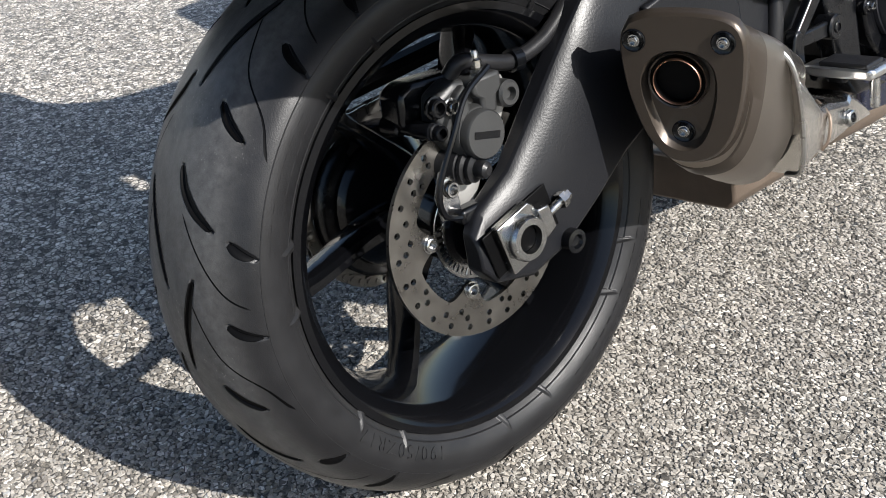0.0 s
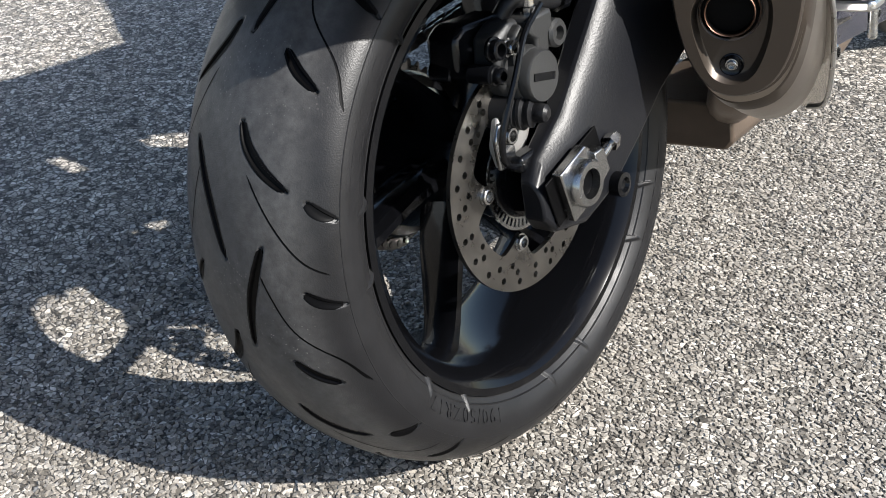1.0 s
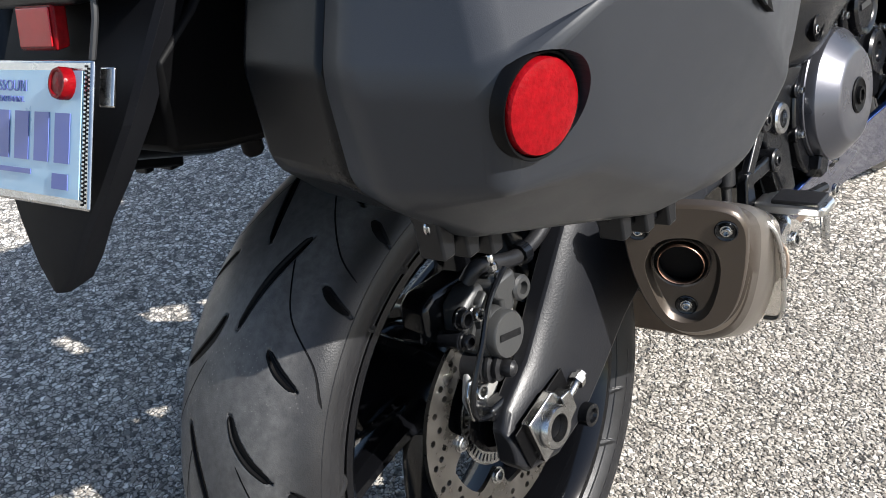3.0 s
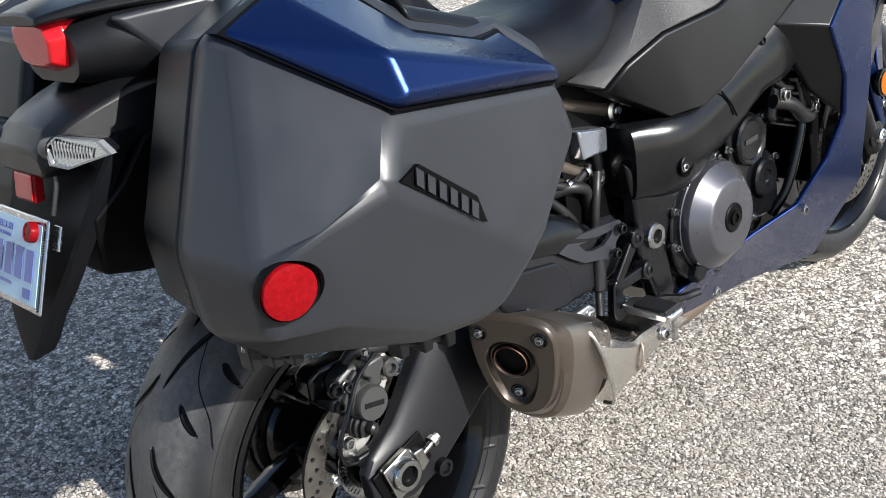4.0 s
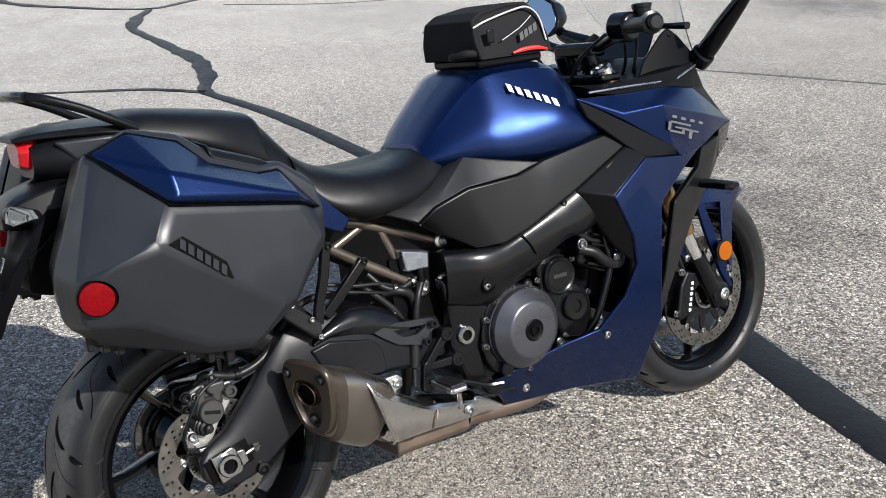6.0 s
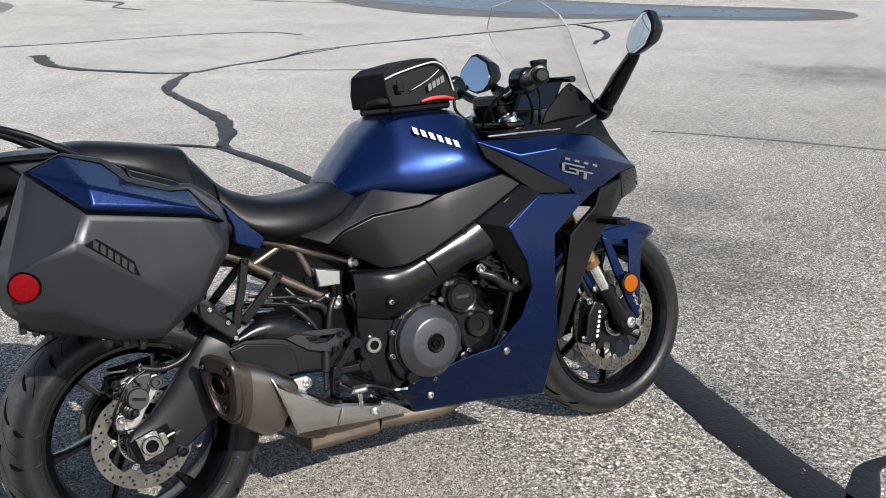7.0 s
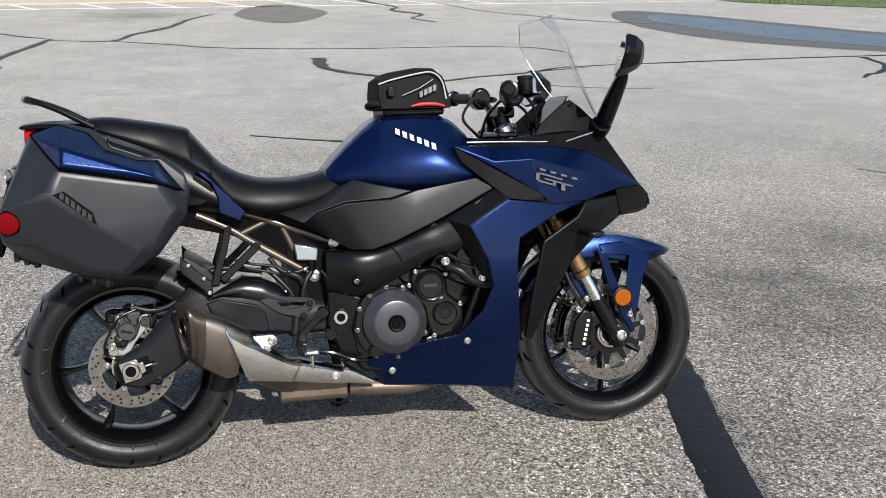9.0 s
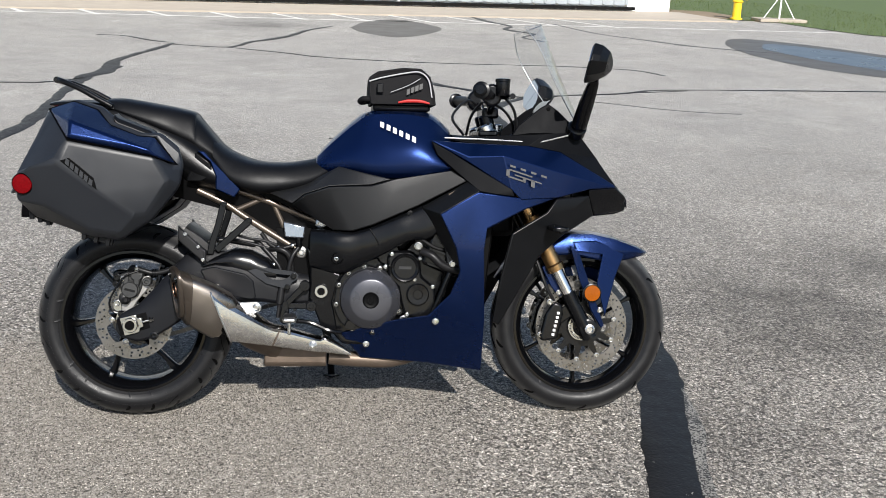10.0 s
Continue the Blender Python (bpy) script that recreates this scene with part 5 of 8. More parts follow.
def can_ring(c, f, turn):
    """A section of the can: the end face's outline about c, turned from the face's plane towards square across the can."""
    mid = on_face(0.003, -0.050, 0)
    n1 = MN.lerp(Vector((-0.87, -0.22, 0.44)), turn).normalized()
    rot = MN.rotation_difference(n1)
    return [Vector(c) + rot @ ((p - mid) * f) for p in face_ring(1.0, 0.0)]


muf = part("silencer", loft([can_ring((0.166, -0.238, 0.417), 0.985, 0.05), can_ring((0.205, -0.232, 0.398), 1.0, 0.3), can_ring((0.245, -0.222, 0.378), 0.985, 0.6), can_ring((0.288, -0.214, 0.354), 0.94, 0.95), can_ring((0.305, -0.208, 0.345), 0.80, 1.0)]), TITAN, moto, "short brushed steel silencer", sharp=50)
part("end_cap", loft([can_ring((0.190, -0.2345, 0.405), 1.0, 0.25), can_ring((0.189, -0.2345, 0.4055), 1.014, 0.25), can_ring((0.168, -0.238, 0.416), 1.010, 0.06), face_ring(1.012, -0.012), face_ring(1.0, -0.005), face_ring(0.985, -0.002), face_ring(0.955, 0.0), face_ring(1.0, 0.0, DISH, (-0.001, -0.055)), face_ring(0.985, -0.0012, DISH, (-0.001, -0.055)), face_ring(0.90, -0.0085, DISH, (-0.001, -0.055)), face_ring(0.87, -0.0095, DISH, (-0.001, -0.055)), face_ring(0.3, -0.0095, DISH, (-0.001, -0.055))]), CAPBROWN, muf, "brown metal end cap", sharp=35)
PC = on_face(-0.003, -0.042, 0.0)
part("outlet_collar", lathe([(0.0300, -0.012), (0.0300, -0.004), (0.0290, -0.002), (0.0275, -0.003), (0.0270, -0.009)], PC, MN, 40, caps=False), CAPBROWN, muf)
part("collar_gap", lathe([(0.0285, -0.0088), (0.0, -0.0090)], PC, MN, 40, caps=False), DARK, muf)
part("outlet_pipe", lathe([(0.0240, -0.04), (0.0240, 0.0005), (0.0234, 0.0012), (0.0226, 0.0005), (0.0224, -0.001), (0.0224, -0.01)], PC, MN, 44, caps=False), COPPER, muf, "round outlet pipe with a tinted edge")
part("pipe_bore", lathe([(0.0222, -0.0015), (0.0220, -0.055), (0.0, -0.056)], PC, MN, 36, caps=False), DARK, muf)
for u, v, w in ((-0.0433, 0.0, 0.0), (0.0433, 0.0, 0.0), (-0.001, -0.099, -0.0095)):
    p = on_face(u, v, w)
    part("bolt_seat", lathe([(0.0118, -0.001), (0.0118, 0.0016), (0.0108, 0.0022), (0.0085, 0.0006), (0.0, 0.0004)], p, MN, 24), SATIN, muf)
    bolt(p + MN * 0.0008, MN, 0.0056, muf, STEEL, 0.004)
SH_TOP = ((0.258, 0.446), (0.300, 0.412), (0.345, 0.382), (0.396, 0.346), (0.440, 0.318), (0.480, 0.308), (0.540, 0.288), (0.590, 0.272), (0.606, 0.276), (0.655, 0.246), (0.693, 0.217))
SH_LOW = ((0.322, 0.276), (0.345, 0.272), (0.375, 0.267), (0.412, 0.260), (0.448, 0.254), (0.484, 0.246), (0.540, 0.235), (0.590, 0.226), (0.608, 0.224), (0.655, 0.217), (0.693, 0.2135))


def shield_out(x):
    """How far out the shield's side lies at x."""
    return float(np.interp(x, [0.25, 0.28, 0.37, 0.44, 0.53, 0.57, 0.61, 0.69], [-0.292, -0.284, -0.248, -0.216, -0.184, -0.169, -0.156, -0.136]))


def shield_ring(top, low, inner=0.0):
    """A section of the shield: the rolled top, the flat side, the tucked lower edge."""
    rows = []
    h = top[1] - low[1]
    for f, dy in ((0.03, 0.135), (0.0, 0.118), (0.0, 0.060), (0.01, 0.030), (0.08, 0.009), (0.20, 0.001), (0.42, 0.0), (0.70, 0.002), (0.90, 0.007), (0.98, 0.014), (1.0, 0.030), (1.0, 0.115), (0.97, 0.135)):
        x = top[0] + (low[0] - top[0]) * f
        k = min(1.0, h / 0.10)
        rows.append((x + inner, shield_out(x) + dy * k + 0.004 * (1 - k), top[1] - f * h))
    return rows


cols = [shield_ring(a, b) for a, b in zip(SH_TOP, SH_LOW)]
smooth = [spline([c[i] for c in cols], 4) for i in range(len(cols[0]))]
shield = part("heat_shield", loft([[col[k] for col in smooth] for k in range(len(smooth[0]))]), SHIELD, moto, "brushed aluminium exhaust heat shield", sharp=24)
lip = [Vector(p) for p in shield_ring(SH_TOP[0], SH_LOW[0])[1:-2]]
part("shield_lip", tube([p + Vector((-0.001, -0.001, 0)) for p in lip], 0.0028, 8, 3), ALU, shield, "thin bright rolled rim")
part("shield_step", tube([Vector((x, shield_out(x) + dy - 0.001, z)) for x, dy, z in ((0.468, 0.02, 0.311), (0.462, 0.001, 0.295), (0.452, 0.0, 0.270), (0.444, 0.008, 0.257))], 0.0022, 6, 3), CATBROWN, shield)
# added near-black plug gives the dark gap between can and shield rim
part("rim_gap_shade", loft([superellipse(x, y, z, hy, hz, 36, 3.0, skew=(0, 0.1)) for x, y, z, hy, hz in ((0.272, -0.212, 0.366, 0.058, 0.058), (0.312, -0.202, 0.345, 0.052, 0.056))]), DARK, shield)
bolt((0.569, -0.172, 0.254), (0, -1, 0.1), 0.011, shield, STEEL, 0.006)
part("mount_tab", prism([(0.30, 0.405), (0.34, 0.388), (0.395, 0.390), (0.408, 0.378), (0.405, 0.360), (0.37, 0.345)], -0.160, -0.170), ALU, shield, bevel=0.003)
bolt((0.391, -0.170, 0.372), (0, -1, 0), 0.011, shield, STEEL, 0.006)
part("collector_box", loft([[(x, y, z) for y, z in ((-0.102, 0.180), (-0.090, 0.167), (0.05, 0.165), (0.05, 0.232), (-0.098, 0.232), (-0.102, 0.224))] for x in (0.412, 0.42, 0.60, 0.612)]), CATBROWN, moto, "heat-stained brown collector box", bevel=0.012)
part("header_pipe", tube([(0.62, -0.07, 0.197), (0.72, -0.07, 0.188), (0.84, -0.07, 0.19), (0.96, -0.06, 0.24), (1.03, -0.06, 0.36)], 0.026, 16), CATBROWN, moto, "brown header pipe")
part("link_pipe", tube([(0.30, -0.17, 0.34), (0.36, -0.13, 0.27), (0.45, -0.08, 0.22)], 0.03, 14), CATBROWN, moto)

# engine
eng = part("engine", loft([[(x, y, z) for x, z in ((0.61, 0.31), (0.66, 0.25), (0.86, 0.235), (0.96, 0.30), (0.98, 0.40), (1.03, 0.62), (0.93, 0.66), (0.86, 0.56), (0.70, 0.52), (0.62, 0.46))] for y in (-0.135, 0.15)]), ENGINE, moto, "black inline engine block", bevel=0.01)
CL = (0.749, 0, 0.402)
out = []
for k in range(48):
    a = 2 * math.pi * k / 48
    r = 0.104 + 0.012 * max(0, math.cos(a - 3.9)) ** 3 + 0.010 * max(0, math.cos(a - 2.2)) ** 6
    out.append((CL[0] - 0.006 + r * math.cos(a), CL[2] - 0.002 + r * math.sin(a)))
part("clutch_case", prism(out, -0.13, -0.158), ENGINE, eng, bevel=0.004)
part("clutch_cover", lathe([(0.095, -0.158), (0.095, -0.174), (0.0935, -0.178), (0.090, -0.181), (0.069, -0.2005), (0.066, -0.2030), (0.062, -0.2042), (0.030, -0.2050), (0.0, -0.2050)], CL, (0, 1, 0), 64), CLUTCH, eng, "round dark silver clutch cover", sharp=25)
part("cover_plug", lathe([(0.026, -0.200), (0.026, -0.2065), (0.0235, -0.208), (0.0215, -0.2065), (0.013, -0.2065), (0.012, -0.211), (0.008, -0.211), (0.0075, -0.2075), (0.0, -0.2075)], CL, (0, 1, 0), 32), DARK, eng, "black centre plug")
for k in range(11):
    a = radians((98, 70, 45, 18, -22, -55, -82, -118, 155, 190, 128)[k])
    r = 0.108 if k not in (7,) else 0.114
    bolt((CL[0] - 0.006 + (r - 0.004) * math.cos(a), -0.160, CL[2] - 0.002 + (r - 0.004) * math.sin(a)), (0, -1, 0), 0.0058, eng, STEEL, 0.008)
for k in range(11):
    a = radians((98, 70, 45, 18, -22, -55, -82, -118, 155, 190, 128)[k])
    part("bolt_boss", lathe([(0.012, -0.02), (0.012, 0.0015), (0.0105, 0.003), (0.007, 0.003)], (CL[0] - 0.006 + 0.105 * math.cos(a), -0.158, CL[2] - 0.002 + 0.105 * math.sin(a)), (0, -1, 0), 16), ENGINE, eng)
part("case_rib", lathe([(0.0985, -0.158), (0.0985, -0.163), (0.0970, -0.1645), (0.0955, -0.163)], CL, (0, 1, 0), 64, caps=False), CLUTCH, eng)
part("oil_filler", lathe([(0.019, -0.15), (0.019, -0.172), (0.016, -0.175), (0.0, -0.175)], (0.687, 0, 0.318), (0, 1, 0), 6), ENGINE, eng)
part("starter_cover", prism([(0.80, 0.535), (0.815, 0.555), (0.88, 0.556), (0.905, 0.535), (0.912, 0.475), (0.955, 0.44), (0.958, 0.36), (0.925, 0.335), (0.86, 0.345), (0.845, 0.39), (0.835, 0.44), (0.805, 0.47)], -0.13, -0.172), ENGINE, eng, "black side cover with two round caps", bevel=0.008)
part("round_cap", lathe([(0.046, -0.17), (0.046, -0.182), (0.042, -0.186), (0.036, -0.184), (0.034, -0.182), (0.0, -0.182)], (0.857, 0, 0.503), (0, 1, 0), 40), ENGINE, eng)
part("cap_relief", box(0.837, 0.877, -0.1815, -0.1835, 0.499, 0.508), GREYP, eng)
part("round_cap", lathe([(0.036, -0.17), (0.036, -0.181), (0.032, -0.185), (0.016, -0.184), (0.014, -0.180), (0.0, -0.180)], (0.899, 0, 0.418), (0, 1, 0), 36), ENGINE, eng)
for p in ((0.815, 0.545), (0.905, 0.533), (0.827, 0.432), (0.888, 0.465), (0.947, 0.442), (0.948, 0.358), (0.866, 0.352), (0.795, 0.505)):
    bolt((p[0], -0.172, p[1]), (0, -1, 0), 0.0058, eng, STEEL, 0.008)
bolt((0.856, -0.162, 0.336), (0, -1, 0), 0.011, eng, STEEL, 0.010)
part("starter_motor", lathe([(0.038, 0.0), (0.040, 0.05), (0.034, 0.06)], (0.805, -0.09, 0.545), (0, -1, 0), 26), ENGINE, eng)
part("cylinder_head", loft([[(x, y, z) for x, z in ((0.905, 0.52), (1.02, 0.47), (1.09, 0.62), (1.03, 0.68), (0.955, 0.67))] for y in (-0.195, 0.195)]), ENGINE, eng, bevel=0.012)
for k in range(7):
    z = 0.50 + 0.022 * k
    part("fin", loft([[(x, y, zz) for x, zz in ((0.925 + 0.008 * k, z + 0.018), (1.015 + 0.008 * k, z - 0.012), (1.015 + 0.008 * k, z - 0.006), (0.925 + 0.008 * k, z + 0.024))] for y in (-0.195, -0.208)]), ENGINE, eng)
part("water_hose", tube([(0.905, -0.2, 0.56), (0.94, -0.215, 0.545), (0.975, -0.215, 0.515), (1.03, -0.20, 0.50), (1.07, -0.16, 0.52)], 0.013, 12), RUBBER, eng)
part("cooler_tube", tube([(0.93, -0.17, 0.33), (0.955, -0.19, 0.38), (0.985, -0.2, 0.46), (1.0, -0.2, 0.5)], 0.009, 10), SATIN, eng)
part("radiator", loft([[(1.075 + 0.1 * (z - 0.35) + dx, y, z) for dx, y in ((0, -0.17), (0.035, -0.17), (0.035, 0.17), (0, 0.17))] for z in (0.34, 0.66)]), DARK, moto, "black radiator", bevel=0.006)
# added near-black block stands in for shade in the hollow behind the engine
part("dark_core_fill", box(0.45, 1.05, -0.10, 0.14, 0.40, 0.62), DARK, moto)

# main frame and pivot plates
for s in (-1, 1):
    UPPER = [(1.052, -0.214, 0.785), (0.985, -0.208, 0.748), (0.893, -0.198, 0.700), (0.82, -0.192, 0.668), (0.752, -0.188, 0.640), (0.69, -0.182, 0.621), (0.62, -0.170, 0.620), (0.558, -0.152, 0.618)]
    LOWER = [(1.062, -0.212, 0.735), (1.0, -0.218, 0.665), (0.935, -0.214, 0.603), (0.865, -0.206, 0.590), (0.79, -0.194, 0.548), (0.735, -0.184, 0.520), (0.655, -0.166, 0.480), (0.556, -0.150, 0.500)]
    SWELL = [0.008, 0.012, 0.014, 0.015, 0.016, 0.020, 0.028, 0.010]
    cols = []
    for f, g in ((0, 0), (0.06, 0.5), (0.18, 0.85), (0.36, 1.0), (0.6, 0.98), (0.8, 0.8), (0.94, 0.45), (1, 0)):
        cols.append(spline([(u[0] + (v[0] - u[0]) * f, u[1] + (v[1] - u[1]) * f - g * w, u[2] + (v[2] - u[2]) * f) for u, v, w in zip(UPPER, LOWER, SWELL)], 5))
    for edge_row in (LOWER, UPPER):
        cols.append(spline([(x, y + 0.05, z) for x, y, z in edge_row], 5))
    fr = part("frame_spar", loft([flip([c[k] for c in cols], s) for k in range(len(cols[0]))]), SATIN, moto, "satin black aluminium frame spar", sharp=60)
    part("spar_recess", lathe([(0.0185, -0.006), (0.0185, 0.004), (0.0165, 0.0055), (0.0150, 0.004), (0.0148, -0.001), (0.0, -0.001)], (0.642, s * 0.192, 0.533), (0, s, 0), 28), DARK, fr)
    P = flip([(0.545, -0.150, 0.566), (0.60, -0.160, 0.502), (0.655, -0.168, 0.478), (0.640, -0.158, 0.44), (0.628, -0.152, 0.39), (0.645, -0.150, 0.30), (0.60, -0.150, 0.285), (0.585, -0.150, 0.33), (0.555, -0.150, 0.40), (0.558, -0.150, 0.49)], s)
    part("pivot_plate", slab(P, 0.03), SATIN, fr, bevel=0.006)
    y = s * 0.152
    part("pivot_nut", lathe([(0.0225, -0.002), (0.0225, 0.006), (0.020, 0.009), (0.0125, 0.009), (0.011, 0.001), (0.0, 0.001)], (0.593, y, 0.423), (0, s, 0), 24), STEEL, fr, "large zinc pivot nut")
    part("pivot_bore", lathe([(0.0108, 0.0), (0.0108, 0.003), (0.0, 0.003)], (0.593, y, 0.423), (0, s, 0), 18), DARK, fr)
    bolt((0.868, s * 0.205, 0.678), (0, s, 0), 0.008, fr, SATIN, 0.006)
    bolt((0.640, s * 0.192, 0.531), (0, s, 0), 0.007, fr, STEEL, 0.004)
    part("spar_seam", tube(flip([(0.742, -0.2035, 0.628), (0.760, -0.2085, 0.602), (0.772, -0.2105, 0.578)], s), 0.0018, 6, 3), DARK, fr)
    bolt((0.894, s * 0.226, 0.577), (0, s, 0), 0.0115, fr, STEEL, 0.010)
    bolt((1.003, s * 0.224, 0.522), (0, s, 0), 0.0095, fr, STEEL, 0.008)
    part("engine_bracket", slab(flip([(0.975, -0.208, 0.585), (1.006, -0.212, 0.59), (1.020, -0.214, 0.505), (1.003, -0.214, 0.495), (0.988, -0.214, 0.505)], s), 0.02), SATIN, fr, bevel=0.005)
    part("spar_gap", slab(flip([(0.985, -0.232, 0.742), (1.03, -0.236, 0.767), (1.035, -0.236, 0.76), (0.99, -0.232, 0.735)], s), 0.006), BRONZE, fr)
# subframe tubes
TUBES = [([(0.20, 0.735), (0.288, 0.693), (0.367, 0.641), (0.528, 0.542)], -0.092), ([(0.36, 0.722), (0.41, 0.708), (0.591, 0.636)], -0.092), ([(0.325, 0.676), (0.40, 0.710)], -0.092), ([(0.436, 0.700), (0.468, 0.630), (0.490, 0.566)], -0.090), ([(0.02, 0.86), (0.12, 0.80), (0.30, 0.745), (0.40, 0.712)], -0.10)]
for s in (-1, 1):
    for k, (p, y) in enumerate(TUBES):
        tb = part("subframe_tube", tube([(x, -s * y, z) for x, z in p], 0.0118 if k < 2 else 0.0098, 12, 1 if len(p) == 2 else 4), BRONZE, moto, "bronze-brown subframe tube")
        if k < 2:
            x, z = p[-1]
            part("end_eye", lathe([(0.019, -0.012), (0.019, 0.012), (0.016, 0.014), (0.0, 0.014)], (x, s * 0.092, z), (0, s, 0), 20), ALU, tb)
            bolt((x, s * 0.105, z), (0, s, 0), 0.0105, tb, STEEL, 0.007)

# seat, tail, tank
part("rider_seat", half_loft([
    (0.250, [(0, 0.905), (0.06, 0.900), (0.105, 0.880), (0.125, 0.855), (0.128, 0.835), (0.10, 0.82)]),
    (0.300, [(0, 0.865), (0.07, 0.860), (0.125, 0.838), (0.152, 0.805), (0.158, 0.775), (0.12, 0.76)]),
    (0.380, [(0, 0.832), (0.08, 0.832), (0.140, 0.818), (0.168, 0.785), (0.172, 0.748), (0.14, 0.728)]),
    (0.470, [(0, 0.825), (0.08, 0.827), (0.135, 0.815), (0.160, 0.785), (0.165, 0.752), (0.14, 0.735)]),
    (0.550, [(0, 0.838), (0.06, 0.838), (0.110, 0.822), (0.135, 0.795), (0.142, 0.770), (0.12, 0.752)]),
    (0.605, [(0, 0.853), (0.04, 0.852), (0.080, 0.838), (0.105, 0.818), (0.115, 0.798), (0.10, 0.780)]),
    (0.635, [(0, 0.835), (0.03, 0.834), (0.06, 0.828), (0.08, 0.818), (0.085, 0.808), (0.07, 0.800)])]), VINYL, moto, "black vinyl rider seat", sharp=60)
part("pillion_seat", half_loft([
    (-0.075, [(0, 1.020), (0.05, 1.018), (0.09, 1.010), (0.108, 0.995), (0.108, 0.985), (0.09, 0.975)]),
    (-0.02, [(0, 1.020), (0.06, 1.018), (0.105, 1.006), (0.125, 0.982), (0.125, 0.968), (0.10, 0.955)]),
    (0.09, [(0, 1.004), (0.07, 1.000), (0.115, 0.984), (0.135, 0.950), (0.132, 0.925), (0.10, 0.905)]),
    (0.172, [(0, 0.988), (0.06, 0.984), (0.098, 0.969), (0.118, 0.930), (0.122, 0.895), (0.10, 0.875)]),
    (0.192, [(0, 0.979), (0.06, 0.975), (0.094, 0.960), (0.114, 0.922), (0.120, 0.884), (0.10, 0.865)]),
    (0.202, [(0, 0.966), (0.056, 0.962), (0.090, 0.948), (0.111, 0.912), (0.118, 0.876), (0.10, 0.858)]),
    (0.275, [(0, 0.880), (0.045, 0.878), (0.08, 0.868), (0.10, 0.850), (0.108, 0.835), (0.10, 0.825)])]), VINYL, moto, "black pillion seat", sharp=60)
tail = part("tail_fairing", half_loft([
    (-0.235, [(0, 0.985), (0.03, 0.984), (0.055, 0.978), (0.068, 0.960), (0.062, 0.935), (0.04, 0.922)]),
    (-0.17, [(0, 1.000), (0.05, 0.998), (0.085, 0.988), (0.10, 0.960), (0.095, 0.930), (0.06, 0.905)]),
    (-0.06, [(0, 1.000), (0.07, 0.996), (0.115, 0.982), (0.125, 0.945), (0.118, 0.905), (0.08, 0.87)]),
    (0.08, [(0, 0.960), (0.08, 0.952), (0.125, 0.935), (0.138, 0.895), (0.13, 0.85), (0.09, 0.81)]),
    (0.20, [(0, 0.890), (0.08, 0.885), (0.125, 0.870), (0.145, 0.835), (0.145, 0.79), (0.10, 0.75)]),
    (0.33, [(0, 0.800), (0.08, 0.797), (0.125, 0.785), (0.146, 0.755), (0.145, 0.735), (0.10, 0.72)])]), PLASTIC, moto, "black tail fairing", sharp=45)
for s in (-1, 1):
    part("tail_blade", cage(flip([(0.204, -0.150, 0.860), (0.226, -0.152, 0.858), (0.252, -0.158, 0.830), (0.338, -0.160, 0.742), (0.32, -0.155, 0.716), (0.262, -0.158, 0.742), (0.262, -0.158, 0.785), (0.246, -0.158, 0.826)], s), [(0, 1, 2, 7), (2, 3, 6, 7), (3, 4, 5, 6)], 0.02), BLUE, tail, "metallic blue tail panel", bevel=0.004)
    part("side_trim", slab(flip([(0.20, -0.145, 0.855), (0.244, -0.148, 0.824), (0.256, -0.148, 0.786), (0.215, -0.146, 0.764), (0.17, -0.14, 0.765)], s), 0.02), PLASTIC, tail, bevel=0.004)
    line = spline([(-0.23, s * 0.080, 1.072), (-0.205, s * 0.100, 1.064), (-0.150, s * 0.113, 1.041), (-0.100, s * 0.119, 1.014), (-0.055, s * 0.120, 0.990)], 4)
    rl = part("grab_rail", loft([[(x + dz * 0.4, y + dy, z + dz) for dy, dz in ((-w, -0.003), (-w * 0.7, -0.008), (w * 0.7, -0.008), (w, -0.003), (w, 0.003), (w * 0.6, 0.007), (-w * 0.6, 0.007), (-w, 0.003))] for (x, y, z), w in zip(line, np.interp(np.linspace(0, 1, len(line)), [0, 0.2, 0.7, 1], [0.011, 0.015, 0.016, 0.012]))]), PLASTIC, moto, "black flat grab rail", bevel=0.002)
    part("tail_side", slab(flip([(-0.20, -0.100, 0.985), (-0.10, -0.126, 0.985), (-0.02, -0.132, 0.95), (-0.06, -0.128, 0.905), (-0.15, -0.108, 0.925)], s), 0.02), CASE, tail, bevel=0.006)
part("rail_bridge", tube([(-0.23, -0.085, 1.070), (-0.242, -0.04, 1.072), (-0.242, 0.04, 1.072), (-0.23, 0.085, 1.070)], 0.010, 10), SATIN, moto)
part("tail_lamp", half_loft([
    (-0.252, [(0, 0.992), (0.02, 0.991), (0.038, 0.986), (0.046, 0.972), (0.036, 0.948), (0.015, 0.944)]),
    (-0.236, [(0, 0.998), (0.025, 0.997), (0.048, 0.992), (0.056, 0.972), (0.044, 0.940), (0.015, 0.934)]),
    (-0.205, [(0, 0.995), (0.025, 0.994), (0.048, 0.990), (0.055, 0.970), (0.044, 0.938), (0.015, 0.932)])], 1, 1), TAILRED, moto, "red tail lamp", sharp=20, bevel=0.003)
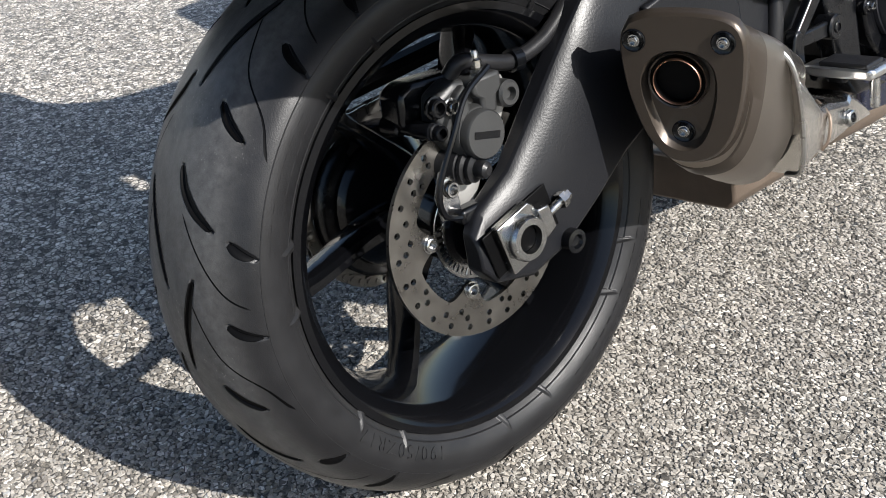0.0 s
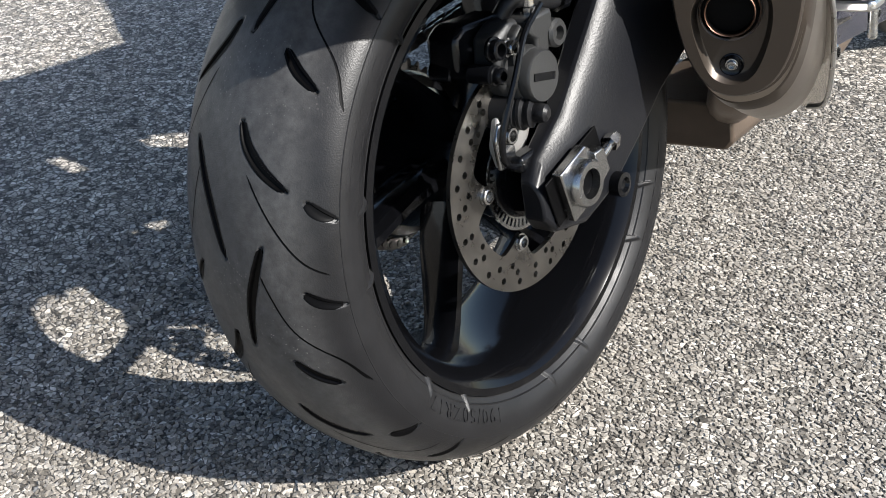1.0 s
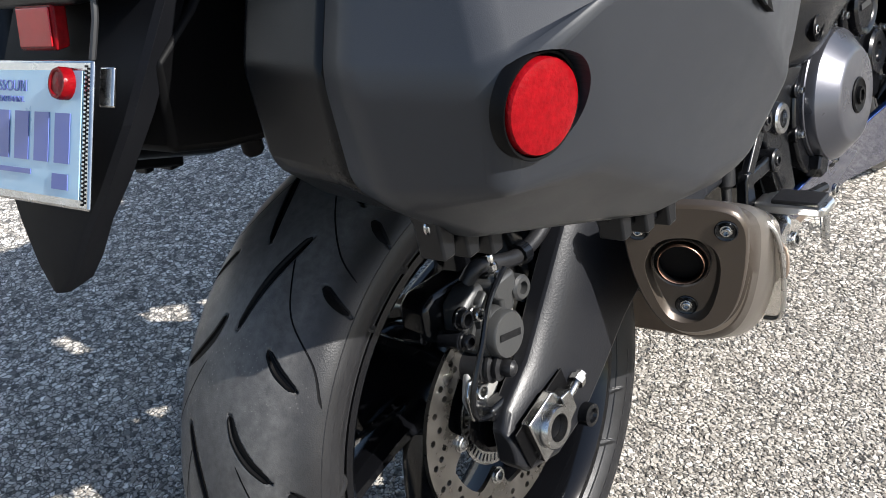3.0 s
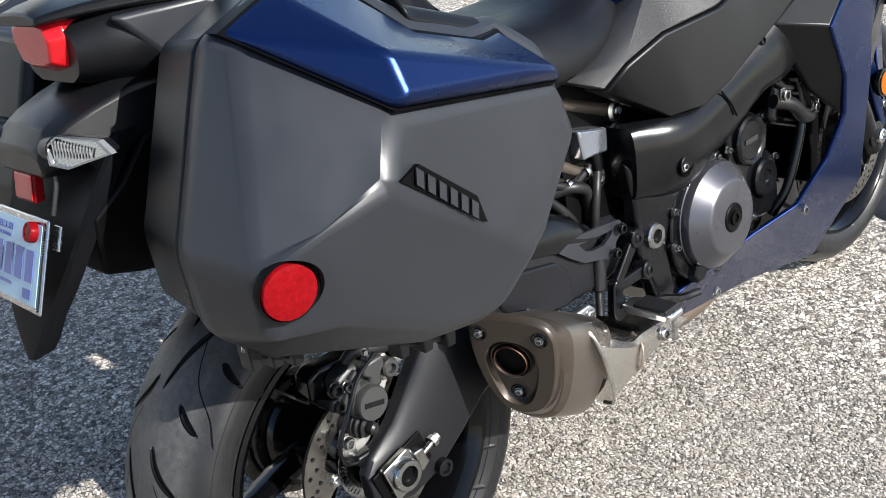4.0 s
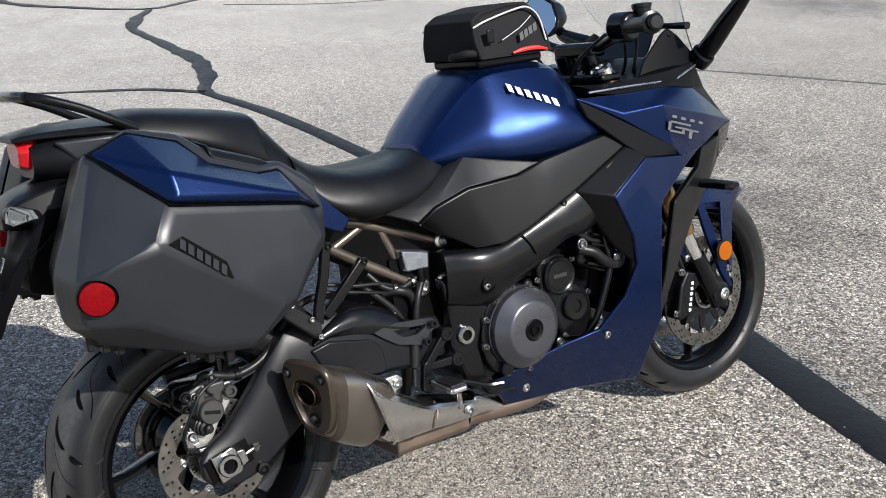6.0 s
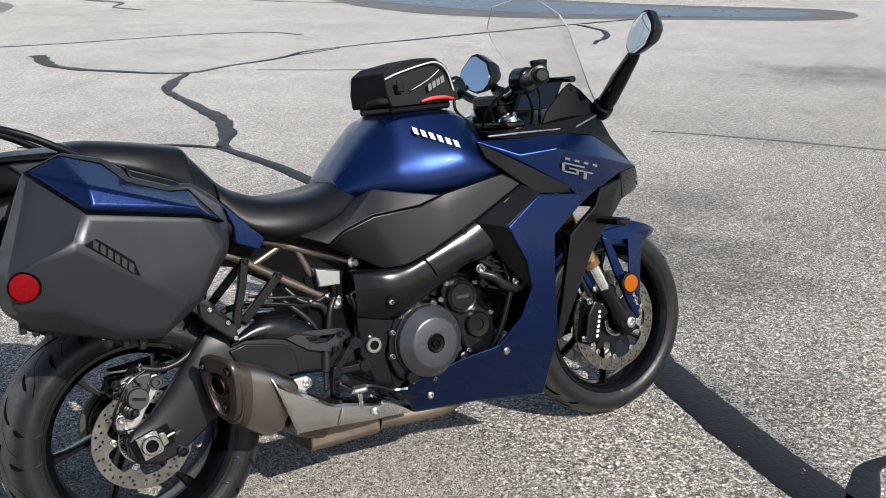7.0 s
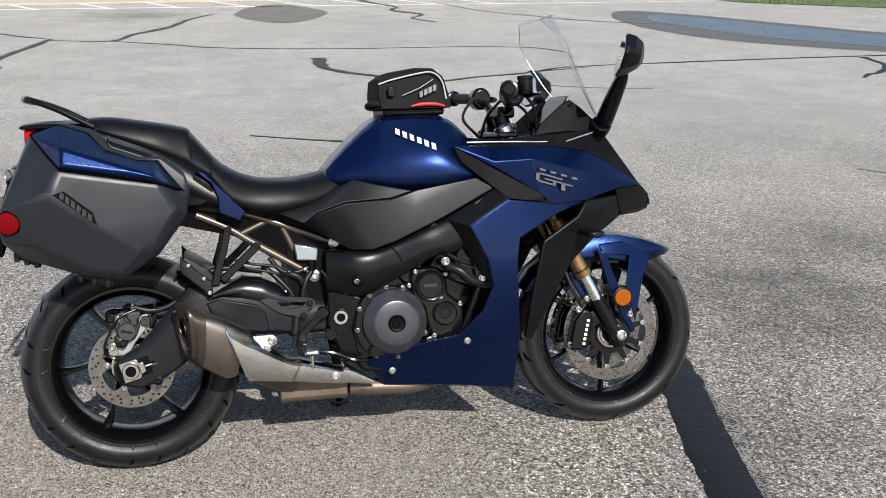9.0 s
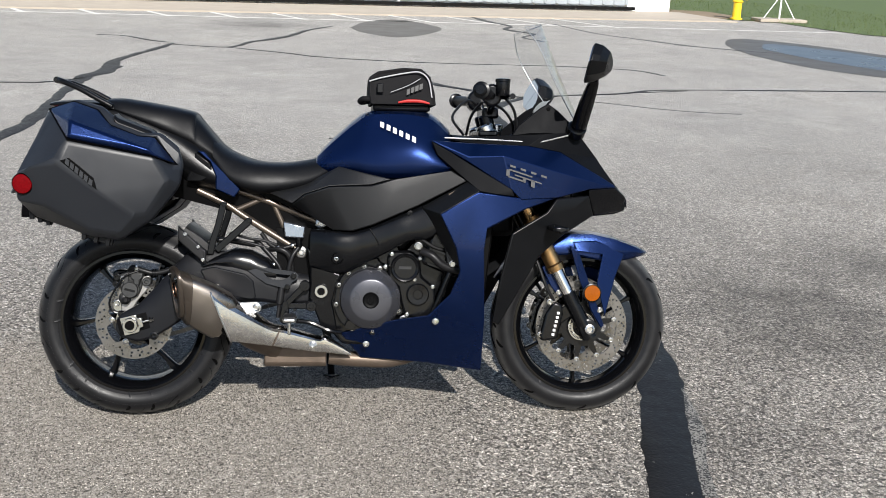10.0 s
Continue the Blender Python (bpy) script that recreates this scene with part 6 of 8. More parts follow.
part("tail_cowl", half_loft([
    (-0.262, [(0, 1.004), (0.030, 1.003), (0.052, 0.998), (0.056, 0.992), (0.040, 0.989)]),
    (-0.215, [(0, 1.012), (0.040, 1.010), (0.072, 1.003), (0.078, 0.994), (0.060, 0.988)]),
    (-0.120, [(0, 1.014), (0.060, 1.012), (0.105, 1.002), (0.114, 0.990), (0.09, 0.98)]),
    (-0.050, [(0, 1.012), (0.065, 1.008), (0.115, 0.996), (0.124, 0.982), (0.09, 0.97)])], 2, 1), PLASTIC, tail, "black upper tail cowl", bevel=0.003)
# tail underside, mudguard and plate
guard = part("rear_mudguard", half_loft([
    (-0.305, [(0, 0.868), (0.04, 0.867), (0.056, 0.862), (0.060, 0.846), (0.052, 0.838)]),
    (-0.27, [(0, 0.900), (0.05, 0.897), (0.072, 0.888), (0.078, 0.852), (0.068, 0.836)]),
    (-0.15, [(0, 0.925), (0.06, 0.922), (0.086, 0.91), (0.094, 0.85), (0.08, 0.83)]),
    (0.02, [(0, 0.90), (0.06, 0.897), (0.09, 0.88), (0.10, 0.80), (0.08, 0.77)])], 3, 1), PLASTIC, moto, "black rear mudguard and plate holder", sharp=25, bevel=0.004)
BOARD = ((-0.228, 0.868, 0.096), (-0.262, 0.835, 0.104), (-0.318, 0.757, 0.096), (-0.338, 0.712, 0.070), (-0.350, 0.683, 0.048), (-0.358, 0.655, 0.030), (-0.363, 0.636, 0.012))
part("lower_tongue", loft([[(x + 0.026, -w + 0.006, z), (x + 0.002, -w, z), (x - 0.002, -w + 0.006, z), (x - 0.004, 0, z), (x - 0.002, w - 0.006, z), (x + 0.002, w, z), (x + 0.026, w - 0.006, z), (x + 0.012, w * 0.8, z), (x + 0.010, 0, z), (x + 0.012, -w * 0.8, z)] for x, z, w in BOARD]), MATTE, guard, "black plastic mudguard tongue", bevel=0.002)
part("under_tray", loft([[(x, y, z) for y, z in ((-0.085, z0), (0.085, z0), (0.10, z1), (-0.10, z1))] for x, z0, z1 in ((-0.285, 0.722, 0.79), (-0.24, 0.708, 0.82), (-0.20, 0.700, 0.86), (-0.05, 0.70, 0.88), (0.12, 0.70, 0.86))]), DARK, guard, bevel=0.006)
part("tray_plug", lathe([(0.009, 0.0), (0.009, 0.012), (0.006, 0.016), (0.0, 0.016)], (-0.20, -0.066, 0.702), (0, 0, -1), 16), DARK, guard)
PN = Vector((-0.913, 0, 0.407)).normalized()
PD = Vector((-0.407, 0, -0.913)).normalized()


def plate_pt(u, v, w):
    """u across to the right, v down from the plate's top, w out of its face."""
    p = Vector((-0.3275, -u, 0.8027)) + PD * (0.9 * v) + PN * w
    return (p.x, p.y, p.z)


def plate_box(u0, u1, v0, v1, w0, w1, bm=None):
    return loft([[plate_pt(u, v, w) for u, v in ((u0, v0), (u1, v0), (u1, v1), (u0, v1))] for w in (w0, w1)], bm=bm)


holder = part("plate_frame", plate_box(-0.098, 0.098, -0.004, 0.108, 0.0, 0.004), STEEL, moto, "silver checkered plate frame", bevel=0.002)
for s in (-1, 1):
    chk = bmesh.new()
    for k in range(34):
        for a, b in ((0.0900, 0.0925), (0.0930, 0.0955)):
            v = k * 0.0032 + (0.0016 if a > 0.0915 else 0)
            if v < 0.104:
                plate_box(min(s * a, s * b), max(s * a, s * b), v, v + 0.0016, 0.0042, 0.0047, chk)
    part("checker", chk, DARK, holder)
pl = part("plate", plate_box(-0.088, 0.088, 0.004, 0.100, 0.0042, 0.0052), PLATEB, holder, "pale blue number plate")
for u0, u1, v0, v1 in [(-0.078 + 0.027 * k, -0.059 + 0.027 * k, 0.036, 0.074) for k in range(6)] + [(0.055, 0.075, 0.082, 0.094), (-0.018, 0.026, 0.081, 0.085)]:
    part("print_bar", plate_box(u0, u1, v0, v1, 0.0054, 0.0061), INK, pl)
for word, high, u, v in (("MISSOURI", 0.0125, -0.036, 0.0205), ("BICENTENNIAL", 0.0068, -0.032, 0.0292)):
    cu = bpy.data.curves.new("words", "FONT")
    cu.body, cu.size, cu.extrude = word, high, 0.0003
    ob = bpy.data.objects.new("words", cu)
    me = bpy.data.meshes.new_from_object(ob)
    bpy.data.objects.remove(ob)
    bm = bmesh.new()
    bm.from_mesh(me)
    for q in bm.verts:
        q.co = plate_pt(u + q.co.x, v - q.co.y, 0.0056 + q.co.z)
    part("plate_word", bm, INK, pl)
part("plate_reflector", lathe([(0.0112, 0.0), (0.0112, 0.006), (0.0102, 0.0085), (0.0085, 0.0085), (0.0075, 0.0075), (0.0, 0.0085)], plate_pt(0.070, 0.014, 0.005), PN, 20), RED, holder, "small round red reflector")
part("plate_bracket", plate_box(0.094, 0.110, 0.000, 0.030, -0.008, -0.004), STEEL, holder, "small zinc bracket tab", bevel=0.0015)
part("lamp_cable", tube([(-0.298, -0.072, 0.842), (-0.302, -0.072, 0.828), (-0.312, -0.068, 0.802)], 0.0026, 8, 2), GREYP, moto)


def tilted(y0, y1, z0, z1, d0, d1):
    """A block on the sloping tail, d out of the slope."""
    return loft([[(-0.300 - 0.24 * (0.840 - z) - d, y, z) for y, z in ((y0, z0), (y1, z0), (y1, z1), (y0, z1))] for d in (d0, d1)])


rr = part("rear_reflector", tilted(-0.026, 0.026, 0.808, 0.842, -0.008, 0.004), RED, moto, "flat red rear reflector with a pale lens", bevel=0.002)
part("reflector_lens", tilted(-0.0225, 0.0225, 0.8115, 0.8385, 0.0042, 0.0056), TAILRED, rr, "dusty pale red lens", bevel=0.001)
part("reflector_shelf", tilted(-0.042, 0.042, 0.842, 0.850, -0.03, 0.006), PLASTIC, guard, bevel=0.002)
for s in (-1, 1):
    ind = part("indicator", tube([(-0.285, s * 0.045, 0.866), (-0.290, s * 0.062, 0.868), (-0.289, s * 0.078, 0.869)], [0.012, 0.0135, 0.0145], 14, 3), PLASTIC, moto)
    LN = [(-0.297, -0.074, 0.875), (-0.289, -0.088, 0.885), (-0.270, -0.146, 0.880), (-0.266, -0.159, 0.866), (-0.292, -0.104, 0.852), (-0.301, -0.081, 0.857)]
    mid = Vector(flip([tuple(sum(c) / 6 for c in zip(*LN))], s)[0])
    out = Vector((-0.93, s * 0.28, 0.05)).normalized()

    def hexagon(f, d, s=s, mid=mid, out=out, LN=LN):
        return [tuple(mid + (Vector(q) - mid) * f + out * d) for q in flip(LN, s)]

    part("indicator_body", loft([hexagon(0.45, -0.028), hexagon(0.85, -0.018), hexagon(1.0, -0.003)]), PLASTIC, ind, "black indicator housing", bevel=0.003)
    part("indicator_bowl", loft([hexagon(0.90, -0.002), hexagon(0.90, -0.0005)]), STEEL, ind, "silvered lamp bowl")
    rim = bmesh.new()
    a0, a1, a2, a3 = ([rim.verts.new(p) for p in hexagon(f, d)] for f, d in ((1.02, -0.002), (1.0, 0.004), (0.90, 0.0045), (0.89, -0.001)))
    for k in range(6):
        for u, v in ((a0, a1), (a1, a2), (a2, a3), (a3, a0)):
            rim.faces.new((u[k], u[k - 5], v[k - 5], v[k]))
    part("indicator_rim", rim, LENSP, ind, "clear lens rim")
    across = (Vector(flip([LN[3]], s)[0]) - Vector(flip([LN[0]], s)[0])).normalized()
    rise = out.cross(across).normalized()
    ribs = bmesh.new()
    for k in range(13):
        c = mid + across * (-0.026 + 0.0042 * k) + out * 0.0012
        h = 0.0105 - 0.00045 * k
        loft([[tuple(c + across * a + rise * (h * g) + out * d) for a, d in ((-0.0012, 0), (0.0012, 0), (0.0, 0.0016))] for g in (-1, 1)], bm=ribs)
    part("lens_ribs", ribs, LENSP, ind, "ribbed clear indicator lens")

tank = part("fuel_tank", half_loft([
    (0.572, [(0, 0.850), (0.045, 0.849), (0.070, 0.846), (0.082, 0.841), (0.098, 0.826), (0.100, 0.812), (0.085, 0.80)]),
    (0.612, [(0, 0.897), (0.058, 0.894), (0.090, 0.886), (0.100, 0.876), (0.124, 0.842), (0.126, 0.818), (0.11, 0.80)]),
    (0.690, [(0, 0.970), (0.070, 0.966), (0.104, 0.955), (0.115, 0.943), (0.160, 0.872), (0.167, 0.825), (0.15, 0.80)]),
    (0.735, [(0, 0.999), (0.080, 0.995), (0.118, 0.984), (0.130, 0.972), (0.178, 0.876), (0.186, 0.818), (0.165, 0.79)]),
    (0.800, [(0, 1.003), (0.088, 1.000), (0.128, 0.990), (0.141, 0.978), (0.197, 0.882), (0.205, 0.815), (0.18, 0.785)]),
    (0.880, [(0, 1.003), (0.094, 0.999), (0.134, 0.988), (0.148, 0.976), (0.212, 0.886), (0.220, 0.822), (0.20, 0.792)]),
    (0.940, [(0, 1.000), (0.088, 0.990), (0.128, 0.975), (0.145, 0.958), (0.206, 0.876), (0.222, 0.832), (0.21, 0.805)]),
    (1.000, [(0, 0.955), (0.075, 0.942), (0.110, 0.926), (0.128, 0.909), (0.180, 0.858), (0.208, 0.828), (0.20, 0.812)])], 6, 6), BLUE, moto, "metallic blue fuel tank", sharp=70)
for s in (-1, 1):
    for k in range(6):
        f = k / 6
        c = Vector((0.770 + 0.118 * f, s * (0.1600 + 0.043 * f), 0.956 - 0.053 * f))
        d = Vector((0.118, s * 0.043, -0.053)).normalized()
        u = Vector((0.02, -s * 0.60, 0.80)).normalized()
        nn = Vector((0, s, 0.72)).normalized()
        q = [c + d * a + u * b for a, b in ((0.002, -0.011), (0.0155, -0.011), (0.0165, 0.011), (0.003, 0.011))]
        part("tank_mark", loft([[tuple(p + nn * 0.0005) for p in q], [tuple(p + nn * 0.0016) for p in q]]), WHITE, tank, "white block of the tank mark")
    # side covers under the tank
    up = cage(flip([(0.415, -0.148, 0.738), (0.565, -0.130, 0.776), (0.645, -0.146, 0.820), (0.716, -0.186, 0.803), (0.808, -0.211, 0.784), (0.745, -0.203, 0.765), (0.614, -0.191, 0.758), (0.535, -0.178, 0.731), (0.500, -0.162, 0.700)], s), [(0, 1, 7, 8), (1, 2, 6, 7), (2, 3, 5, 6), (3, 4, 5)], 0.04)
    part("knee_panel", up, KNEE, tank, "grained black knee panel", bevel=0.004, segs=3, bevel_angle=60, sharp=65)
    lo = cage(flip([(0.808, -0.206, 0.782), (0.997, -0.224, 0.815), (1.045, -0.236, 0.784), (0.893, -0.222, 0.703), (0.752, -0.214, 0.640), (0.69, -0.206, 0.620), (0.629, -0.185, 0.620), (0.594, -0.165, 0.645), (0.500, -0.166, 0.698), (0.535, -0.183, 0.729), (0.614, -0.196, 0.756), (0.745, -0.209, 0.763), (0.81, -0.219, 0.735)], s), [(0, 1, 12, 11), (1, 2, 3, 12), (12, 3, 4, 11), (11, 4, 5, 10), (10, 5, 6, 9), (9, 6, 7, 8)], 0.05)
    part("side_cover", lo, COVER, tank, "satin black plastic tank side cover", bevel=0.004, segs=3, bevel_angle=60, sharp=65)

# front: fork, fender, calipers
RAKE = Vector((-0.1235, 0, 0.2705)).normalized()
for s in (-1, 1):
    top = Vector((1.115, s * 0.098, 0.96))
    ax = Vector((1.474, s * 0.098, 0.285))
    d = (top - ax).normalized()
    fk = part("fork_leg", tube([ax - d * 0.02, ax + d * 0.15], 0.025, 18, 1), SATIN, moto, "black fork bottom")
    part("stanchion", tube([ax + d * 0.10, ax + d * 0.25], 0.0205, 24, 1), CHROME, fk, "polished fork tube")
    part("fork_tube", lathe([(0.030, 0.0), (0.031, 0.02), (0.027, 0.025), (0.027, 0.50)], ax + d * 0.235, d, 28), GOLD, fk, "gold upper fork tube")
    part("axle_clamp", lathe([(0.030, -0.03), (0.030, 0.012), (0.026, 0.014), (0.018, 0.014)], (1.474, s * 0.105, 0.302), (0, s, 0), 24), SATIN, fk)
    part("axle_end", lathe([(0.0165, 0.0), (0.0165, 0.010), (0.011, 0.012), (0.009, 0.006), (0.0, 0.006)], (1.476, s * 0.119, 0.299), (0, s, 0), 20), ALU, fk)
    part("caliper_bracket", slab(flip([(1.478, -0.105, 0.325), (1.43, -0.098, 0.345), (1.37, -0.092, 0.30), (1.325, -0.09, 0.255), (1.318, -0.09, 0.275), (1.36, -0.092, 0.345), (1.40, -0.095, 0.375), (1.45, -0.105, 0.285)], s)[:7], 0.02), SATIN, fk, bevel=0.004)
    fc = part("front_caliper", loft([[(x, s * y, z) for x, z in ((1.312, 0.268), (1.322, 0.255), (1.372, 0.262), (1.390, 0.345), (1.386, 0.378), (1.358, 0.388), (1.330, 0.35))] for y in (0.035, 0.108)]), SATIN, fk, "black radial front caliper", bevel=0.010, segs=3)
    for k in range(6):
        z = 0.275 + 0.0142 * k
        part("caliper_mark", box(1.352 + 0.0032 * k, 1.361 + 0.0032 * k, s * 0.1085, s * 0.1100, z, z + 0.0085), WHITE, fc)
    bolt((1.316, s * 0.098, 0.276), (0, s, 0), 0.009, fc, STEEL, 0.008)
    bolt((1.345, s * 0.098, 0.385), (0, s, 0), 0.009, fc, STEEL, 0.008)
    part("fender_arm", cage(flip([(1.405, -0.105, 0.575), (1.432, -0.112, 0.560), (1.470, -0.120, 0.455), (1.528, -0.112, 0.310), (1.518, -0.110, 0.300), (1.486, -0.112, 0.35), (1.44, -0.112, 0.46)], s), [(0, 1, 6), (1, 2, 5, 6), (2, 3, 4, 5)], 0.012), BLUE, fk, "blue lower fender arm", bevel=0.003)
    part("fender_arm", cage(flip([(1.315, -0.094, 0.50), (1.352, -0.094, 0.528), (1.405, -0.090, 0.412), (1.378, -0.090, 0.402), (1.345, -0.094, 0.44)], s), [(0, 1, 2, 4), (2, 3, 4)], 0.010), BLUE, fk, bevel=0.003)
    bolt((1.377, s * 0.092, 0.417), (0, s, 0), 0.009, fk, STEEL, 0.005)
    bolt((1.510, s * 0.113, 0.362), (0, s, 0), 0.0085, fk, STEEL, 0.006)
    rf = part("fork_reflector", lathe([(0.030, -0.004), (0.031, 0.006), (0.027, 0.007), (0.0265, 0.009), (0.0, 0.0105)], (1.478, s * 0.128, 0.421), (0, s, 0), 40), SATIN, fk)
    part("amber_lens", lathe([(0.0265, 0.006), (0.026, 0.010), (0.0, 0.012)], (1.478, s * 0.128, 0.421), (0, s, 0), 40), AMBER, rf, "round amber side reflector")
    part("hose", tube([(1.36, s * 0.09, 0.39), (1.33, s * 0.10, 0.44), (1.30, s * 0.09, 0.52), (1.26, s * 0.07, 0.62), (1.2, s * 0.06, 0.75)], 0.006, 8), RUBBER, fk)


def fender_ring(a, r, hw, drop):
    """A cross-section of the front mudguard at angle a round the front axle."""
    c, s = math.cos(a), math.sin(a)
    o = [(hw, -drop), (hw * 1.02, -drop * 0.4), (hw * 0.85, 0.0), (hw * 0.4, 0.006), (0, 0.008), (-hw * 0.4, 0.006), (-hw * 0.85, 0.0), (-hw * 1.02, -drop * 0.4), (-hw, -drop)]
    out = [(FRONT[0] + (r + q) * c, y, FRONT[2] + (r + q) * s) for y, q in o]
    inn = [(FRONT[0] + (r + q - 0.005) * c, y * 0.95, FRONT[2] + (r + q - 0.005) * s) for y, q in reversed(o)]
    return out + inn


rows = [(radians(a), r, hw, dr) for a, r, hw, dr in ((152, 0.322, 0.050, 0.02), (140, 0.325, 0.064, 0.03), (120, 0.321, 0.074, 0.045), (100, 0.314, 0.080, 0.062), (85, 0.311, 0.080, 0.075), (70, 0.312, 0.076, 0.075), (58, 0.320, 0.066, 0.05), (50, 0.330, 0.040, 0.02), (47, 0.334, 0.015, 0.006))]
part("front_fender", loft([fender_ring(*r) for r in rows]), BLUE, moto, "metallic blue front fender", sharp=35)
for s in (-1, 1):
    part("fender_side", cage(flip([(1.42, -0.084, 0.585), (1.50, -0.084, 0.59), (1.60, -0.070, 0.545), (1.566, -0.088, 0.468), (1.530, -0.110, 0.34), (1.500, -0.108, 0.45), (1.520, -0.092, 0.545), (1.432, -0.096, 0.555)], s), [(0, 1, 6, 7), (1, 2, 3, 6), (3, 4, 5, 6)], 0.008), BLUE, moto, "blue fender side plate", bevel=0.003)

# fairing
for s in (-1, 1):
    V = flip([(0.925, -0.214, 0.908), (1.044, -0.216, 0.902), (1.240, -0.200, 0.897), (1.350, -0.172, 0.880), (1.548, -0.098, 0.776),
              (1.045, -0.240, 0.858), (1.150, -0.262, 0.864), (1.340, -0.222, 0.815), (1.552, -0.112, 0.768),
              (1.045, -0.236, 0.842), (1.180, -0.256, 0.758), (1.212, -0.256, 0.728), (1.335, -0.208, 0.734), (1.450, -0.165, 0.762)], s)
    top = part("upper_fairing", cage(V, [(0, 1, 5), (1, 2, 6, 5), (2, 3, 7, 6), (3, 4, 8, 7), (0, 5, 9), (5, 6, 10, 9), (6, 7, 12, 11, 10), (7, 8, 13, 12)], 0.012), BLUE, moto, "metallic blue upper fairing", bevel=0.004, segs=3)
    W = flip([(0.955, -0.286, 0.681), (1.073, -0.272, 0.751), (1.200, -0.258, 0.735), (1.332, -0.206, 0.733), (1.226, -0.244, 0.697), (1.102, -0.286, 0.637), (1.094, -0.288, 0.575),
              (1.104, -0.258, 0.350), (1.112, -0.150, 0.166), (0.722, -0.102, 0.200), (0.655, -0.146, 0.287), (0.825, -0.196, 0.338), (0.930, -0.224, 0.358), (0.995, -0.252, 0.430), (1.022, -0.272, 0.505), (1.005, -0.284, 0.580), (0.93, -0.118, 0.186)], s)
    side = part("side_fairing", cage(W, [(0, 1, 5, 6, 15), (1, 2, 4, 5), (2, 3, 4), (6, 7, 13, 14, 15), (7, 12, 13), (7, 8, 16, 12), (12, 16, 11), (11, 16, 9, 10)], 0.012), BLUE, moto, "metallic blue side fairing and belly pan", bevel=0.004, segs=3)
    for p in ((0.953, -0.224, 0.339), (0.737, -0.168, 0.256)):
        bolt((p[0], -s * p[1], p[2]), (0, s, 0), 0.009, side, STEEL, 0.004)
    part("inner_trim", cage(flip([(0.903, -0.208, 0.698), (1.049, -0.240, 0.785), (1.080, -0.268, 0.752), (0.957, -0.284, 0.682), (1.008, -0.280, 0.576), (1.026, -0.266, 0.505), (0.985, -0.225, 0.56)], s), [(0, 1, 2, 3), (0, 3, 4, 6), (4, 5, 6)], 0.012), COVER, side, "satin black inner fairing trim", bevel=0.004)
    part("side_blade", cage(flip([(0.930, -0.215, 0.905), (0.990, -0.228, 0.872), (1.046, -0.244, 0.838), (1.182, -0.262, 0.760), (1.190, -0.258, 0.738), (1.120, -0.262, 0.745), (1.080, -0.262, 0.752), (1.042, -0.244, 0.782), (0.948, -0.220, 0.862)], s), [(0, 1, 8), (1, 2, 7, 8), (2, 3, 5, 6, 7), (3, 4, 5)], 0.014), MATTE, top, "black angular fairing blade", bevel=0.003)
    lo = part("lower_deflector", cage(flip([(1.335, -0.208, 0.732), (1.450, -0.160, 0.742), (1.395, -0.190, 0.700), (1.300, -0.226, 0.688), (1.187, -0.246, 0.622), (1.150, -0.238, 0.455), (1.136, -0.205, 0.335), (1.160, -0.195, 0.322), (1.285, -0.205, 0.548), (1.367, -0.185, 0.617), (1.475, -0.130, 0.676)], s), [(0, 1, 2, 3), (1, 10, 9, 2), (2, 9, 8, 3), (3, 8, 4), (4, 8, 7, 5), (5, 7, 6)], 0.02), PLASTIC, moto, "black air deflector", bevel=0.005)
    part("cheek", cage(flip([(1.450, -0.162, 0.762), (1.552, -0.114, 0.768), (1.600, -0.064, 0.735), (1.588, -0.060, 0.688), (1.476, -0.130, 0.676), (1.450, -0.160, 0.742)], s), [(0, 1, 4, 5), (1, 2, 3, 4)], 0.03), GLOSS, lo, "gloss black nose cheek", bevel=0.005)
    part("cockpit_side", cage(flip([(0.985, -0.200, 0.912), (1.128, -0.185, 0.926), (1.300, -0.178, 0.936), (1.372, -0.160, 0.942), (1.425, -0.110, 0.935), (1.490, -0.082, 0.862), (1.556, -0.060, 0.778), (1.548, -0.098, 0.776), (1.350, -0.172, 0.880), (1.240, -0.200, 0.897), (1.044, -0.212, 0.903)], s), [(0, 1, 9, 10), (1, 2, 9), (2, 3, 8, 9), (3, 4, 5, 8), (5, 6, 7, 8)], 0.01), MATTE, top, "matte black upper nose panel", bevel=0.003)
    part("silver_edge", tube(flip([(0.972, -0.205, 0.916), (1.10, -0.200, 0.914), (1.262, -0.186, 0.909), (1.29, -0.182, 0.912), (1.385, -0.160, 0.936)], s), 0.0030, 8, 3), ALU, top, "thin silver trim line")
    # model mark: plain strokes
    gm = bmesh.new()

    def mk(u, v, s=s):
        x = 1.160 + 0.135 * u
        return (x, s * (0.2715 - 0.0165 * u - 0.012 * v), 0.843 - 0.040 * u - 0.052 * v)

    for u0, v0, u1, v1 in ((0.06, 0.30, 0.56, 0.39), (0.0, 0.36, 0.08, 0.76), (0.05, 0.72, 0.46, 0.82), (0.40, 0.58, 0.47, 0.80), (0.20, 0.52, 0.86, 0.60), (0.52, 0.30, 0.62, 0.39), (0.60, 0.56, 0.69, 0.95)):
        q = [mk(u0, v0), mk(u1, v0), mk(u1, v1), mk(u0, v1)]
        loft([[(x, y, z) for x, y, z in q], [(x, y + s * 0.0015, z) for x, y, z in q]], bm=gm)
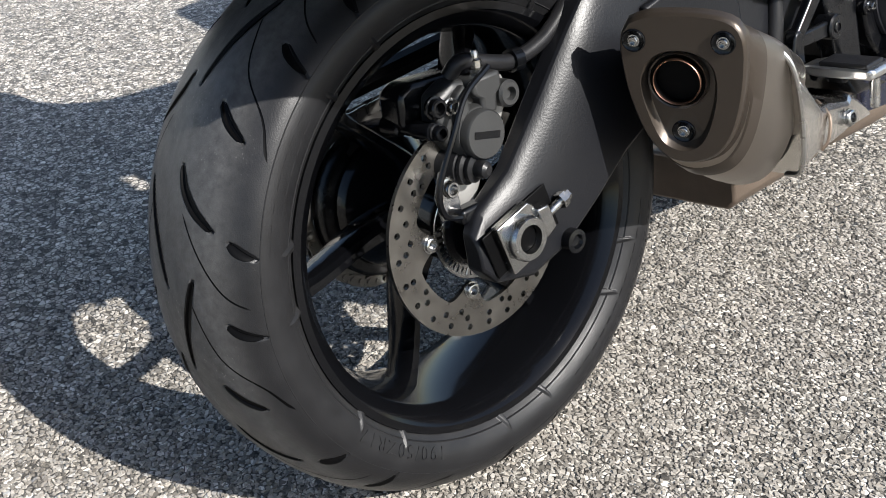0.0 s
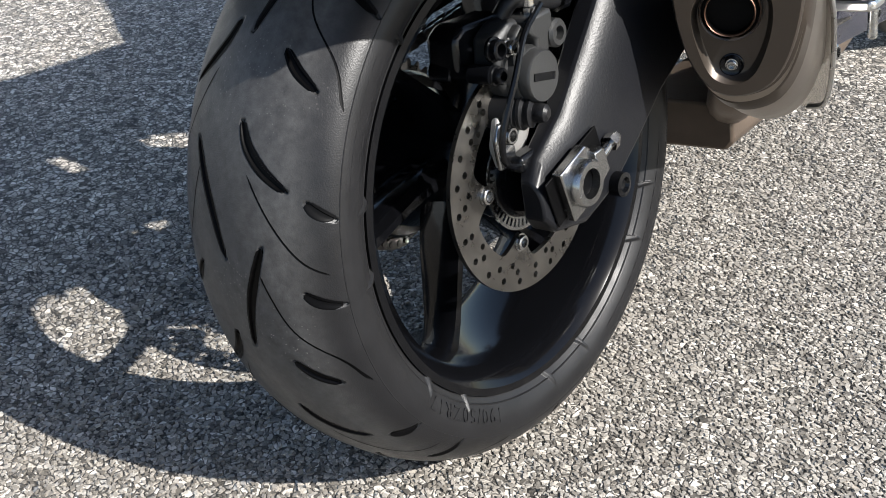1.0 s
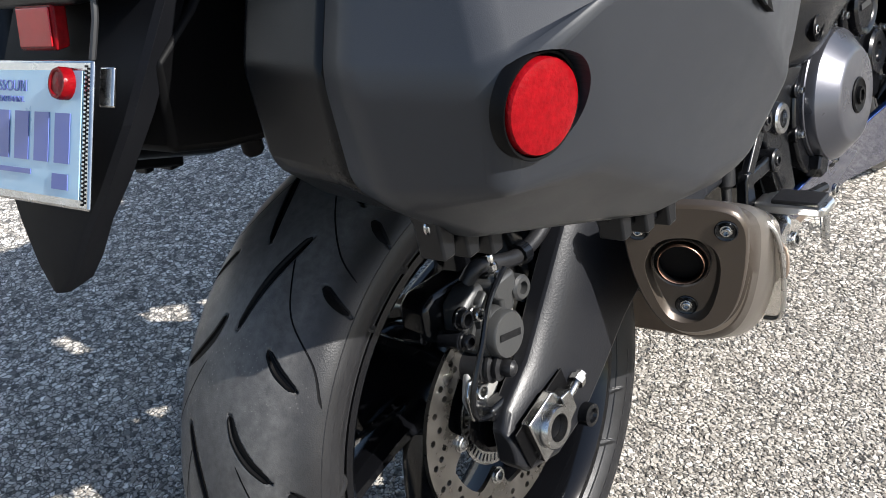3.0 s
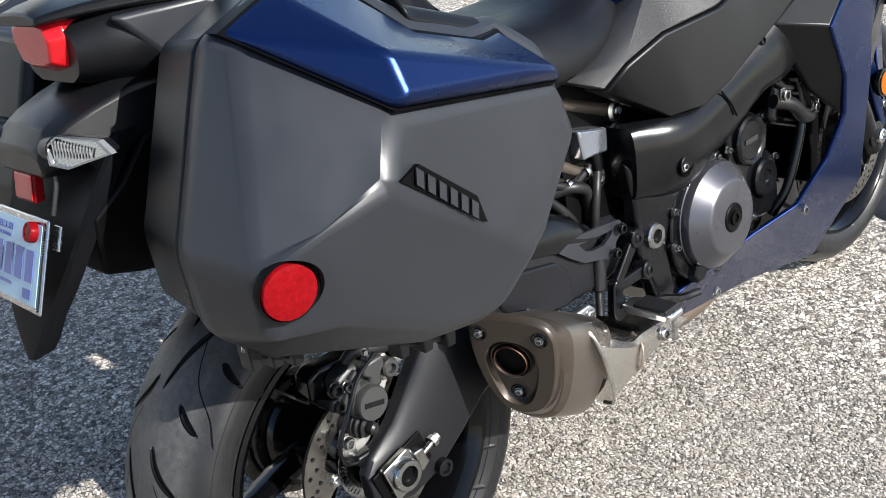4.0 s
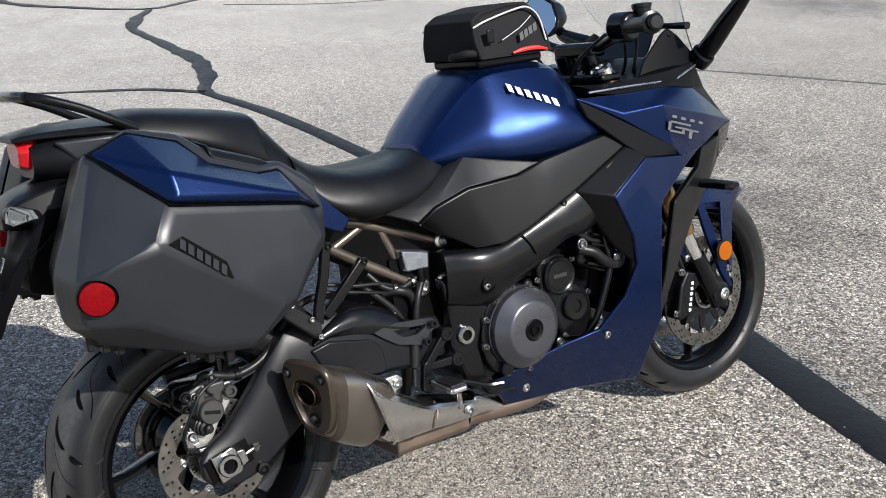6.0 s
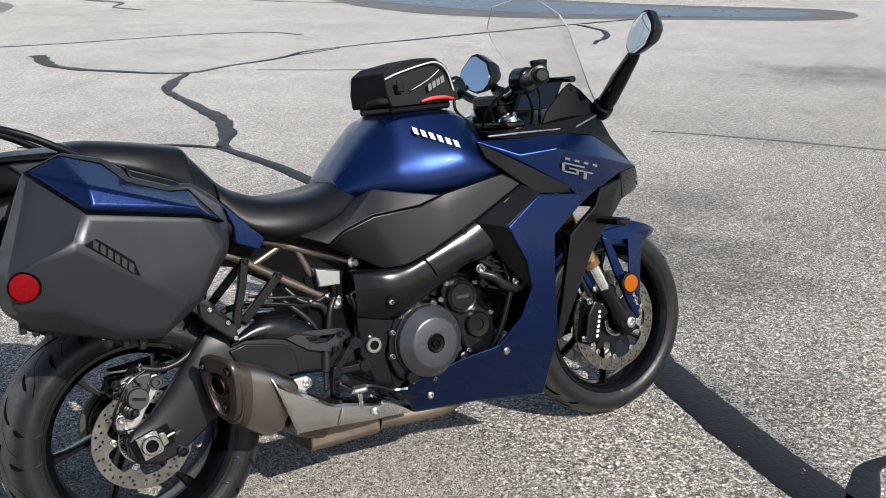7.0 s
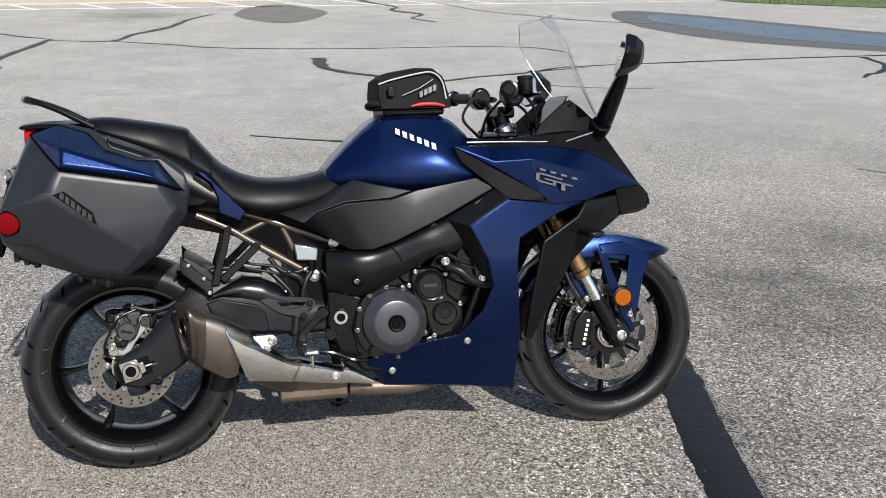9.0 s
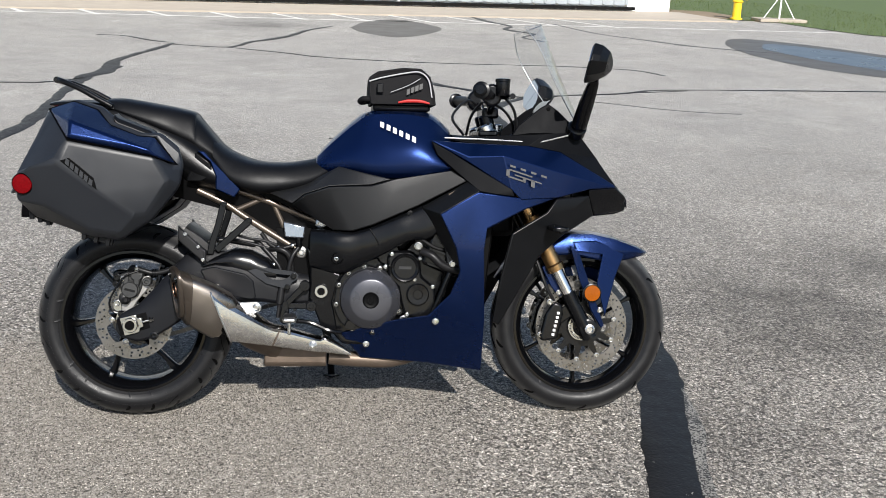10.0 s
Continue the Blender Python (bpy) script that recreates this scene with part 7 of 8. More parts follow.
    for k in range(4):
        u = 0.08 + 0.25 * k
        q = [mk(u, 0.04), mk(u + 0.13, 0.04), mk(u + 0.13, 0.16), mk(u, 0.16)]
        loft([q, [(x, y + s * 0.0015, z) for x, y, z in q]], bm=gm)
    part("model_mark", gm, SILVERP, top, "silver strokes of the model mark")
    fi = part("front_indicator", loft([[(1.33 + dx * f, s * y, 0.640 + dz * f) for dx, dz in ((-0.026, -0.006), (0.0, -0.014), (0.026, -0.006), (0.026, 0.006), (0.0, 0.012), (-0.026, 0.008))] for y, f in ((0.185, 0.8), (0.22, 1.0), (0.30, 0.95), (0.31, 0.6))]), SATIN, moto, "slim black front indicator", bevel=0.002)
    # mirror
    # the left mirror sits lower and further out, its glass tipped up
    dx, dy, dz, tip, size = (-0.025, 0.065, -0.055, 0.32, 1.12) if s > 0 else (0.0, 0.0, 0.0, 0.24, 1.0)
    mir = part("mirror_stalk", tube([(1.402, s * 0.150, 0.950), (1.406, s * 0.182, 0.972), (1.412 + 0.5 * dx, s * (0.235 + 0.5 * dy), 1.03 + 0.5 * dz), (1.418 + dx, s * (0.288 + dy), 1.085 + dz), (1.42 + dx, s * (0.306 + dy), 1.104 + dz)], [0.020, 0.027, 0.025, 0.019, 0.012], 8, 4), GLOSS, moto, "black mirror stalk", sharp=60)
    part("stalk_boss", lathe([(0.030, 0), (0.031, 0.006), (0.031, 0.030), (0.027, 0.034)], (1.400, s * 0.148, 0.940), (0.05, s * 0.75, 0.65), 20), GLOSS, mir)
    o = [(0.292, 1.112), (0.290, 1.134), (0.314, 1.178), (0.368, 1.206), (0.392, 1.204), (0.426, 1.168), (0.432, 1.148), (0.404, 1.108), (0.345, 1.088), (0.312, 1.092)]
    cy = sum(y for y, z in o) / len(o)
    cz = sum(z for y, z in o) / len(o)

    def mirror_ring(x0, f):
        return [(x0 + dx - 0.20 * (y - 0.30) + tip * (z - cz) * f, s * (cy + dy + (y - cy) * f * size), cz + dz + (z - cz) * f * size) for y, z in o]

    part("mirror_shell", loft([mirror_ring(x0, f) for x0, f in ((1.398, 0.95), (1.401, 1.0), (1.428, 0.90), (1.456, 0.62), (1.466, 0.36))]), PLASTIC, mir, "angular black mirror shell", bevel=0.004)
    part("mirror_glass", loft([mirror_ring(x0, 0.88) for x0 in (1.3955, 1.3985)]), MIRROR, mir, "mirror glass")
part("nose", half_loft([
    (1.40, [(0, 0.955), (0.05, 0.95), (0.09, 0.935), (0.12, 0.90)]),
    (1.48, [(0, 0.885), (0.04, 0.88), (0.08, 0.865), (0.095, 0.84)]),
    (1.556, [(0, 0.795), (0.03, 0.792), (0.058, 0.78), (0.07, 0.765)]),
    (1.606, [(0, 0.735), (0.02, 0.733), (0.045, 0.725), (0.055, 0.70)])], 4, 3), MATTE, moto, "matte black nose and headlamp surround", sharp=45)
part("nose_lower", loft([[(x, y, z) for y, z in ((-w, z0), (w, z0), (w, z1), (-w, z1))] for x, w, z0, z1 in ((1.40, 0.12, 0.66, 0.80), (1.48, 0.10, 0.672, 0.80), (1.56, 0.07, 0.678, 0.77), (1.60, 0.055, 0.69, 0.735))]), PLASTIC, moto, bevel=0.006)
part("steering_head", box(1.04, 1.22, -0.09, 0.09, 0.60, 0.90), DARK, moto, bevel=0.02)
part("dash_tray", half_loft([
    (1.00, [(0, 0.93), (0.08, 0.93), (0.16, 0.925), (0.198, 0.91)]),
    (1.16, [(0, 0.915), (0.08, 0.918), (0.14, 0.925), (0.185, 0.926)]),
    (1.30, [(0, 0.96), (0.08, 0.96), (0.13, 0.95), (0.176, 0.936)]),
    (1.41, [(0, 0.955), (0.05, 0.955), (0.09, 0.945), (0.12, 0.935)])], 3, 3), DARK, moto)
for s in (-1, 1):
    part("cockpit_panel", cage(flip([(1.185, -0.150, 0.915), (1.215, -0.146, 0.962), (1.286, -0.140, 1.020), (1.312, -0.138, 1.034), (1.345, -0.138, 1.012), (1.405, -0.132, 0.958), (1.402, -0.150, 0.935), (1.280, -0.168, 0.915)], s), [(0, 1, 2, 7), (2, 3, 4, 7), (4, 5, 6, 7)], 0.008), MATTE, moto, "matte black cockpit shroud", bevel=0.003)
    part("shroud_bolt", lathe([(0.007, 0), (0.007, 0.003), (0.004, 0.004), (0.0, 0.002)], (1.312, s * 0.139, 1.018), (0, s, 0.1), 12), DARK, moto)
part("dash_display", loft([[(x, y, z) for x, y, z in ((1.275 + d, -0.09, 0.965 + d), (1.275 + d, 0.09, 0.965 + d), (1.315 + d, 0.09, 1.035 + d), (1.315 + d, -0.09, 1.035 + d))] for d in (0, 0.015)]), GLOSS, moto, "dark instrument display", bevel=0.004)
scr = bmesh.new()
grid = []
for i in range(25):
    f = i / 24
    row = []
    hw = float(np.interp(f, [0, 0.13, 0.42, 0.70, 0.83, 1.0], [0.120, 0.130, 0.165, 0.190, 0.180, 0.105]))
    for j in range(-8, 9):
        g = j / 8
        zt = 1.298 - 0.020 * g * g
        x = 1.455 - 0.150 * f - 0.012 * math.sin(math.pi * f) - (0.036 + 0.036 * f) * g * g
        row.append((x, g * hw, 0.955 + (zt - 0.955) * f))
    grid.append(row)
for lay in (0.0, 0.004):
    vs = [[scr.verts.new((x + lay, y * (1 + lay), z + 0.5 * lay)) for x, y, z in row] for row in grid]
    for a, b in zip(vs, vs[1:]):
        for k in range(len(a) - 1):
            scr.faces.new((a[k], a[k + 1], b[k + 1], b[k]))
    if lay == 0:
        first = vs
rim0 = first[0] + [r[-1] for r in first[1:]] + first[-1][::-1][1:] + [r[0] for r in first[::-1][1:-1]]
rim1 = vs[0] + [r[-1] for r in vs[1:]] + vs[-1][::-1][1:] + [r[0] for r in vs[::-1][1:-1]]
for k in range(len(rim0)):
    j = (k + 1) % len(rim0)
    scr.faces.new((rim0[k], rim0[j], rim1[j], rim1[k]))
edge_line = [g[0] for g in grid] + grid[-1][1:] + [g[-1] for g in grid[::-1][1:]]
sc = part("windscreen", scr, SCREEN, moto, "tall clear windscreen", sharp=50)
sc.visible_shadow = False
part("screen_edge", tube([(x + 0.002, y, z) for x, y, z in edge_line], 0.0016, 6, 1), EDGE, sc, "pale polished screen edge")

# bars and controls
for s in (-1, 1):
    part("handlebar", tube([(1.135, s * 0.03, 1.000), (1.13, s * 0.10, 1.015), (1.125, s * 0.18, 1.045), (1.105, s * 0.24, 1.052)], 0.0125, 12, 4), SATIN, moto, "black handlebar")
    gr = part("grip", tube([(1.105, s * 0.215, 1.053), (1.068, s * 0.325, 1.060)], 0.0175, 18, 1), RUBBER, moto, "black rubber grip")
    part("bar_end", lathe([(0.019, -0.012), (0.026, -0.008), (0.026, 0.0), (0.019, 0.002), (0.019, 0.016), (0.014, 0.020), (0.006, 0.020)], (1.066, s * 0.330, 1.060), (-0.32, s, 0.05), 20), SATIN, gr)
    part("switch_pod", loft([[(1.118 + 0.032 * math.cos(a) * f, s * y, 1.052 + 0.036 * math.sin(a) * f) for a in np.linspace(0, 6.283, 18, endpoint=False)] for y, f in ((0.150, 0.8), (0.157, 1.0), (0.207, 1.0), (0.214, 0.8))]), SATIN, gr, bevel=0.002)
    part("lever", tube([(1.155, s * 0.17, 1.050), (1.175, s * 0.20, 1.048), (1.165, s * 0.28, 1.045), (1.160, s * 0.345, 1.043)], [0.009, 0.008, 0.007, 0.009], 10), SATIN, gr)
    part("riser", lathe([(0.024, 0), (0.024, 0.05), (0.020, 0.054)], (1.135, s * 0.045, 0.945), (-0.3, 0, 1), 20), SATIN, moto, "black bar riser")
    part("fork_top", lathe([(0.027, 0), (0.027, 0.025), (0.022, 0.03), (0.012, 0.03), (0.012, 0.024), (0, 0.024)], (1.122, s * 0.098, 0.935), RAKE, 24), SHIELD, moto)
part("bar_clamp", box(1.108, 1.162, -0.07, 0.07, 0.985, 1.020), SATIN, moto, bevel=0.008)
part("fluid_reservoir", lathe([(0.020, 0), (0.022, 0.004), (0.022, 0.042), (0.024, 0.044), (0.024, 0.052), (0.018, 0.054)], (1.150, -0.215, 1.050), (0, 0, 1), 24), SATIN, moto, "black brake fluid reservoir")
part("top_yoke", loft([[(x, y, z) for x, y in ((1.09, -0.125), (1.15, -0.13), (1.175, -0.05), (1.175, 0.05), (1.15, 0.13), (1.09, 0.125))] for z in (0.925, 0.945)]), SATIN, moto, bevel=0.006)
for k, pts in enumerate(([(1.13, -0.16, 1.03), (1.18, -0.12, 1.0), (1.21, -0.08, 0.95), (1.2, -0.05, 0.88)], [(1.10, -0.14, 1.04), (1.07, -0.08, 0.99), (1.06, -0.04, 0.93)], [(1.15, -0.18, 1.06), (1.20, -0.14, 1.01), (1.22, -0.1, 0.93)], [(1.13, 0.16, 1.03), (1.08, 0.10, 1.05), (1.02, 0.02, 0.99), (1.05, -0.05, 0.93)])):
    part("cable", tube(pts, 0.0045, 8), RUBBER, moto)
part("ignition", lathe([(0.022, 0), (0.022, 0.02), (0.016, 0.024), (0.004, 0.024)], (1.165, 0, 0.945), (0, 0, 1), 20), STEEL, moto)

# footrests, brackets, shock and clutter between frame and wheel
for s in (-1, 1):
    rs = part("footrest_hanger", bar((0.541, 0.440), (0.478, 0.376), 0.011, 0.009, s * 0.146, s * 0.158), SATIN, moto, "black forked footrest hanger", bevel=0.003)
    part("hanger_arm", bar((0.562, 0.375), (0.478, 0.376), 0.010, 0.009, s * 0.147, s * 0.157), SATIN, rs, bevel=0.003)
    part("hanger_arm", bar((0.480, 0.382), (0.478, 0.334), 0.010, 0.016, s * 0.144, s * 0.160), SATIN, rs, bevel=0.003)
    for x, z in ((0.541, 0.440), (0.562, 0.375)):
        part("hanger_eye", lathe([(0.0165, -0.012), (0.0165, 0.010), (0.0145, 0.012), (0.0105, 0.012)], (x, s * 0.150, z), (0, s, 0), 24), SATIN, rs)
    part("heel_guard", holed([[(0.364, 0.486), (0.385, 0.492), (0.42, 0.495), (0.487, 0.487), (0.512, 0.483), (0.521, 0.474), (0.519, 0.462), (0.500, 0.450), (0.492, 0.430), (0.477, 0.430), (0.450, 0.438), (0.420, 0.446), (0.390, 0.466)], [(0.411, 0.480), (0.495, 0.473), (0.490, 0.466), (0.469, 0.456), (0.440, 0.458), (0.424, 0.465)]], 0.007, lambda u, v, w, s=s: (u, s * 0.146 + w, v)), CASE, rs, "grey black heel guard", bevel=0.0015)
    for p in ((0.541, 0.440), (0.562, 0.375), (0.506, 0.472), (0.487, 0.436)):
        bolt((p[0], s * 0.158, p[1]), (0, s, 0), 0.0085, rs, SATIN, 0.006)
    part("footrest", loft([[(0.497 + a * f, s * y, 0.343 + b * f) for a, b in ((-0.022, -0.006), (0.022, -0.006), (0.022, 0.008), (-0.022, 0.008))] for y, f in ((0.16, 0.7), (0.18, 1.0), (0.25, 0.95), (0.256, 0.7))]), ALU, rs, "aluminium footrest", bevel=0.003)
    part("footrest_rubber", box(0.478, 0.516, s * 0.185, s * 0.248, 0.349, 0.356), RUBBER, rs, bevel=0.002)
    part("feeler_bolt", lathe([(0.006, 0), (0.006, 0.035), (0.004, 0.037)], (0.497, s * 0.247, 0.336), (0, 0, -1), 10), STEEL, rs)
    part("pedal", tube([(0.50, s * 0.165, 0.33), (0.56, s * 0.175, 0.325), (0.62, s * 0.175, 0.30), (0.66, s * 0.185, 0.296)], 0.007, 8), SATIN, rs)
    part("push_rod", lathe([(0.010, 0), (0.012, 0.02), (0.012, 0.055), (0.007, 0.06), (0.006, 0.10)], (0.468, s * 0.135, 0.435), (-0.12, 0, -1), 14), RUBBER, rs)
    ph = part("pillion_hanger", loft([[(x + a, s * y, z) for a, y in ((-0.011, 0.128), (0.011, 0.128), (0.011, 0.142), (-0.011, 0.142))] for x, z in ((0.286, 0.700), (0.270, 0.63), (0.252, 0.575), (0.244, 0.535))]), SATIN, moto, "black pillion footrest hanger", bevel=0.003)
    part("hanger_arm", loft([[(x + a, s * y, z + b) for a, b, y in ((-0.008, 0.008, 0.128), (0.008, -0.008, 0.128), (0.008, -0.008, 0.142), (-0.008, 0.008, 0.142))] for x, z in ((0.368, 0.646), (0.320, 0.60), (0.262, 0.548))]), SATIN, ph, bevel=0.003)
    part("pillion_peg", loft([[(x, s * y, z) for y, z in ((y0, z0), (y0 + 0.03, z0), (y0 + 0.03, z0 + 0.045), (y0, z0 + 0.045))] for x, y0, z0 in ((0.150, 0.150, 0.585), (0.16, 0.145, 0.572), (0.225, 0.140, 0.512), (0.235, 0.143, 0.505))]), RUBBER, ph, "folded black pillion footrest", bevel=0.005)
    for p in ((0.172, 0.591), (0.212, 0.552), (0.226, 0.512)):
        bolt((p[0], s * 0.179, p[1] + 0.01), (0, s, 0), 0.005, ph, STEEL, 0.004)
    for p in ((0.287, 0.694), (0.366, 0.645)):
        bolt((p[0], s * 0.142, p[1]), (0, s, 0), 0.008, ph, SATIN, 0.006)
part("fluid_bottle", loft([[(x, y, z) for x, z in ((0.470, 0.642), (0.540, 0.626), (0.536, 0.588), (0.476, 0.592))] for y in (-0.085, -0.125)]), BOTTLE, moto, "small shiny fluid bottle", bevel=0.004)
part("bottle_neck", lathe([(0.010, 0), (0.010, 0.03), (0.007, 0.034)], (0.520, -0.11, 0.59), (0.05, 0, -1), 12), SATIN, moto)
part("bottle_hose", tube([(0.521, -0.11, 0.56), (0.50, -0.12, 0.53), (0.488, -0.12, 0.48), (0.492, -0.12, 0.44)], 0.008, 10), RUBBER, moto)
for pts, r in (([(0.40, -0.085, 0.60), (0.43, -0.10, 0.565), (0.47, -0.105, 0.555), (0.53, -0.10, 0.575)], 0.007), ([(0.42, -0.07, 0.66), (0.47, -0.085, 0.60), (0.53, -0.09, 0.57), (0.56, -0.085, 0.52)], 0.006),
               ([(0.38, -0.08, 0.58), (0.43, -0.095, 0.53), (0.46, -0.10, 0.49), (0.47, -0.10, 0.44)], 0.008), ([(0.30, -0.09, 0.60), (0.36, -0.10, 0.585), (0.42, -0.10, 0.575), (0.50, -0.09, 0.545)], 0.0045), ([(0.29, -0.085, 0.585), (0.38, -0.095, 0.565), (0.46, -0.09, 0.54), (0.52, -0.08, 0.50)], 0.004),
               ([(0.84, -0.20, 0.64), (0.90, -0.205, 0.60), (0.95, -0.20, 0.57), (1.0, -0.19, 0.56)], 0.006), ([(1.02, -0.17, 0.66), (1.08, -0.19, 0.60), (1.10, -0.20, 0.52), (1.09, -0.19, 0.45)], 0.007)):
    part("hose", tube(pts, r, 10), RUBBER, moto)
for x, z in ((0.455, 0.556), (0.50, 0.563), (0.44, 0.50)):
    part("hose_clip", lathe([(0.0105, -0.004), (0.0112, 0.0), (0.0105, 0.004)], (x, -0.104, z), (1, 0, 0.2), 14), STEEL, moto)
part("wiring", tube([(0.43, -0.09, 0.55), (0.46, -0.11, 0.552), (0.49, -0.11, 0.53), (0.50, -0.1, 0.47), (0.51, -0.1, 0.42)], 0.010, 10), RUBBER, moto)
sp = []
for k in range(150):
    a = k * 0.32
    sp.append((0.44 + 0.0006 * k + 0.028 * math.cos(a), 0.028 * math.sin(a), 0.43 + 0.0011 * k))
part("shock_spring", tube(sp, 0.0055, 6, 1), SATIN, moto, "black coil spring")
part("hugger", loft([[(0.311 * 0 + (0.345 + q) * math.cos(a), y, 0.311 + (0.345 + q) * math.sin(a)) for y, q in ((-0.105, -0.03), (-0.10, 0.0), (-0.05, 0.012), (0.05, 0.012), (0.10, 0.0), (0.105, -0.03), (0.098, -0.03), (0.09, -0.006), (-0.09, -0.006), (-0.098, -0.03))] for a in np.linspace(radians(8), radians(62), 12)]), PLASTIC, moto, "black rear hugger", sharp=35)
part("chain_guard", tube([(-0.02, 0.10, 0.44), (0.15, 0.10, 0.455), (0.35, 0.10, 0.475), (0.45, 0.10, 0.48)], 0.014, 8), PLASTIC, moto)
# added near-black filler for the shaded space below the seat
part("under_seat_fill", loft([[(x, y, z) for y, z in ((-0.09, z0), (0.09, z0), (0.10, z1), (-0.10, z1))] for x, z0, z1 in ((0.10, 0.72, 0.80), (0.30, 0.67, 0.74), (0.45, 0.60, 0.73), (0.60, 0.56, 0.76))]), DARK, moto)
part("side_stand", tube([(0.60, 0.13, 0.30), (0.62, 0.20, 0.18), (0.63, 0.275, 0.058)], [0.016, 0.014, 0.012], 12, 3), SATIN, moto, "black side stand")
part("stand_foot", lathe([(0.03, 0), (0.03, 0.006), (0.012, 0.01)], (0.63, 0.277, 0.057), (0, 0.2, 0.98), 16), SATIN, moto)

# ---------- side cases ----------
for s in (-1, 1):
    case = thing("side_case", "dark grey hard side case with a blue panel" if s < 0 else "dark grey hard side case on the far flank", "side case", BIKE, "side cases")
    O = [(-0.208, 0.972), (-0.125, 1.006), (-0.045, 0.984), (-0.002, 0.948), (0.066, 0.914), (0.126, 0.910), (0.178, 0.868), (0.192, 0.815), (0.180, 0.752), (0.105, 0.655), (0.010, 0.592), (-0.080, 0.604), (-0.243, 0.658), (-0.288, 0.702), (-0.290, 0.780)]
    OY = [0.282, 0.284, 0.306, 0.326, 0.336, 0.326, 0.336, 0.346, 0.352, 0.356, 0.356, 0.346, 0.312, 0.292, 0.284]
    n = len(O)
    cx, cz = -0.05, 0.79

    def ringat(f, y, dx=0.0):
        return [(cx + (x - cx) * f + dx, y, cz + (z - cz) * f) for x, z in O]

    base = loft([flip(ringat(0.875, -0.158), s), flip(ringat(0.905, -0.172), s), flip(ringat(0.946, -0.253), s)])
    part("base_shell", base, PLASTIC, case, "black inner shell", bevel=0.008)
    part("seam", loft([flip(ringat(0.930, -0.247), s), flip(ringat(0.930, -0.264), s)]), DARK, case)
    lid = bmesh.new()
    A = [lid.verts.new(p) for p in flip(ringat(0.952, -0.2565), s)]
    B = [lid.verts.new(p) for p in flip([(x, -oy, z) for (x, z), oy in zip(O, OY)], s)]
    K = [lid.verts.new(p) for p in flip([
        (-0.192, -0.308, 0.960), (-0.130, -0.302, 0.984), (-0.058, -0.328, 0.960), (-0.024, -0.352, 0.922), (0.058, -0.362, 0.890), (0.106, -0.346, 0.887),
        (0.167, -0.360, 0.808), (-0.121, -0.428, 0.880), (-0.148, -0.436, 0.822), (-0.037, -0.434, 0.742), (0.060, -0.405, 0.672), (-0.225, -0.428, 0.812),
        (-0.276, -0.385, 0.775), (0.118, -0.412, 0.838), (0.155, -0.395, 0.770), (-0.272, -0.375, 0.705), (-0.075, -0.385, 0.630), (0.010, -0.386, 0.617), (-0.19, -0.395, 0.695), (0.090, -0.388, 0.672)], s)]
    for i in range(n):
        j = (i + 1) % n
        lid.faces.new((A[i], A[j], B[j], B[i]))
    F = [(B[0], B[1], K[1], K[0]), (B[1], B[2], K[2], K[1]), (B[2], B[3], K[3], K[2]), (B[3], B[4], K[4], K[3]), (B[4], B[5], K[5], K[4]), (B[5], B[6], K[6], K[5]), (B[6], B[7], K[6]), (B[7], B[8], K[14], K[6]),
         (B[8], B[9], K[19], K[14]), (B[9], B[10], K[17], K[19]), (B[10], B[11], K[16], K[17]), (B[11], B[12], K[18], K[16]), (B[12], B[13], K[15], K[18]), (B[13], B[14], K[12], K[15]), (B[14], B[0], K[0], K[12]),
         (K[0], K[7], K[8], K[11], K[12]), (K[0], K[1], K[7]), (K[1], K[2], K[3], K[7]), (K[3], K[4], K[13], K[7]), (K[4], K[5], K[13]), (K[5], K[6], K[13]),
         (K[7], K[13], K[14], K[9], K[8]), (K[13], K[6], K[14]), (K[9], K[14], K[19], K[10]), (K[8], K[9], K[18], K[11]), (K[11], K[18], K[15], K[12]), (K[9], K[10], K[16], K[18]), (K[10], K[17], K[16]), (K[10], K[19], K[17])]
    for f in F:
        lid.faces.new(f)
    sink = Vector(flip([(-0.251, -0.3920, 0.756)], s)[0])
    lens_way = Vector((-0.16, s, -0.12)).normalized()
    shell = part("lid", lid, CASE, case, "dark grey faceted lid", bevel=0.012, segs=4)
    carve(shell, lathe([(0.0316, -0.006), (0.0345, 0.05)], sink, lens_way, 48))
    PB = flip([(-0.200, -0.300, 0.972), (-0.131, -0.294, 0.997), (-0.056, -0.322, 0.972), (-0.018, -0.350, 0.929), (0.062, -0.364, 0.899), (0.110, -0.344, 0.896), (0.174, -0.358, 0.818), (0.118, -0.414, 0.841), (-0.120, -0.432, 0.886), (-0.112, -0.424, 0.936), (0.106, -0.430, 0.860), (-0.112, -0.440, 0.896)], s)
    part("blue_panel", cage(PB, [(0, 1, 9), (0, 9, 11, 8), (1, 2, 9), (2, 3, 10, 9), (3, 4, 10), (4, 5, 10), (5, 6, 7, 10), (7, 8, 11, 10), (9, 10, 11)], 0.03), BLUE, case, "metallic blue lid panel", bevel=0.007, segs=4)
    G = [(-0.206, -0.296, 0.975), (-0.131, -0.289, 1.002), (-0.052, -0.317, 0.977), (-0.014, -0.344, 0.934), (0.064, -0.358, 0.904), (0.113, -0.338, 0.901), (0.180, -0.352, 0.817), (0.118, -0.411, 0.835), (-0.122, -0.429, 0.879)]
    G = [tuple(0.30 * g + 0.70 * p for g, p in zip(gp, pp)) for gp, pp in zip(G, flip(PB[:9], -1) if s < 0 else [(x, -y, z) for x, y, z in PB[:9]])]
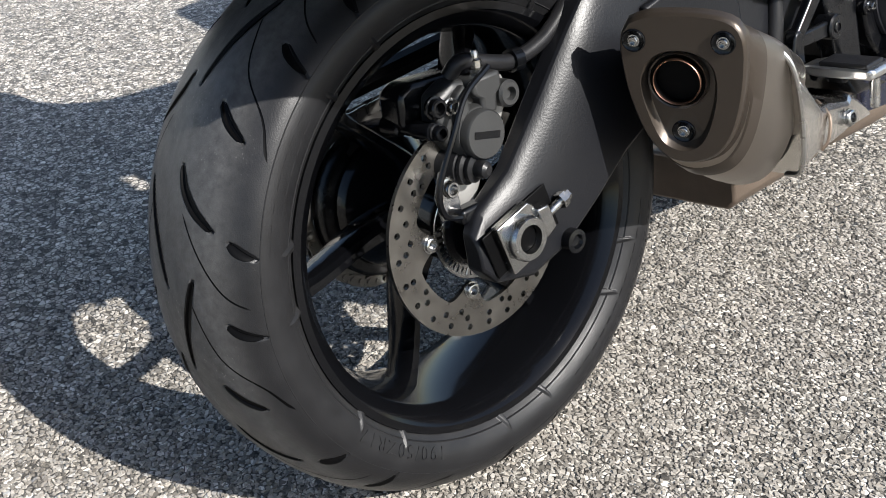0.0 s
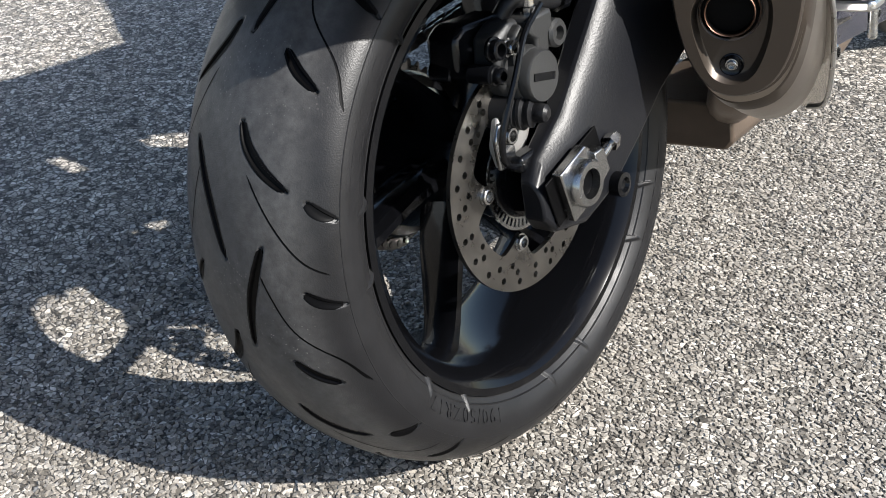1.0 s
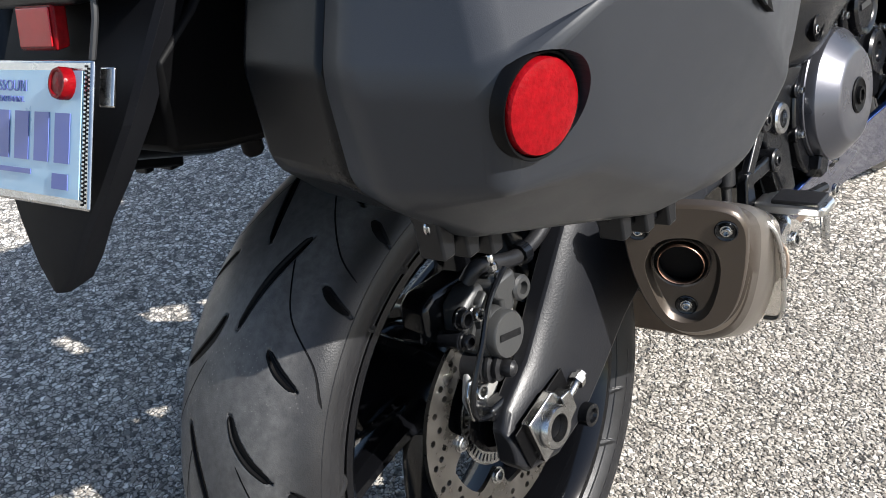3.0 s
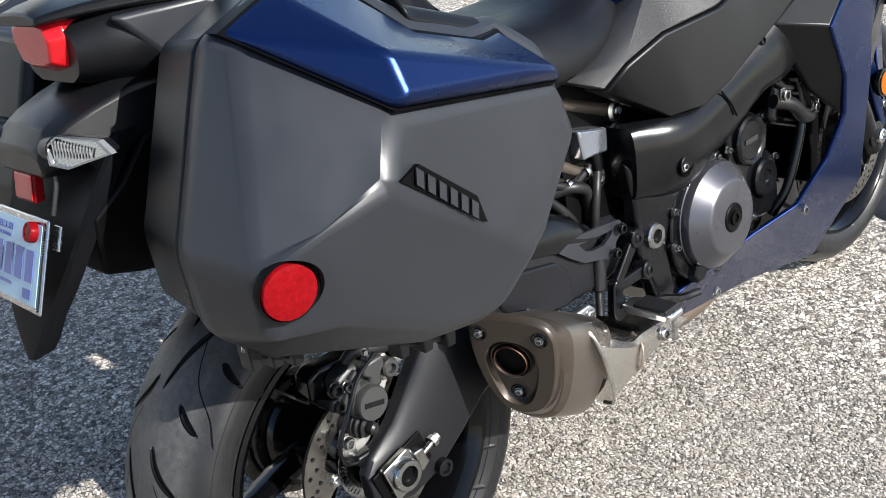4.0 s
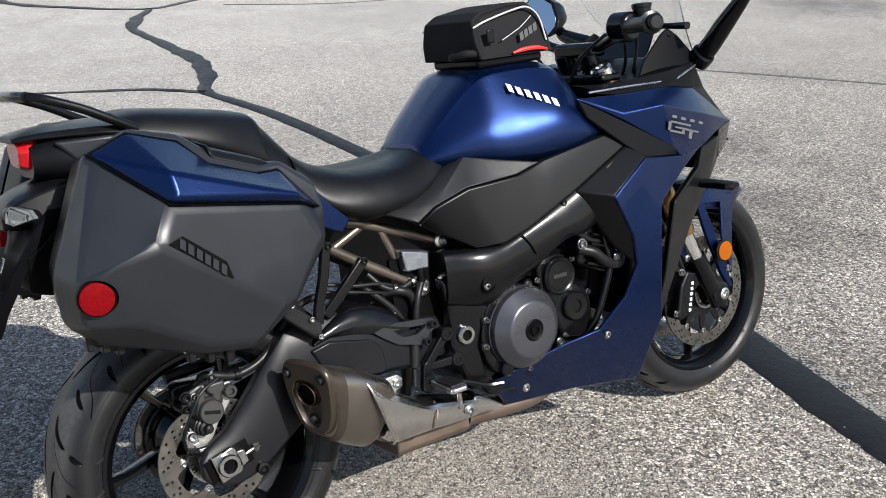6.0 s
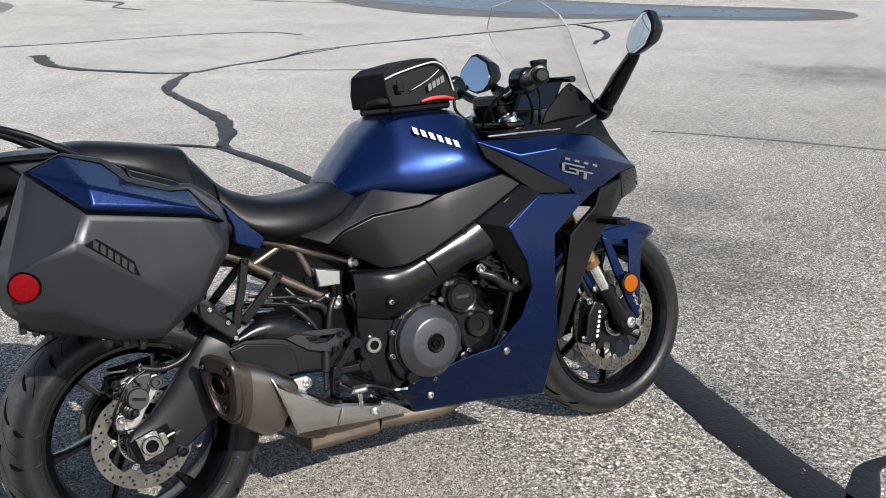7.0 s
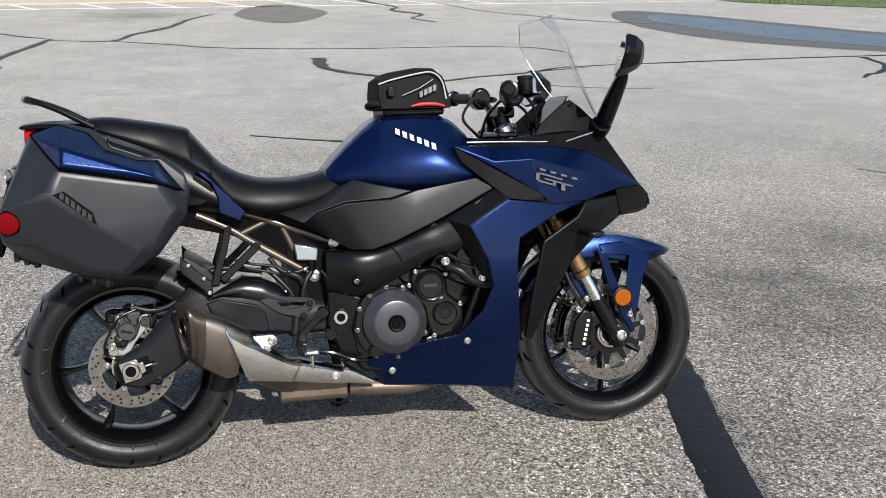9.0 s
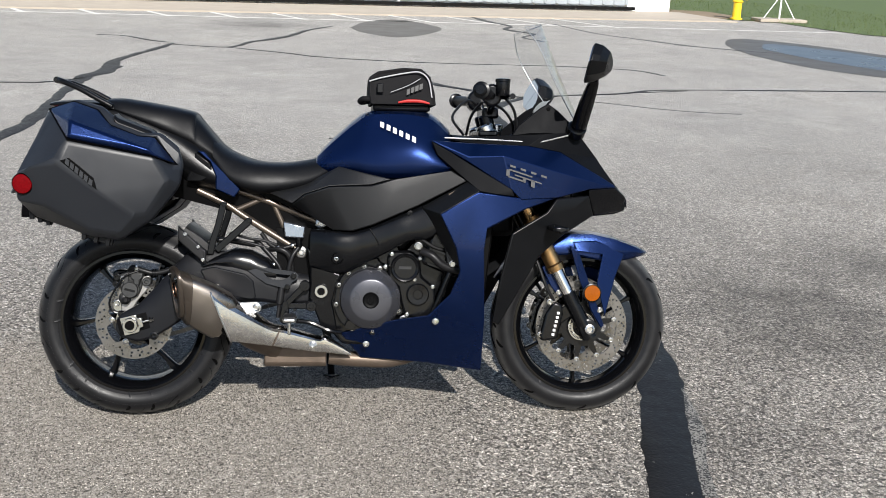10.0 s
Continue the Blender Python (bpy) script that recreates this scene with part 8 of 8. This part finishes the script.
    part("panel_gap", loft([flip(G, s), flip([(x, y + 0.02, z) for x, y, z in G], s)]), DARK, case)
    hd = part("carry_handle", loft([flip([(x, y, z) for y, z in ((-0.245, z0), (-0.330, z0 - 0.006), (-0.340, z0 + 0.006), (-0.328, z0 + 0.022), (-0.26, z0 + 0.028))], s) for x, z0 in ((-0.010, 0.940), (0.00, 0.928), (0.095, 0.892), (0.105, 0.884))]), PLASTIC, case, "black carry handle", bevel=0.005)
    rf = part("reflector_bezel", lathe([(0.0314, -0.0065), (0.0314, 0.002), (0.0306, 0.0036), (0.0292, 0.0032), (0.0284, -0.001), (0.0, -0.0015)], sink, lens_way, 48), DARK, case)
    part("red_reflector", lathe([(0.0280, -0.002), (0.0280, 0.004), (0.0270, 0.0058), (0.0245, 0.0066), (0.020, 0.0070), (0.0, 0.0085)], sink, lens_way, 48), RED, rf, "large round red reflector")
    em = flip([(-0.137, -0.4375, 0.824), (-0.112, -0.4385, 0.832), (-0.046, -0.4365, 0.776), (-0.038, -0.4365, 0.745)], s)
    part("emblem_plate", slab(em, 0.012), DARK, case, "recessed dark emblem plate")
    for k in range(6):
        f = k / 6
        x, z = -0.122 + 0.075 * f, 0.822 - 0.066 * f
        y = -(0.4395 - 0.002 * f)
        q = flip([(x, y, z - 0.006), (x + 0.009, y + 0.0013, z - 0.014), (x + 0.012, y + 0.0013, z + 0.002), (x + 0.003, y, z + 0.010)], s)
        part("emblem_block", loft([q, [(a, b + s * 0.0018, c) for a, b, c in q]]), CASE, case)
    for (ax, az), (bx, bz), out in (((-0.262, 0.668), (-0.190, 0.640), 0.032), ((-0.111, 0.612), (-0.010, 0.584), 0.066)):
        hg = part("hinge", loft([flip([(x, y, z + dz) for x, z, dz in ((ax, az, 0.02), (bx, bz, 0.02), (bx - 0.008, bz, -0.010), (ax + 0.01, az, -0.010))], s) for y in (-0.248 - out, -0.262 - out)]), PLASTIC, case, "black hinge block", bevel=0.003)
        for k in range(3):
            f = 0.16 + 0.33 * k
            x, z = ax + (bx - ax) * f, az + (bz - az) * f
            part("rib", loft([flip([(x + d, y, z + zz) for d, zz in ((-0.008, 0.02), (0.010, 0.02), (0.004, -0.014), (-0.008, -0.014))], s) for y in (-0.250 - out, -0.272 - out)]), PLASTIC, hg, bevel=0.002)
        bolt(flip([(ax + 0.008, -0.262 - out, az + 0.004)], s)[0], (0, s, 0), 0.0055, hg, STEEL, 0.003, "hinge_pin")
    part("mount_bracket", box(-0.20, 0.10, s * 0.11, s * 0.16, 0.74, 0.80), DARK, case)

# ---------- tank bag ----------
bag = thing("tank_bag", "small black fabric tank bag with grey piping and red trim", "bag", BIKE)
BO = [(0.742, 1.020), (0.735, 1.060), (0.738, 1.108), (0.765, 1.126), (0.850, 1.140), (0.905, 1.138), (0.935, 1.112), (0.948, 1.060), (0.952, 1.020)]
rings = []
for y, f, dz in ((-0.112, 0.86, 0.004), (-0.118, 0.96, 0.001), (-0.112, 0.995, 0), (0, 1.0, 0.004), (0.112, 0.995, 0), (0.118, 0.96, 0.001), (0.112, 0.86, 0.004)):
    rings.append([(0.855 + (x - 0.855) * f, y * (1 - 0.22 * max(0, z - 1.03) / 0.1), 1.025 + (z - 1.025) * f + (0.004 if f < 0.9 else 0)) for x, z in BO])
part("bag_body", loft(rings), FABRIC, bag, "black fabric bag body", bevel=0.012, segs=3)
for s in (-1, 1):
    part("piping", tube([(0.738, s * 0.103, 1.092), (0.78, s * 0.101, 1.105), (0.86, s * 0.099, 1.122), (0.900, s * 0.100, 1.124), (0.927, s * 0.104, 1.100), (0.938, s * 0.112, 1.045)], 0.0024, 8), PIPING, bag, "thin pale grey piping")
    part("red_trim", tube([(0.83, s * 0.121, 1.026), (0.86, s * 0.122, 1.031), (0.90, s * 0.122, 1.031), (0.93, s * 0.121, 1.025)], [0.003, 0.0055, 0.0055, 0.003], 8), REDCLOTH, bag, "red fabric trim")
    part("reflective_line", tube([(0.805, s * 0.1185, 1.058), (0.86, s * 0.1145, 1.080), (0.900, s * 0.109, 1.104)], 0.0012, 6, 2), PIPING, bag)
    for k in range(4):
        x, z = 0.856 + 0.0135 * k, 1.050 + 0.0058 * k
        q = [(x, s * 0.1185, z), (x + 0.0105, s * 0.1185, z + 0.0045), (x + 0.0115, s * 0.1145, z + 0.022), (x + 0.001, s * 0.1145, z + 0.0175)]
        part("maker_block", loft([q, [(a, b + s * 0.002, c) for a, b, c in q]]), GREYP, bag)
part("buckle", box(0.762, 0.782, -0.1165, -0.122, 1.055, 1.085), PLASTIC, bag, bevel=0.003)
part("strap", tube([(0.745, -0.10, 1.035), (0.722, -0.09, 1.036), (0.712, -0.06, 1.030), (0.725, -0.03, 1.030), (0.745, -0.03, 1.035)], [0.008, 0.010, 0.011, 0.010, 0.008], 10), FABRIC, bag)
part("bag_base", loft([[(x, y, z) for x, y in ((0.750, -0.092), (0.935, -0.096), (0.935, 0.096), (0.750, 0.092))] for z in (1.000, 1.024)]), PLASTIC, bag, bevel=0.008)
